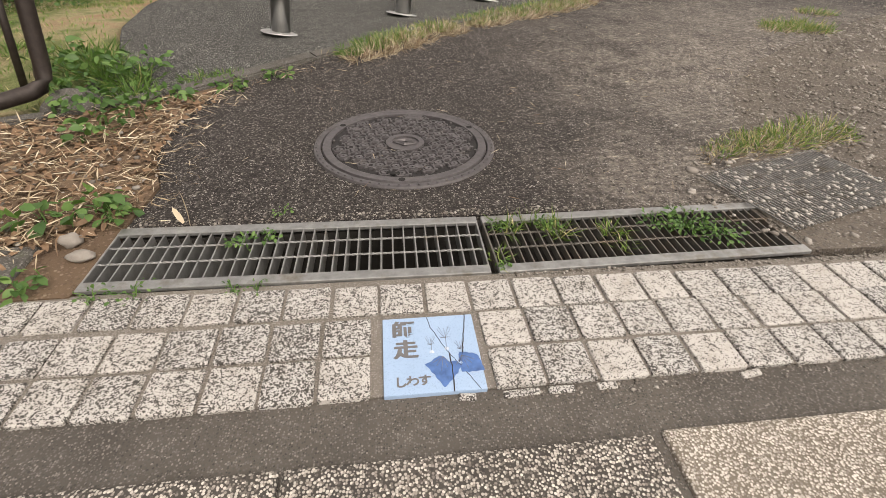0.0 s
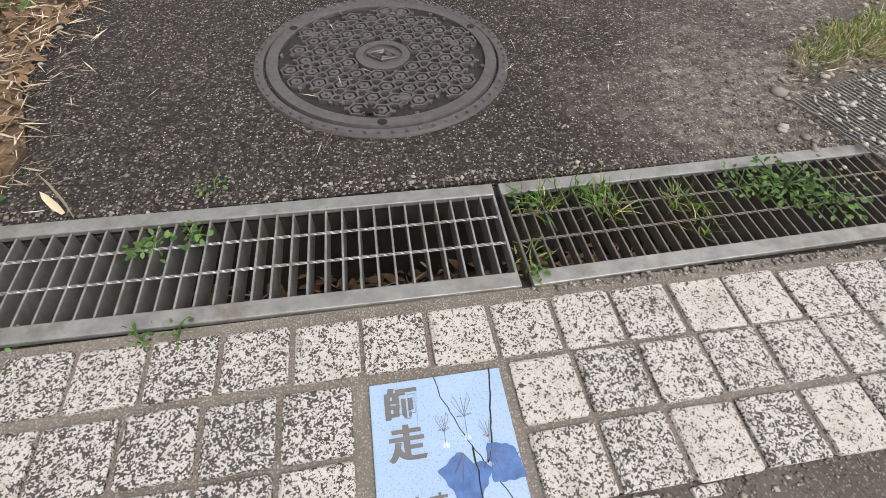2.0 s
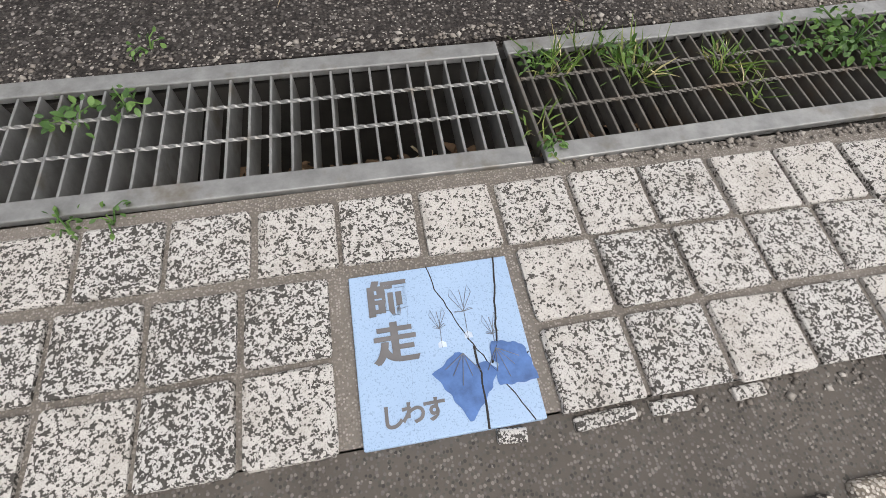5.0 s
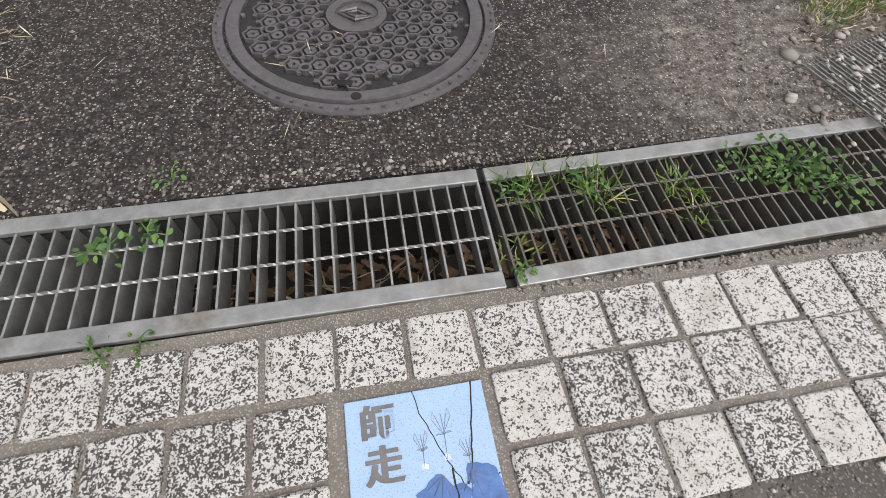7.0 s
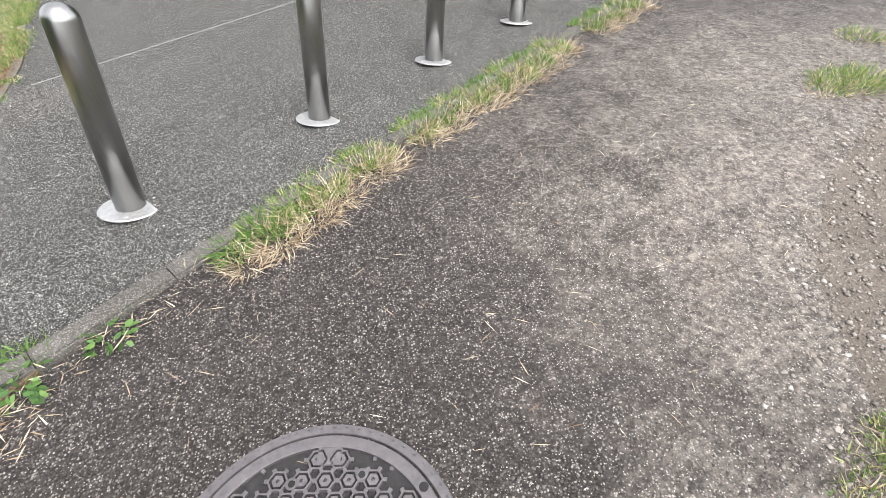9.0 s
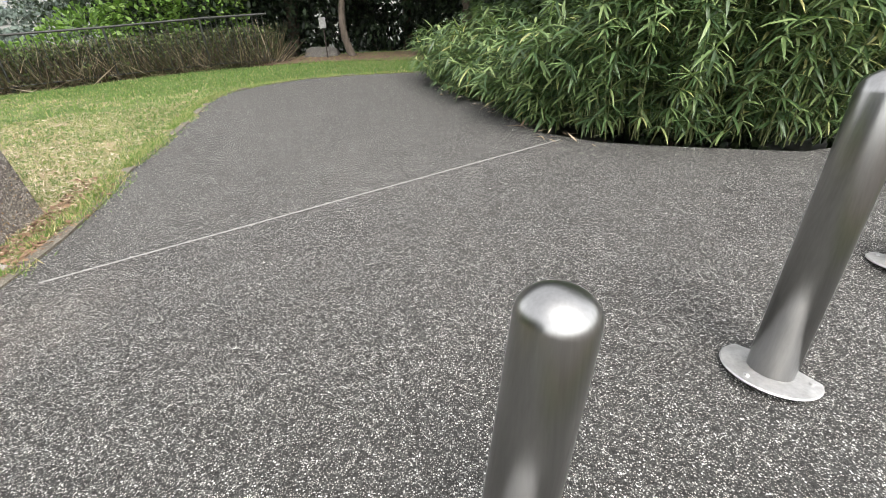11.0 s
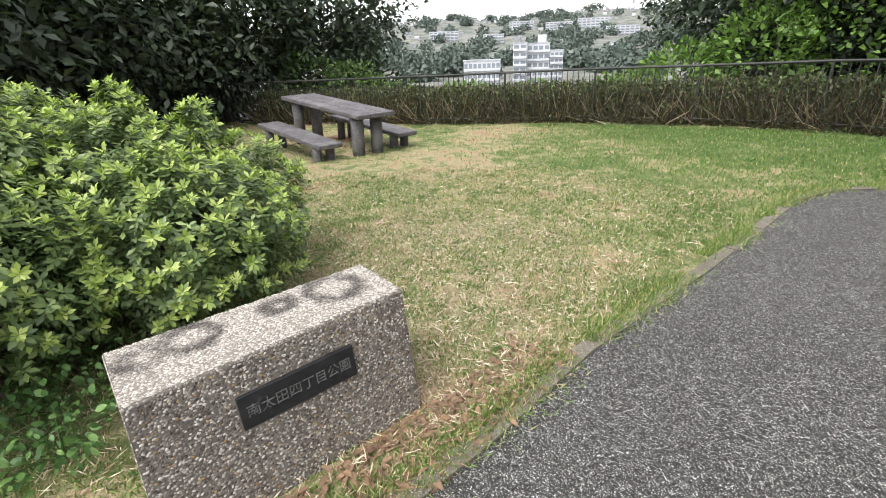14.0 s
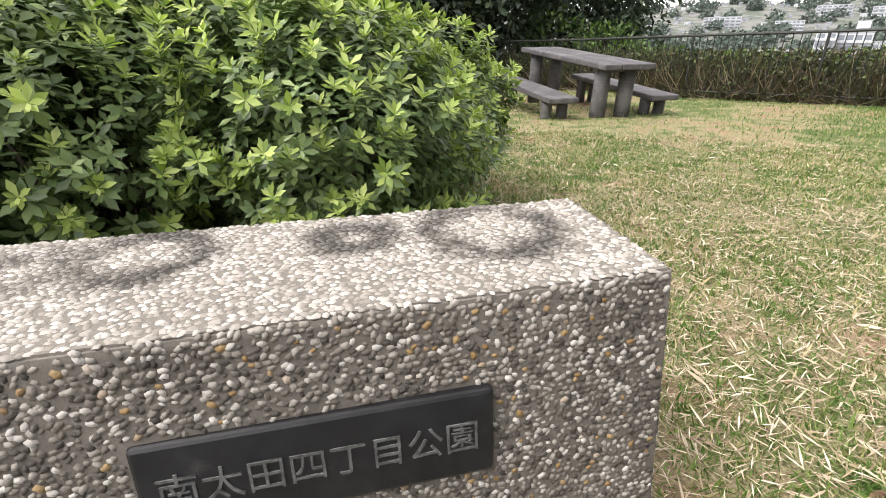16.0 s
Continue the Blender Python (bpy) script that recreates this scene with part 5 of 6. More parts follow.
def far_trees():
    ob = thing("far_woods", (0, 0, 0), "dark clumps of trees between the far houses", "woods")
    B = []
    for k in range(200):
        az, dist = 38 + 40 * rng.random(), 480 + 900 * rng.random()
        x, y, z = at_bearing(az, dist)
        n = 130
        c, v = shell((x, y, z + 5), (12, 12, 8), n, 0.4)
        B.append(c)
    for az, dist, r in ((64.5, 400, 15), (63.8, 420, 13), (55.5, 450, 14), (53.8, 455, 14), (66.5, 400, 16), (50.5, 430, 16), (48, 400, 18), (69, 360, 16), (45, 360, 18), (58.5, 500, 14), (61, 360, 10)):
        x, y, z = at_bearing(az, dist)
        c, v = shell((x, y, z + 6), (r, r, 9), 420, 0.4)
        B.append(c)
    for k in range(260):
        az = 36 + 44 * k / 260
        x, y, z = at_bearing(az, 1440 + 40 * rng.random())
        c, v = shell((x, y, z + 4), (14, 14, 8 + 6 * rng.random()), 40, 0.4)
        B.append(c)
    B = np.concatenate(B)
    n = len(B)
    L = 2.6 + 2.5 * rng.random(n)
    ob2 = part("foliage", slip_mesh("foliage", B, rand_dirs(n), rand_dirs(n, 0.8), L, L * 0.9, TOWN_TREE), None, ob)
    ob["kind"] = "stuff"


far_trees()
x, y, z = at_bearing(50.6, 1380)
mast = thing("mast", (x, y, z), "thin red and white lattice mast on the ridge", "mast")
bm = bmesh.new()
for sx, sy in ((-1, -1), (1, -1), (1, 1), (-1, 1)):
    tube(bm, [(sx * 4.0, sy * 4.0, -2), (sx * 1.0, sy * 1.0, 66)], [0.7, 0.5], 4)
for k in range(10):
    s_, zz = 4.0 - 3.0 * k / 10, 66 * k / 10
    tube(bm, [(-s_, -s_, zz), (s_, -s_, zz + 3.5)], [0.3, 0.3], 4)
    tube(bm, [(s_, s_, zz), (-s_, s_, zz + 3.5)], [0.3, 0.3], 4)
part("lattice", bm, plain("mast_paint", (0.5, 0.38, 0.35), 0.7), mast)
# ---- verge plants, litter and stones ----
def tuft(name, x, y, n, length, spread, material, label, z=0.0, width=0.005, lean=0.7):
    ob = thing(name, (x, y, z), label, "grass tuft")
    r = spread * rng.random(n) ** 0.6
    a = rng.random(n) * 6.283
    B = np.column_stack([r * np.cos(a), r * np.sin(a), np.full(n, -0.01)])
    W = unit(np.column_stack([np.cos(a), np.sin(a), np.zeros(n)]) * lean * rng.random((n, 1)) + rng.normal(size=(n, 3)) * 0.3 + np.array([0, 0, 0.7]))
    L = length * (0.4 + 0.9 * rng.random(n))
    grass = part("grass", leaf_mesh("grass", B, W, rand_dirs(n), L, width * (0.6 + 0.8 * rng.random(n)), material, (0, 0.5, 1), (0.8, 1, 0), 0.55, 0.1), None, ob)
    grass["kind"] = "stuff"
    return ob


TUFT = "green and straw-coloured grass tuft growing along the kerb"
for x, y, n, s in ((-0.22, 2.88, 260, 0.09), (-0.05, 3.02, 480, 0.13), (0.12, 3.17, 480, 0.13), (0.28, 3.3, 400, 0.12), (0.5, 3.52, 420, 0.13), (0.62, 3.56, 240, 0.1), (0.92, 3.82, 380, 0.12), (1.08, 3.93, 300, 0.11), (1.22, 4.12, 260, 0.12), (1.42, 4.2, 460, 0.14), (1.62, 4.35, 460, 0.14), (1.85, 4.55, 520, 0.16), (2.1, 4.74, 520, 0.16), (2.36, 4.98, 420, 0.15), (2.95, 5.45, 480, 0.17), (3.25, 5.68, 520, 0.18), (3.6, 5.95, 480, 0.18), (4.1, 6.36, 480, 0.2), (4.6, 6.76, 420, 0.2), (5.3, 7.3, 420, 0.2), (6.2, 8.0, 420, 0.2)):
    tuft("grass_tuft", x, y, int(n * 1.2), 0.075, s * (0.9 + 0.45 * rng.random()), GRASS if rng.random() < 0.5 else GRASS_GREEN, TUFT, 0.015, 0.005, 2.2)
    tuft("straw_tuft", x + 0.08, y - 0.1, int(n * 0.8), 0.1, s * 1.1, STRAW, "dry straw lying at the kerb foot", 0.005, 0.0045, 2.6)
for x, y, n, s, l in ((2.25, 1.27, 420, 0.14, 0.1), (2.5, 1.33, 420, 0.16, 0.11), (2.8, 1.42, 380, 0.18, 0.12), (2.05, 1.22, 200, 0.1, 0.08), (4.18, 3.65, 420, 0.22, 0.15), (4.4, 3.6, 420, 0.22, 0.16), (4.0, 3.58, 220, 0.15, 0.1), (1.93, 1.16, 130, 0.09, 0.07), (5.1, 4.4, 300, 0.2, 0.12)):
    tuft("grass_tuft", x, y, n, l * 0.62, s, GRASS, "green grass tuft on the gravel", 0.0, 0.005, 1.6)
    tuft("straw_tuft", x - 0.08, y - 0.07, n // 2, 0.07, s, STRAW, "dry straw round the grass tuft", 0.0, 0.004, 2.4)
for x, y, n, s, l in ((-1.05, 2.47, 90, 0.11, 0.07), (-1.25, 2.42, 110, 0.13, 0.08), (-1.9, 2.5, 200, 0.16, 0.24), (-1.7, 2.4, 200, 0.14, 0.2), (-2.1, 2.75, 240, 0.2, 0.22), (-1.6, 2.2, 160, 0.15, 0.16), (-2.75, 2.9, 160, 0.2, 0.16)):
    tuft("grass_tuft", x, y, n, l * 0.72, s, GRASS_GREEN, "long green weeds beside the kerb", 0.02, 0.006, 1.2)


def weed(x, y, n, size, spread, height, label="low broad-leaved green weed", z=0.0):
    if y < 0.75 and x > -1.0:
        size, spread, height, n = size * 0.55, spread * 0.8, height * 0.6, int(n * 1.1)
    ob = thing("weed", (x, y, z), label, "weed")
    a = rng.random(n) * 6.283
    r = spread * rng.random(n) ** 0.6
    B = np.column_stack([r * np.cos(a), r * np.sin(a), height * (0.2 + 0.8 * rng.random(n))])
    W = unit(np.column_stack([np.cos(a), np.sin(a), np.zeros(n)]) + rng.normal(size=(n, 3)) * 0.6)
    L = size * (0.6 + 0.7 * rng.random(n))
    part("foliage", leaf_mesh("foliage", B, W, rand_dirs(n, 1.6), L, L * 0.62, WEED, (0, 0.35, 0.7, 1), (0.3, 1, 0.85, 0), 0.25, 0.12), None, ob)
    bm = bmesh.new()
    for k in range(max(4, n // 8)):
        tube(bm, [(0, 0, -0.01), tuple(B[k] * 0.5 + np.array([0, 0, 0.01])), tuple(B[k])], [0.0025, 0.002, 0.0012], 4)
    part("stem", bm, WEED, ob)["kind"] = "stuff"
    return ob


for x, y, n, s, sp, h in ((1.33, 0.45, 150, 0.035, 0.15, 0.09), (1.45, 0.38, 90, 0.035, 0.12, 0.07), (1.2, 0.48, 50, 0.03, 0.1, 0.05), (0.5, 0.5, 30, 0.03, 0.06, 0.04), (0.72, 0.5, 34, 0.035, 0.07, 0.06), (0.47, 0.25, 20, 0.03, 0.04, 0.04), (-0.55, 0.46, 26, 0.04, 0.07, 0.06), (-0.45, 0.5, 22, 0.035, 0.06, 0.05), (-0.52, 0.19, 24, 0.026, 0.06, 0.03), (-0.44, 0.195, 16, 0.024, 0.05, 0.03), (-0.85, 0.2, 30, 0.03, 0.1, 0.04), (-0.98, 0.19, 24, 0.03, 0.08, 0.04), (-1.2, 0.72, 30, 0.055, 0.12, 0.1), (-1.36, 0.66, 24, 0.06, 0.12, 0.09), (-1.1, 0.67, 20, 0.05, 0.08, 0.07), (-0.42, 0.68, 16, 0.03, 0.05, 0.04), (-1.0, 2.28, 40, 0.045, 0.12, 0.06), (-0.72, 2.46, 36, 0.04, 0.1, 0.05), (-1.3, 2.1, 40, 0.05, 0.12, 0.08), (-1.75, 1.9, 60, 0.06, 0.18, 0.14), (-1.55, 1.55, 40, 0.06, 0.14, 0.12), (-1.95, 2.2, 60, 0.05, 0.15, 0.14), (-2.5, 1.75, 50, 0.05, 0.2, 0.12), (-1.25, 0.26, 30, 0.04, 0.08, 0.06), (-1.85, 2.35, 70, 0.06, 0.2, 0.22), (-1.6, 2.45, 60, 0.055, 0.18, 0.18), (-2.2, 2.6, 60, 0.06, 0.2, 0.2), (-1.45, 1.9, 40, 0.05, 0.14, 0.1)):
    weed(x, y, n, s, sp, h)
for x, y, n, l in ((0.54, 0.5, 60, 0.07), (0.66, 0.55, 30, 0.06), (0.75, 0.46, 70, 0.08), (0.98, 0.45, 50, 0.07), (1.0, 0.35, 30, 0.05), (0.46, 0.3, 24, 0.06)):
    tuft("grass_tuft", x, y, n, l, 0.05, GRASS, "thin grass growing through the drain grate", 0.0, 0.004, 1.0)
# ground cover and litter by the name stone
for x, y, n, s, sp, h in ((-3.42, 5.1, 120, 0.06, 0.25, 0.22), (-3.55, 4.75, 140, 0.065, 0.3, 0.28), (-3.2, 4.85, 90, 0.05, 0.2, 0.1), (-3.75, 5.0, 120, 0.06, 0.3, 0.3), (-3.35, 4.45, 120, 0.06, 0.3, 0.2), (-3.0, 4.6, 60, 0.05, 0.2, 0.08), (-4.0, 4.3, 120, 0.065, 0.35, 0.35)):
    weed(x, y, int(n * 1.8), s * 0.62, sp, h, "leafy green ground cover beside the bush")


def litter(name, poly, n, size, material, label, flat=0.25, slim=0.45, zf=None):
    p = scatter(poly, n)
    k = len(p)
    z = (zf(p[:, 0], p[:, 1]) if zf else np.zeros(k)) + 0.01 + 0.012 * rng.random(k)
    a = rng.random(k) * 6.283
    W = unit(np.column_stack([np.cos(a), np.sin(a), rng.normal(size=k) * flat]))
    N = unit(rng.normal(size=(k, 3)) * 0.35 + np.array([0, 0, 1.0]))
    L = size * (0.4 + rng.random(k))
    if slim < 0.3:
        me = slip_mesh(name, np.column_stack([p, z]), W, N, L, L * slim, material, 0.15, 0.4)
    else:
        me = leaf_mesh(name, np.column_stack([p, z]), W, N, L, L * slim, material, (0, 0.4, 0.75, 1), (0.2, 1, 0.8, 0), 0.25, 0.18)
    return tagged(new(name, me), label, "litter", kind="stuff")


bed = [(-2.6, 0.3), (-1.45, 0.25), (-1.1, 0.62), (-1.03, 0.95), (-1.12, 1.3), (-1.16, 1.75), (-1.0, 2.2), (-1.3, 2.15), (-2.0, 1.8), (-2.8, 1.5)]
litter("leaf_litter", bed, 3200, 0.042, LEAF_DRY, "brown dead leaves on bare soil", slim=0.5, zf=lambda x, y: 0 * x + 0.008)
litter("straw_litter", bed, 3200, 0.1, STRAW, "pale dry bamboo straw on the soil", slim=0.06, zf=lambda x, y: 0 * x + 0.012)
litter("straw_litter", [(-1.12, 0.62), (-0.85, 0.64), (-0.92, 1.2), (-1.0, 1.8), (-0.8, 2.3), (-0.2, 2.75), (-0.35, 2.85), (-1.1, 2.3), (-1.2, 1.5)], 950, 0.08, STRAW, "dry straw at the edge of the path", slim=0.06)
litter("straw_litter", [(-1.0, 0.65), (1.8, 0.65), (3.5, 3.0), (4.0, 6.0), (0.5, 3.3), (-0.9, 2.2)], 420, 0.07, STRAW, "scattered bits of straw on the asphalt", 0.1, 0.05)
litter("leaf_litter", [(-1.05, 0.26), (1.75, 0.26), (1.75, 0.55), (-1.05, 0.55)], 800, 0.055, LEAF_DRY, "brown dead leaves at the bottom of the drain", zf=lambda x, y: 0 * x - 0.41 + 0.09 * rng.random(len(x)))
litter("straw_litter", [(-1.05, 0.26), (1.75, 0.26), (1.75, 0.55), (-1.05, 0.55)], 240, 0.12, STRAW, "dry straw at the bottom of the drain", slim=0.07, zf=lambda x, y: 0 * x - 0.4 + 0.09 * rng.random(len(x)))
litter("straw_litter", near_lawn, 46000, 0.055, STRAW, "dry straw lying in the lawn", slim=0.085, zf=lawn_z)
litter("leaf_litter", [(-2.4, 5.2), (-2.66, 5.5), (-3.0, 6.6), (-3.3, 7.2), (-3.0, 7.4), (-2.65, 6.6), (-2.45, 5.9)], 3600, 0.042, LEAF_DRY, "dead leaves on the soil by the name stone", zf=lawn_z)
litter("straw_litter", stone_lawn, 26000, 0.045, STRAW, "matted dry straw beside the name stone", slim=0.06, zf=lawn_z)
litter("bamboo_litter", near_lawn, 300, 0.1, STRAW, "fallen bamboo leaves on the lawn", slim=0.14, zf=lawn_z)
litter("bamboo_litter", [(-0.6, 11.0), (0.1, 9.9), (0.35, 9.1), (0.7, 8.3), (1.3, 7.9), (1.3, 8.2), (0.9, 8.6), (0.5, 9.4), (0.2, 10.2), (-0.4, 11.2)], 500, 0.16, STRAW, "fallen yellow bamboo leaves at the asphalt's edge", slim=0.12)

# upright dry leaf by the grate
leaf = thing("dead_leaf", (-0.79, 0.615, 0.0), "curled pale dead leaf standing at the grate", "leaf")
part("blade", leaf_mesh("blade", np.array([[0, 0, 0.0], [-0.03, 0.02, 0.005]]), np.array([[0.12, 0.05, 1.0], [-0.4, 0.3, 0.6]]), np.array([[1.0, 0.3, 0], [0.3, -1.0, 0.4]]), np.array([0.17, 0.08]), np.array([0.02, 0.024]), STRAW, (0, 0.35, 0.75, 1), (0.5, 1, 0.8, 0), 0.1), None, leaf)


def pebbles(name, pts, size, material, label):
    """Many small angular stones in one mesh."""
    bm = bmesh.new()
    bmesh.ops.create_icosphere(bm, subdivisions=1, radius=0.5)
    if size < 0.03:
        bm.clear()
        w = [bm.verts.new(c) for c in ((0.5, 0, 0), (0, 0.5, 0), (-0.5, 0, 0), (0, -0.5, 0), (0.1, 0.05, 0.5), (0, 0, -0.5))]
        for i in range(4):
            bm.faces.new((w[i], w[(i + 1) % 4], w[4])), bm.faces.new((w[(i + 1) % 4], w[i], w[5]))
        bm.verts.index_update()
    v0 = np.array([v.co[:] for v in bm.verts])
    f0 = np.array([[v.index for v in f.verts] for f in bm.faces])
    bm.free()
    n = len(pts)
    sc = size * (0.45 + 1.1 * rng.random((n, 1)) ** 2) * np.array([1, 0.78, 0.5]) * (0.8 + 0.4 * rng.random((n, 3)))
    a = rng.random(n) * 6.283
    v = v0[None] * (0.82 + 0.36 * rng.random((n, len(v0), 1))) * sc[:, None, :]
    x = v[..., 0] * np.cos(a)[:, None] - v[..., 1] * np.sin(a)[:, None]
    y = v[..., 0] * np.sin(a)[:, None] + v[..., 1] * np.cos(a)[:, None]
    v = np.stack([x, y, v[..., 2]], -1) + pts[:, None, :]
    f = (f0[None] + (np.arange(n) * len(v0))[:, None, None]).reshape(-1, 3)
    ob = new(name, finish(mesh_np(name, v.reshape(-1, 3), f), material))
    return tagged(ob, label, "gravel", kind="stuff")


pm = Mat("pebble", 0.85, spec=0.3)
pm.paint(pm.mix(pm.ramp(pm.tex(120, 3), [(0.3, 0.0), (0.7, 0.4)]), pm.ramp(pm.island(), [(0.0, (0.09, 0.08, 0.07)), (0.4, (0.19, 0.17, 0.15)), (0.8, (0.3, 0.28, 0.25)), (1.0, (0.42, 0.395, 0.36))]), (0.2, 0.17, 0.14)))
PEBBLE = pm.m
PEBBLE_PALE = plain("pale_pebble", (0.36, 0.34, 0.31), 0.85, 0, 0.3, 60)


def with_z(p, z):
    return np.column_stack([p, np.full(len(p), z)])


am = Mat("asphalt_stone", 0.85, spec=0.35)
am.paint(am.mix(am.ramp(am.tex(160, 3), [(0.3, 0.0), (0.7, 0.5)]), am.ramp(am.island(), [(0.0, (0.03, 0.027, 0.025)), (0.5, (0.075, 0.068, 0.063)), (0.9, (0.14, 0.128, 0.12)), (1.0, (0.34, 0.32, 0.29))]), (0.04, 0.034, 0.03)))
pebbles("asphalt_stone", with_z(scatter([(-1.05, 0.63), (1.5, 0.63), (1.9, 1.6), (1.6, 2.6), (0.4, 3.0), (-0.9, 2.1)], 15000), -0.001), 0.0155, am.m, "grey angular stones standing out of worn asphalt")


def thinning(p):
    """Fewer stones the further onto the asphalt."""
    lim = np.interp(p[:, 1], [0.6, 1.0, 1.5, 2.1, 2.7, 3.1, 3.6, 5.5], [1.7, 1.85, 2.25, 2.55, 3.15, 3.85, 4.55, 7.9])
    return p[rng.random(len(p)) < np.clip(0.75 + (p[:, 0] - lim) * 0.95, 0.0, 1.0) ** 2]


pebbles("gravel", with_z(thinning(scatter([(1.3, 0.62), (3.5, 0.62), (9.0, 5.5), (7.5, 7.5), (3.5, 4.6), (1.5, 2.6)], 26000)), 0.003), 0.024, PEBBLE, "loose stones thinning out onto the asphalt")
pebbles("gravel", with_z(scatter([(1.75, 0.3), (3.2, 0.25), (7.0, 3.5), (9.0, 6.4), (8.0, 5.5), (4.6, 3.7), (3.8, 3.2), (3.0, 2.7), (2.4, 2.1), (2.1, 1.5), (1.75, 1.0)], 11000), -0.003), 0.032, PEBBLE, "loose pale crushed stones beside the path")
pebbles("gravel", with_z(scatter([(1.9, 1.0), (2.3, 1.5), (3.0, 2.4), (4.6, 3.6), (7, 5.2), (6.4, 5.6), (4.0, 4.0), (2.6, 2.7), (1.9, 1.8), (1.6, 1.1)], 2200), 0.002), 0.022, PEBBLE, "small stones strewn onto the asphalt")
pebbles("gravel", with_z(scatter([(-1.0, 0.62), (1.8, 0.62), (4.5, 3.6), (6, 7.5), (0.5, 3.4), (-1.0, 2.2)], 15000), 0.0), 0.0095, PEBBLE, "tiny stone chips standing out of the asphalt")
pebbles("gravel", with_z(scatter([(-1.05, 0.605), (1.75, 0.605), (1.75, 0.66), (-1.05, 0.66)], 420), 0.003), 0.016, PEBBLE, "small stones along the drain grate")
pebbles("gravel", with_z(scatter(bed, 500), 0.012), 0.03, PEBBLE, "stones among the dead leaves")
pebbles("gravel", with_z(scatter([(0.44, 0.19), (3.0, 0.16), (3.0, 0.2), (0.44, 0.212)], 900), -0.002), 0.014, PEBBLE, "grit along the grate's edge")
pebbles("gravel", with_z(scatter([(0.33, -0.34), (6.0, -0.34), (6.0, -0.3), (0.33, -0.3)], 700), -0.01), 0.012, PEBBLE, "grit along the setts")


def rock(x, y, size, label, z=0.0, material=None):
    ob = thing("rock", (x, y, z), label, "rock")
    bm = bmesh.new()
    bmesh.ops.create_icosphere(bm, subdivisions=3, radius=1.0)
    s = rng.random() * 50
    for v in bm.verts:
        v.co = Vector([c * k for c, k in zip(v.co * (1 + 0.28 * noise.noise(v.co * 1.3 + Vector((s, 0, 0))) + 0.08 * noise.noise(v.co * 5 + Vector((s, 0, 0)))), size)])
    part("stone", bm, material or KERB, ob, "", True)


rock(-1.88, 1.98, (0.16, 0.13, 0.09), "grey boulder in the soil bed", 0.02)
rock(-1.2, 0.52, (0.04, 0.035, 0.03), "small pale stone by the grate", 0.02, PEBBLE)
rock(-1.12, 0.42, (0.05, 0.03, 0.02), "small pale stone by the grate", 0.015, PEBBLE)
rock(-2.56, 5.72, (0.07, 0.04, 0.025), "flat pale stone before the name stone", 0.01, PEBBLE)
rock(-4.2, 16.9, (0.55, 0.4, 0.33), "mossy boulder under the trees", -0.1)

# concrete slab at the end of the setts
bm = bmesh.new()
box(bm, (-2.5, 0.22, -0.2), (-1.3, 0.5, 0.02), 0.015)
structure("concrete_footing", bm, KERB, "worn grey concrete footing at the grate's end", "footing")

# brown pipe barrier
rail = thing("pipe_barrier", (-2.02, 2.06, 0.0), "dark brown bent steel pipe barrier in the weeds", "barrier")
part("frame", tube(bmesh.new(), [(-1.1, -1.5, 0.1), (-0.14, -0.19, 0.1), (-0.06, -0.08, 0.105), (-0.02, -0.03, 0.125), (0.0, 0.0, 0.17), (0.015, 0.015, 0.24), (0.06, 0.055, 0.6), (0.11, 0.1, 1.0)], [0.046] * 8, 14), RAIL_BROWN, rail, "", True)
part("post", tube(bmesh.new(), [(-0.36, 0.3, -0.1), (-0.25, 0.41, 0.9)], [0.024, 0.024], 10), RAIL_BROWN, rail, "thin upright post", True)

# notice board under the trees
sign = thing("notice_board", (-3.85, 16.3, -0.3), "small pale notice plate on a thin post", "sign")
bm = bmesh.new()
box(bm, (-0.085, -0.01, 1.0), (0.085, 0.01, 1.24), 0.004)
# white greyed down: the canopy's shade is in the plate's colour
part("plate", bm, plain("notice_white_in_shade", (0.22, 0.22, 0.21), 0.6), sign)
part("post", tube(bmesh.new(), [(0, 0.032, -0.2), (0, 0.032, 1.22)], [0.018, 0.018], 8), RAIL_BROWN, sign)

# fine mesh grate over the gravel
mesh_grate = thing("mesh_grate", (1.79, 0.36, 0.012), "fine rusty mesh grate lying over pale gravel", "drain grate", turn=16.5)
bm = bmesh.new()
box(bm, (-0.0022, 0.0, 0.003), (0.0022, 0.53, 0.009), 0.0006, 1)
thin = solid("bar", bm, GALV)
for k in range(41):
    b = part("bar", thin, None, mesh_grate)
    b.location = (0.0215 * k, 0, 0)
for k in range(6):
    bm = bmesh.new()
    box(bm, (0, 0.02 + 0.098 * k - 0.002, 0.0095), (0.87, 0.02 + 0.098 * k + 0.002, 0.0125), 0.0008, 1)
    part("cross_bar", bm, RUSTY, mesh_grate)

cg, sg = math.cos(radians(16.5)), math.sin(radians(16.5))
uv = rng.random((420, 2)) ** np.array([1.0, 1.3]) * np.array([0.86, 0.52])
pebbles("gravel", np.column_stack([1.79 + uv[:, 0] * cg - uv[:, 1] * sg, 0.365 + uv[:, 0] * sg + uv[:, 1] * cg, np.full(420, 0.024)]), 0.025, PEBBLE_PALE, "pale pebbles lying on the mesh grate")

pebbles("gravel", with_z(scatter([(1.735, 0.38), (2.56, 0.61), (2.41, 1.1), (1.6, 0.86)], 900), 0.0), 0.026, PEBBLE, "grey stones under the mesh grate")
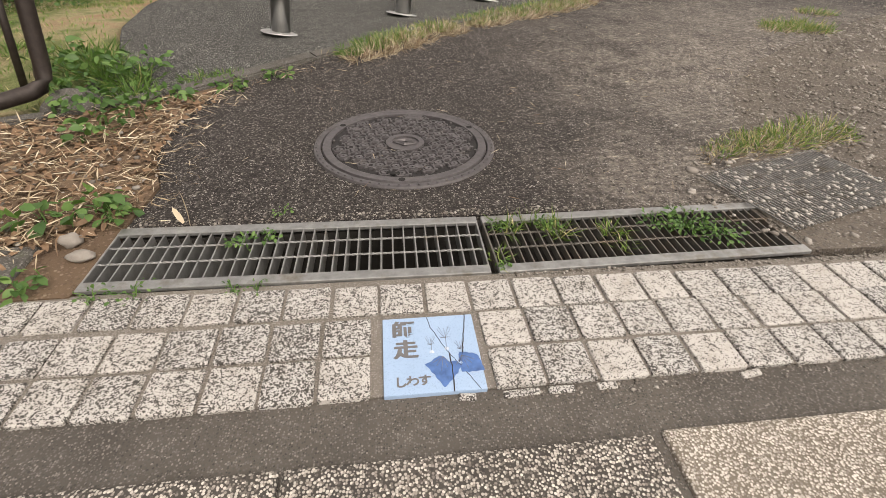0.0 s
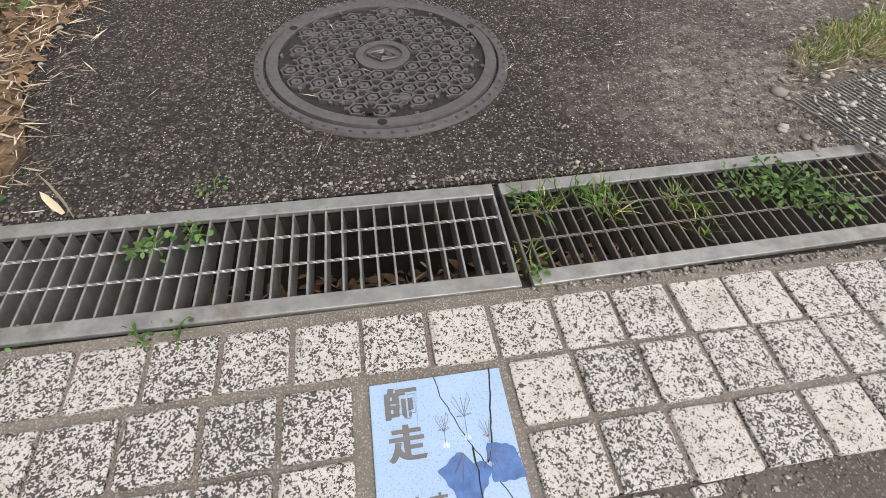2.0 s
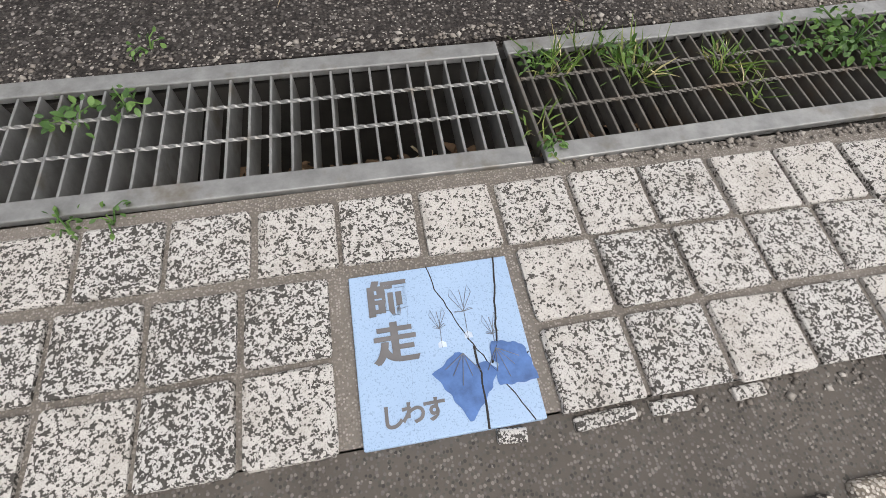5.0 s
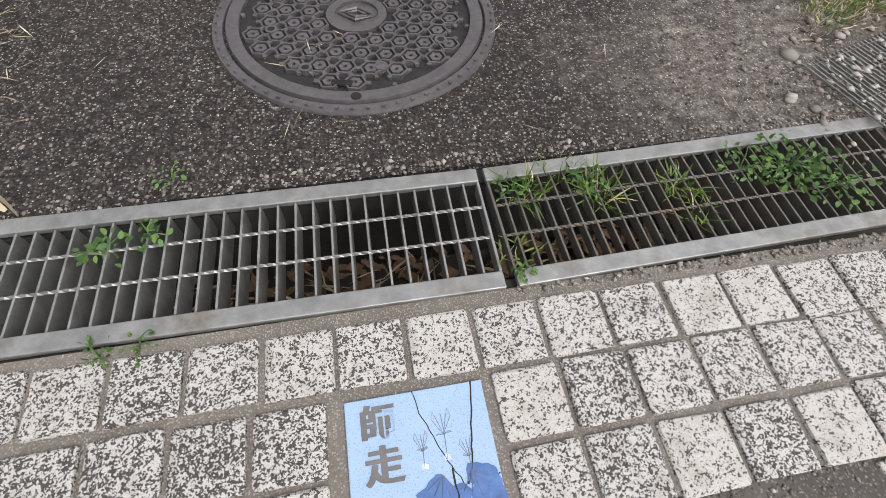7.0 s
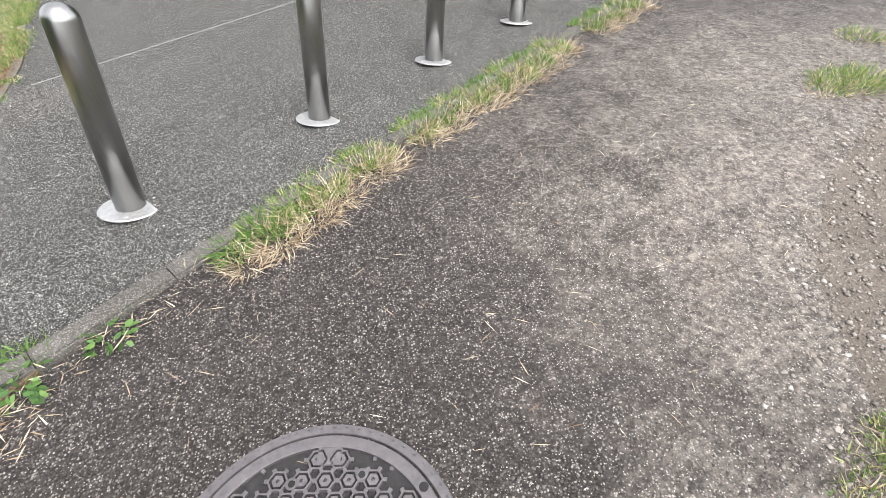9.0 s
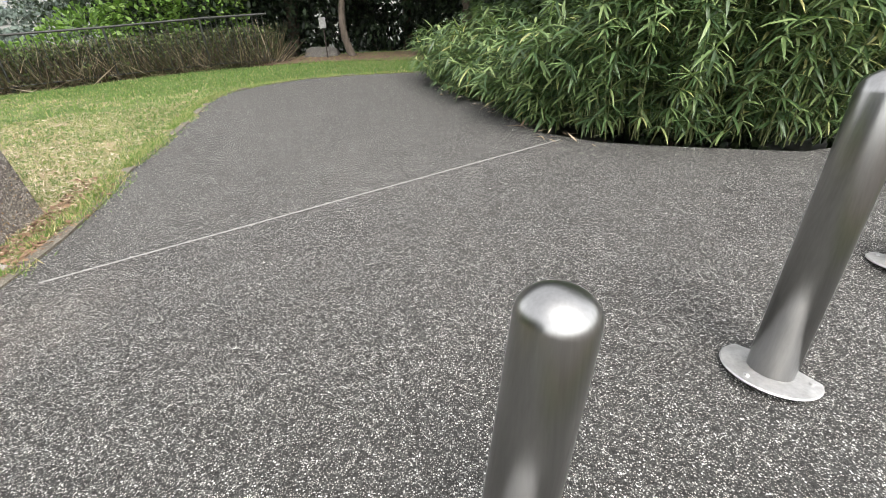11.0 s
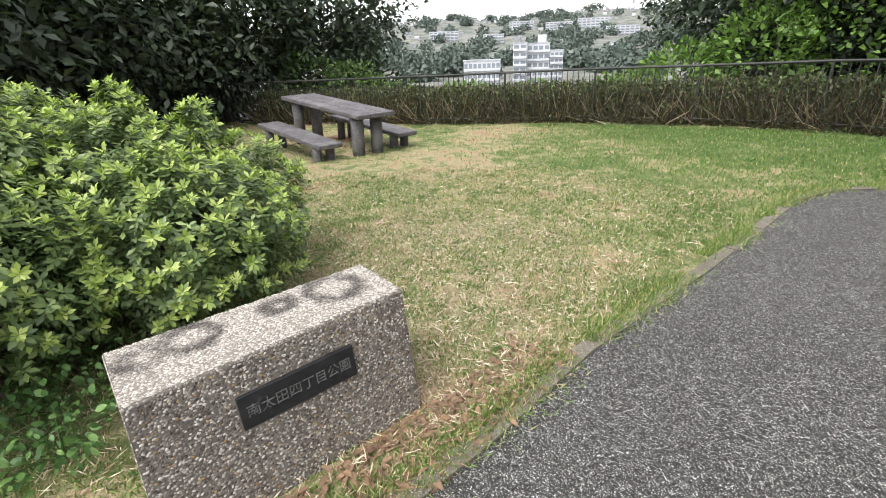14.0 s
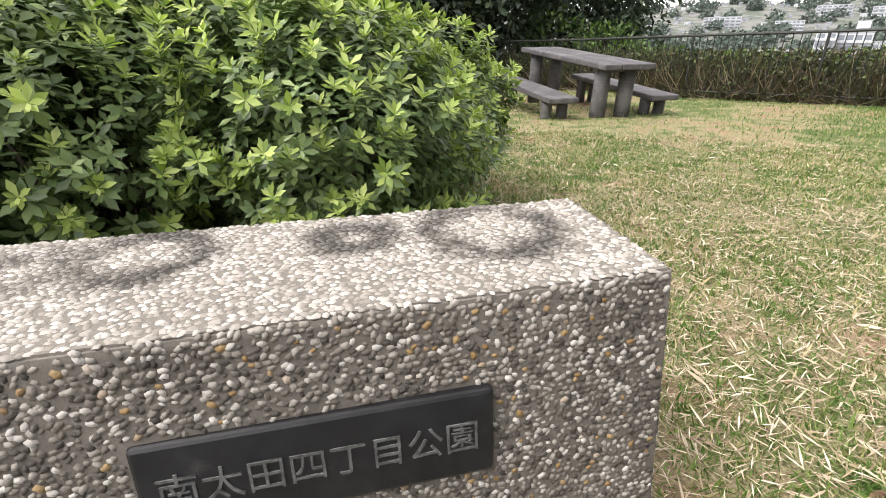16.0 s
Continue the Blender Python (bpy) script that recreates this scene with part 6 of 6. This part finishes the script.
pebbles("gravel", with_z(scatter([(1.6, 0.9), (1.95, 1.0), (1.98, 1.14), (1.78, 1.12)], 26), 0.006), 0.052, PEBBLE, "grey stones heaped beside the mesh grate")
pebbles("gravel", with_z(scatter([(1.5, 0.84), (1.6, 0.62), (1.74, 0.36), (1.66, 0.35), (1.5, 0.62)], 60), 0.006), 0.034, PEBBLE, "stones along the mesh grate's edge")

# broken edge pieces along the setts
bm0 = bmesh.new()
box(bm0, (-0.05, -0.012, -0.02), (0.05, 0.012, 0.004), 0.005, 2)
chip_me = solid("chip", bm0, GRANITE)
for x, w in ((0.40, 1.1), (0.52, 0.8), (0.24, 0.5), (0.66, 0.6), (1.12, 0.7)):
    o = tagged(new("stone_chip", chip_me), "broken granite edging piece beside the setts", "stone chip", "broken edging pieces")
    o.matrix_world = pose(x, -0.318, -0.008, 0, 0, rng.normal() * 4) @ Matrix.Diagonal((w, 1, 1, 1))
# ---- gratings over the drain ----
def grate(name, at, turn, length, width, pitch, bar_h, label, steel):
    ob = thing(name, (*at, 0.0), label, "drain grate", turn=turn)
    fw = 0.048
    for y0, y1 in ((0.0, fw), (width - fw, width)):
        bm = bmesh.new()
        box(bm, (0, y0, -0.012), (length, y1, 0.006), 0.003)
        part("flange", bm, GALV, ob)
    for x0, x1 in ((0.0, 0.008), (length - 0.008, length)):
        bm = bmesh.new()
        box(bm, (x0, fw + 0.001, -0.05), (x1, width - fw - 0.001, 0.004), 0.002)
        part("end_bar", bm, steel, ob)
    bm = bmesh.new()
    box(bm, (-0.003, fw + 0.001, -bar_h), (0.003, width - fw - 0.001, 0.002), 0.001, 1)
    bar_me = solid("bar", bm, steel)
    n = int((length - 0.03) / pitch)
    for k in range(1, n + 1):
        b = part("bar", bar_me, None, ob)
        b.location = (length * k / (n + 1), 0, 0)
    for u in (0.36, 0.7):
        y = fw + (width - 2 * fw) * u
        bm = bmesh.new()
        seg = n * 4
        rows = []
        for i in range(seg + 1):
            a = i * math.pi / 4
            c, s_ = 0.0042 * math.cos(a), 0.0042 * math.sin(a)
            x = 0.009 + (length - 0.018) * i / seg
            rows.append([bm.verts.new((x, y + c - s_ * 0.5, 0.001 + s_ + c * 0.5)), bm.verts.new((x, y - s_ - c * 0.5, 0.001 + c - s_ * 0.5)), bm.verts.new((x, y - c + s_ * 0.5, 0.001 - s_ - c * 0.5)), bm.verts.new((x, y + s_ + c * 0.5, 0.001 - c + s_ * 0.5))])
        for r0, r1 in zip(rows, rows[1:]):
            for q in range(4):
                bm.faces.new((r0[q], r0[(q + 1) % 4], r1[(q + 1) % 4], r1[q]))
        part("cross_rod", bm, steel, ob, "twisted cross rod")
    return ob


grate("drain_grate", (-1.06, 0.225), -0.7, 1.475, 0.385, 0.0455, 0.075, "long galvanised drain grate with a deep gap below", GALV)
grate("drain_grate", (0.446, 0.205), 1.1, 1.32, 0.385, 0.037, 0.032, "galvanised drain grate with weeds growing through", RUSTY)

# ---- manhole cover ----
def manhole():
    cx, cy, R = 0.147, 1.357, 0.503
    ob = thing("manhole_cover", (cx, cy, 0.0035), "round cast iron manhole cover with raised ring-and-hexagon pattern", "manhole cover", turn=-12)
    part("rim", lathe(bmesh.new(), [(R - 0.04, -0.03), (R - 0.04, 0.003), (R - 0.037, 0.006), (R - 0.004, 0.006), (R, 0.0), (R, -0.05), (R - 0.04, -0.05)], 96), IRON, ob, "studded outer ring")
    ob.scale = (1, 1, 1.6)
    # plate coloured near black to give the recess its shade
    part("plate", lathe(bmesh.new(), [(0.0, -0.03), (R - 0.044, -0.03), (R - 0.044, 0.0), (0.0, 0.0)], 72), IRON_RECESS_SHADE, ob, "recessed plate, shade between the studs painted near black")
    part("inner_ring", lathe(bmesh.new(), [(R - 0.093, 0.0), (R - 0.093, 0.0088), (R - 0.09, 0.0095), (R - 0.05, 0.0095), (R - 0.046, 0.0)], 72), IRON, ob)
    part("hub", lathe(bmesh.new(), [(0.078, 0.0), (0.078, 0.0095), (0.108, 0.0095), (0.108, 0.0)], 40), IRON, ob)
    part("hub_plate", lathe(bmesh.new(), [(0.0, 0.003), (0.078, 0.003)], 40), IRON, ob)
    bm = bmesh.new()
    for s_ in (0.066, 0.034):
        q = [(s_ * 1.0, 0), (0, s_ * 0.55), (-s_ * 1.0, 0), (0, -s_ * 0.55)]
        tube(bm, [(x, y, 0.007) for x, y in q + q[:2]], [0.0045] * 6, 4)
    part("emblem", bm, IRON, ob, "diamond emblem")
    # studs of the pattern: hexagon rings round a central dot, on a triangular grid
    bm = bmesh.new()
    for rr in ((0.0405, 0.0315),):
        o, i = rr
        lo = [bm.verts.new((o * math.cos(a), o * math.sin(a), 0.0)) for a in np.arange(6) * math.pi / 3]
        to = [bm.verts.new((o * 0.95 * math.cos(a), o * 0.95 * math.sin(a), 0.0095)) for a in np.arange(6) * math.pi / 3]
        ti = [bm.verts.new((i * math.cos(a), i * math.sin(a), 0.0095)) for a in np.arange(6) * math.pi / 3]
        li = [bm.verts.new((i * math.cos(a), i * math.sin(a), 0.0)) for a in np.arange(6) * math.pi / 3]
        for a, b in ((lo, to), (to, ti), (ti, li)):
            for k in range(6):
                bm.faces.new((a[k], a[(k + 1) % 6], b[(k + 1) % 6], b[k]))
    lathe(bm, [(0.0245, 0.0), (0.022, 0.009), (0.0075, 0.009), (0.006, 0.002), (0.0, 0.002)], 6)
    stud = solid("stud", bm, IRON)
    bm = bmesh.new()
    box(bm, (-0.0075, -0.007, 0.0), (0.0075, 0.007, 0.0085), 0.001, 1)
    link = solid("link", bm, IRON)
    p = 0.084
    for i in range(-9, 10):
        for j in range(-9, 10):
            x, y = p * (i + j * 0.5), p * j * 0.866
            r = math.hypot(x, y)
            if 0.145 < r < R - 0.128:
                st = part("stud", stud, None, ob)
                st.location = (x, y, 0)
            if 0.1 < r < R - 0.1:
                for a in (0, 60, 120):
                    lx, ly = x + p / 2 * math.cos(radians(a)), y + p / 2 * math.sin(radians(a))
                    if 0.12 < math.hypot(lx, ly) < R - 0.102:
                        lk = part("link", link, None, ob)
                        lk.matrix_local = pose(lx, ly, 0, 0, 0, a + 90)
    bm = bmesh.new()
    box(bm, (-0.006, -0.004, 0.0), (0.006, 0.004, 0.004), 0.001, 1)
    dot = solid("rim_stud", bm, IRON)
    for k in range(64):
        a = 2 * math.pi * k / 64
        d = part("rim_stud", dot, None, ob)
        d.matrix_local = pose((R - 0.016) * math.cos(a), (R - 0.016) * math.sin(a), 0.0075, 0, 0, math.degrees(a) + 90)
    # vents and key openings are solid; near-black caps paint their inner shade
    for k in range(8):
        a, r = radians(22.5 + 45 * k), R - 0.2 + 0.03 * (k % 2)
        vent = part("vent_ring", lathe(bmesh.new(), [(0.013, 0.001), (0.013, 0.0105), (0.022, 0.0105), (0.0225, 0.0)], 14), IRON, ob)
        vent.location = (r * math.cos(a), r * math.sin(a), 0)
        core = part("vent_hole", lathe(bmesh.new(), [(0.0, 0.0098), (0.0128, 0.0098), (0.0128, 0.004)], 12), HOLE_SHADE if k % 3 else IRON, ob)
        core.location = vent.location
    bm = bmesh.new()
    box(bm, (-0.045, R - 0.16, 0.0), (0.045, R - 0.094, 0.0095), 0.002, 1)
    part("name_plate", bm, IRON, ob, "blank raised plate")
    bm = bmesh.new()
    box(bm, (-0.035, 0.12 - R, 0.004), (0.035, 0.145 - R, 0.0102), 0.002, 1)
    part("key_slot", bm, HOLE_SHADE, ob, "slot for the lifting key, its shade a near-black block")
    for a, r in ((-90, R - 0.068), (30, R - 0.068), (150, R - 0.068)):
        h = part("key_hole", lathe(bmesh.new(), [(0.0, 0.0105), (0.017, 0.0105), (0.017, 0.006)], 16), HOLE_SHADE, ob, "lifting hole, its shade a near-black disc")
        h.location = (r * math.cos(radians(a + 7)), r * math.sin(radians(a + 7)), 0)


manhole()

# ---- blue picture tile ----
def picture_tile():
    T = 0.303
    ob = thing("picture_tile", (0, 0, 0), "cracked pale blue ceramic tile with dark lettering and blue leaves", "tile")
    m = Mat("pale_blue_glaze", 0.5)
    spot = m.ramp(m.tex(330, 3, 0.6), [(0.56, 0.0), (0.64, 0.6)])
    base = m.mix(m.tex(8, 5), (0.27, 0.39, 0.56), (0.34, 0.465, 0.635))
    m.paint(m.mix(spot, base, (0.16, 0.24, 0.36))).bump(m.tex(200, 3), 0.12, 0.001)
    bm = bmesh.new()
    box(bm, (0.002, -T, -0.03), (T - 0.002, -0.002, 0.004), 0.002)
    slab = part("slab", bm, m.m, ob, "pale blue glazed ceramic slab")
    ink = plain("grey_ink", (0.13, 0.125, 0.125), 0.7, var=0.2)
    blue = plain("leaf_blue", (0.06, 0.135, 0.33), 0.55, var=0.3, scale=40)
    vein = plain("vein_grey", (0.14, 0.15, 0.17), 0.6)
    white = plain("white_glaze", (0.5, 0.57, 0.66), 0.6)
    for body, x, y, size in (("\u5e2b", 0.068, -0.058, 0.074), ("\u8d70", 0.073, -0.142, 0.076), ("\u3057", 0.052, -0.262, 0.04), ("\u308f", 0.087, -0.261, 0.04), ("\u3059", 0.122, -0.26, 0.04)):
        cu = bpy.data.curves.new("lettering", "FONT")
        cu.body, cu.size, cu.align_x, cu.align_y, cu.extrude, cu.offset = body, size, "CENTER", "CENTER", 0.0004, 0.0016 if size > 0.05 else 0.0012
        cu.materials.append(ink)
        for dx, dz in ((-0.0022, 0.0), (0.0022, 0.0002), (0.0, 0.0004)) if size > 0.05 else ((0.0, 0.0),):
            t = new("lettering", cu)
            t.parent = slab
            t.location = (x + dx, y, 0.0046 + dz)
    def flat(name, pts, z, mt):
        bm = bmesh.new()
        bm.faces.new([bm.verts.new((x, y, z)) for x, y in pts])
        r = bmesh.ops.extrude_face_region(bm, geom=bm.faces[:])
        for v in r["geom"]:
            if isinstance(v, bmesh.types.BMVert):
                v.co.z += 0.0004
        return part(name, bm, mt, slab)
    def lobed(cx, cy, s_, lobes, notch):
        """A vine leaf's outline: pointed lobes at given bearings and a notch at the stem."""
        pts = []
        for k in range(72):
            a = 360 * k / 72
            r = 0.66 + 0.03 * math.cos(math.radians(a * 11))
            for at, long, wide in lobes:
                r += long * math.exp(-abs((a - at + 180) % 360 - 180) / wide)
            r -= 0.3 * math.exp(-(((a - notch + 180) % 360 - 180) / 22) ** 2)
            pts.append((cx + s_ * r * math.cos(math.radians(a)), cy + s_ * r * math.sin(math.radians(a))))
        return pts
    flat("leaf_picture", lobed(0.188, -0.218, 0.052, ((165, 0.5, 24), (262, 0.7, 24), (10, 0.3, 30), (110, 0.25, 26)), 62), 0.0044, blue)
    flat("leaf_picture", lobed(0.262, -0.203, 0.044, ((120, 0.4, 26), (320, 0.55, 26), (45, 0.2, 30), (235, 0.3, 30)), 185), 0.005, blue)
    def stroke(name, pts, w, mt, z=0.0052):
        bm = bmesh.new()
        tube(bm, [(x, y, z) for x, y in pts], [w] * len(pts), 4)
        return part(name, bm, mt, slab)
    for cx, cy, a0 in ((0.185, -0.175, -1.75), (0.243, -0.175, -1.3)):
        for da in (-0.8, -0.4, 0.0, 0.4, 0.8):
            l = 0.055 if da == 0 else 0.042
            stroke("vein", [(cx, cy), (cx + l * math.cos(a0 + da), cy + l * math.sin(a0 + da))], 0.0007, vein, 0.0058)
    for x, y, s_ in ((0.152, -0.115, 0.8), (0.2, -0.09, 1.15), (0.243, -0.14, 0.8)):
        stroke("stem", [(x, y - 0.055 * s_), (x + 0.002, y), (x, y + 0.028 * s_)], 0.0006, vein, 0.0045)
        for dx, dy in ((-0.014, 0.02), (0.014, 0.022), (-0.011, -0.008), (0.012, -0.006)):
            stroke("petal", [(x, y - 0.01), (x + dx * 0.6 * s_, y + dy * 0.9 * s_), (x + dx * s_, y + dy * 1.4 * s_ + 0.005), (x + dx * 1.3 * s_, y + dy * s_), (x, y - 0.01)], 0.0005, vein, 0.0045)
        flat("petal_white", [(x - 0.006, y - 0.045 * s_ - 0.008), (x + 0.008, y - 0.045 * s_ - 0.008), (x + 0.008, y - 0.045 * s_), (x, y - 0.04 * s_), (x - 0.006, y - 0.045 * s_)], 0.0044, white)
    crack = plain("crack", (0.03, 0.027, 0.025), 0.95)
    for pts, w in (([(0.147, -0.001), (0.158, -0.05), (0.178, -0.1), (0.2, -0.15), (0.226, -0.196), (0.25, -0.24), (0.282, -0.302)], 0.0013), ([(0.277, -0.001), (0.268, -0.06), (0.256, -0.12), (0.246, -0.17), (0.232, -0.2)], 0.002), ([(0.207, -0.165), (0.21, -0.23), (0.204, -0.303)], 0.0024), ([(0.301, -0.19), (0.27, -0.205), (0.24, -0.225)], 0.0014), ([(0.108, -0.001), (0.1, -0.1), (0.092, -0.2), (0.083, -0.303)], 0.00025)):
        fine = []
        for a, b in zip(pts, pts[1:]):
            for k in range(4):
                u = k / 4
                fine.append((a[0] + (b[0] - a[0]) * u + rng.normal() * 0.0011, a[1] + (b[1] - a[1]) * u))
        fine.append(pts[-1])
        stroke("crack", fine, w, crack, 0.0038)


picture_tile()

# ---- granite setts ----
def setts():
    bed = bpy.data.objects["sett_bed"]
    shapes = []
    for k in range(5):
        bm = bmesh.new()
        vs = box(bm, (-0.0735, -0.0735, -0.03), (0.0735, 0.0735, 0.006), 0.007, 2)
        for v in bm.verts:
            v.co += Vector(rng.normal(size=3) * (0.0016, 0.0016, 0.0006))
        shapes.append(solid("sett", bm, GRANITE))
    def put(x, y, tilt=0.0, squeeze=1.0):
        ob = part("sett", shapes[rng.integers(5)], None, bed)
        ob.matrix_local = pose(x + rng.normal() * 0.0012, y + rng.normal() * 0.0012, rng.normal() * 0.0012, rng.normal() * 0.5, rng.normal() * 0.5, tilt + rng.normal() * 0.5) @ Matrix.Diagonal((squeeze, 1, 1, 1))
    p = 0.1605
    for i in range(-9, 30):
        x = 0.07 + p * i
        put(x, 0.1 - 0.011 * x)
    for r, y in ((0, -0.067), (1, -0.2285)):
        for i in range(10):
            put(-0.11 - p * i, y - 0.002 * i * 0)
        for i in range(28):
            put(0.403 + p * i, y + 0.002)


setts()


# ---- relief: the path climbs from the drain to the park ----
def rise(y):
    u = np.clip((y - 1.9) / 1.5, 0, 1)
    return PARK_RISE * u * u * (3 - 2 * u)


for ob in list(bpy.data.objects):
    if ob.parent is not None or ob.name == "ground" or ob.type not in ("MESH", "EMPTY"):
        continue
    if ob.type == "EMPTY":
        ob.location.z += float(rise(ob.location.y))
        continue
    me = ob.data
    co = np.empty(len(me.vertices) * 3, np.float32)
    me.vertices.foreach_get("co", co)
    if co.reshape(-1, 3)[:, 1].max() < 1.9:
        continue
    if ob.name.split(".")[0] in ("path", "gravel_ground", "sett_verge", "west_ground", "park_pavement", "lawn_ground", "soil_base"):
        bm = bmesh.new()
        bm.from_mesh(me)
        for y in np.arange(1.9, 3.5, 0.125):
            bmesh.ops.bisect_plane(bm, geom=bm.verts[:] + bm.edges[:] + bm.faces[:], plane_co=(0, float(y), 0), plane_no=(0, 1, 0), dist=1e-4)
        bm.to_mesh(me)
        bm.free()
        co = np.empty(len(me.vertices) * 3, np.float32)
        me.vertices.foreach_get("co", co)
    co = co.reshape(-1, 3)
    co[:, 2] += rise(co[:, 1])
    me.vertices.foreach_set("co", co.ravel())
    me.update()
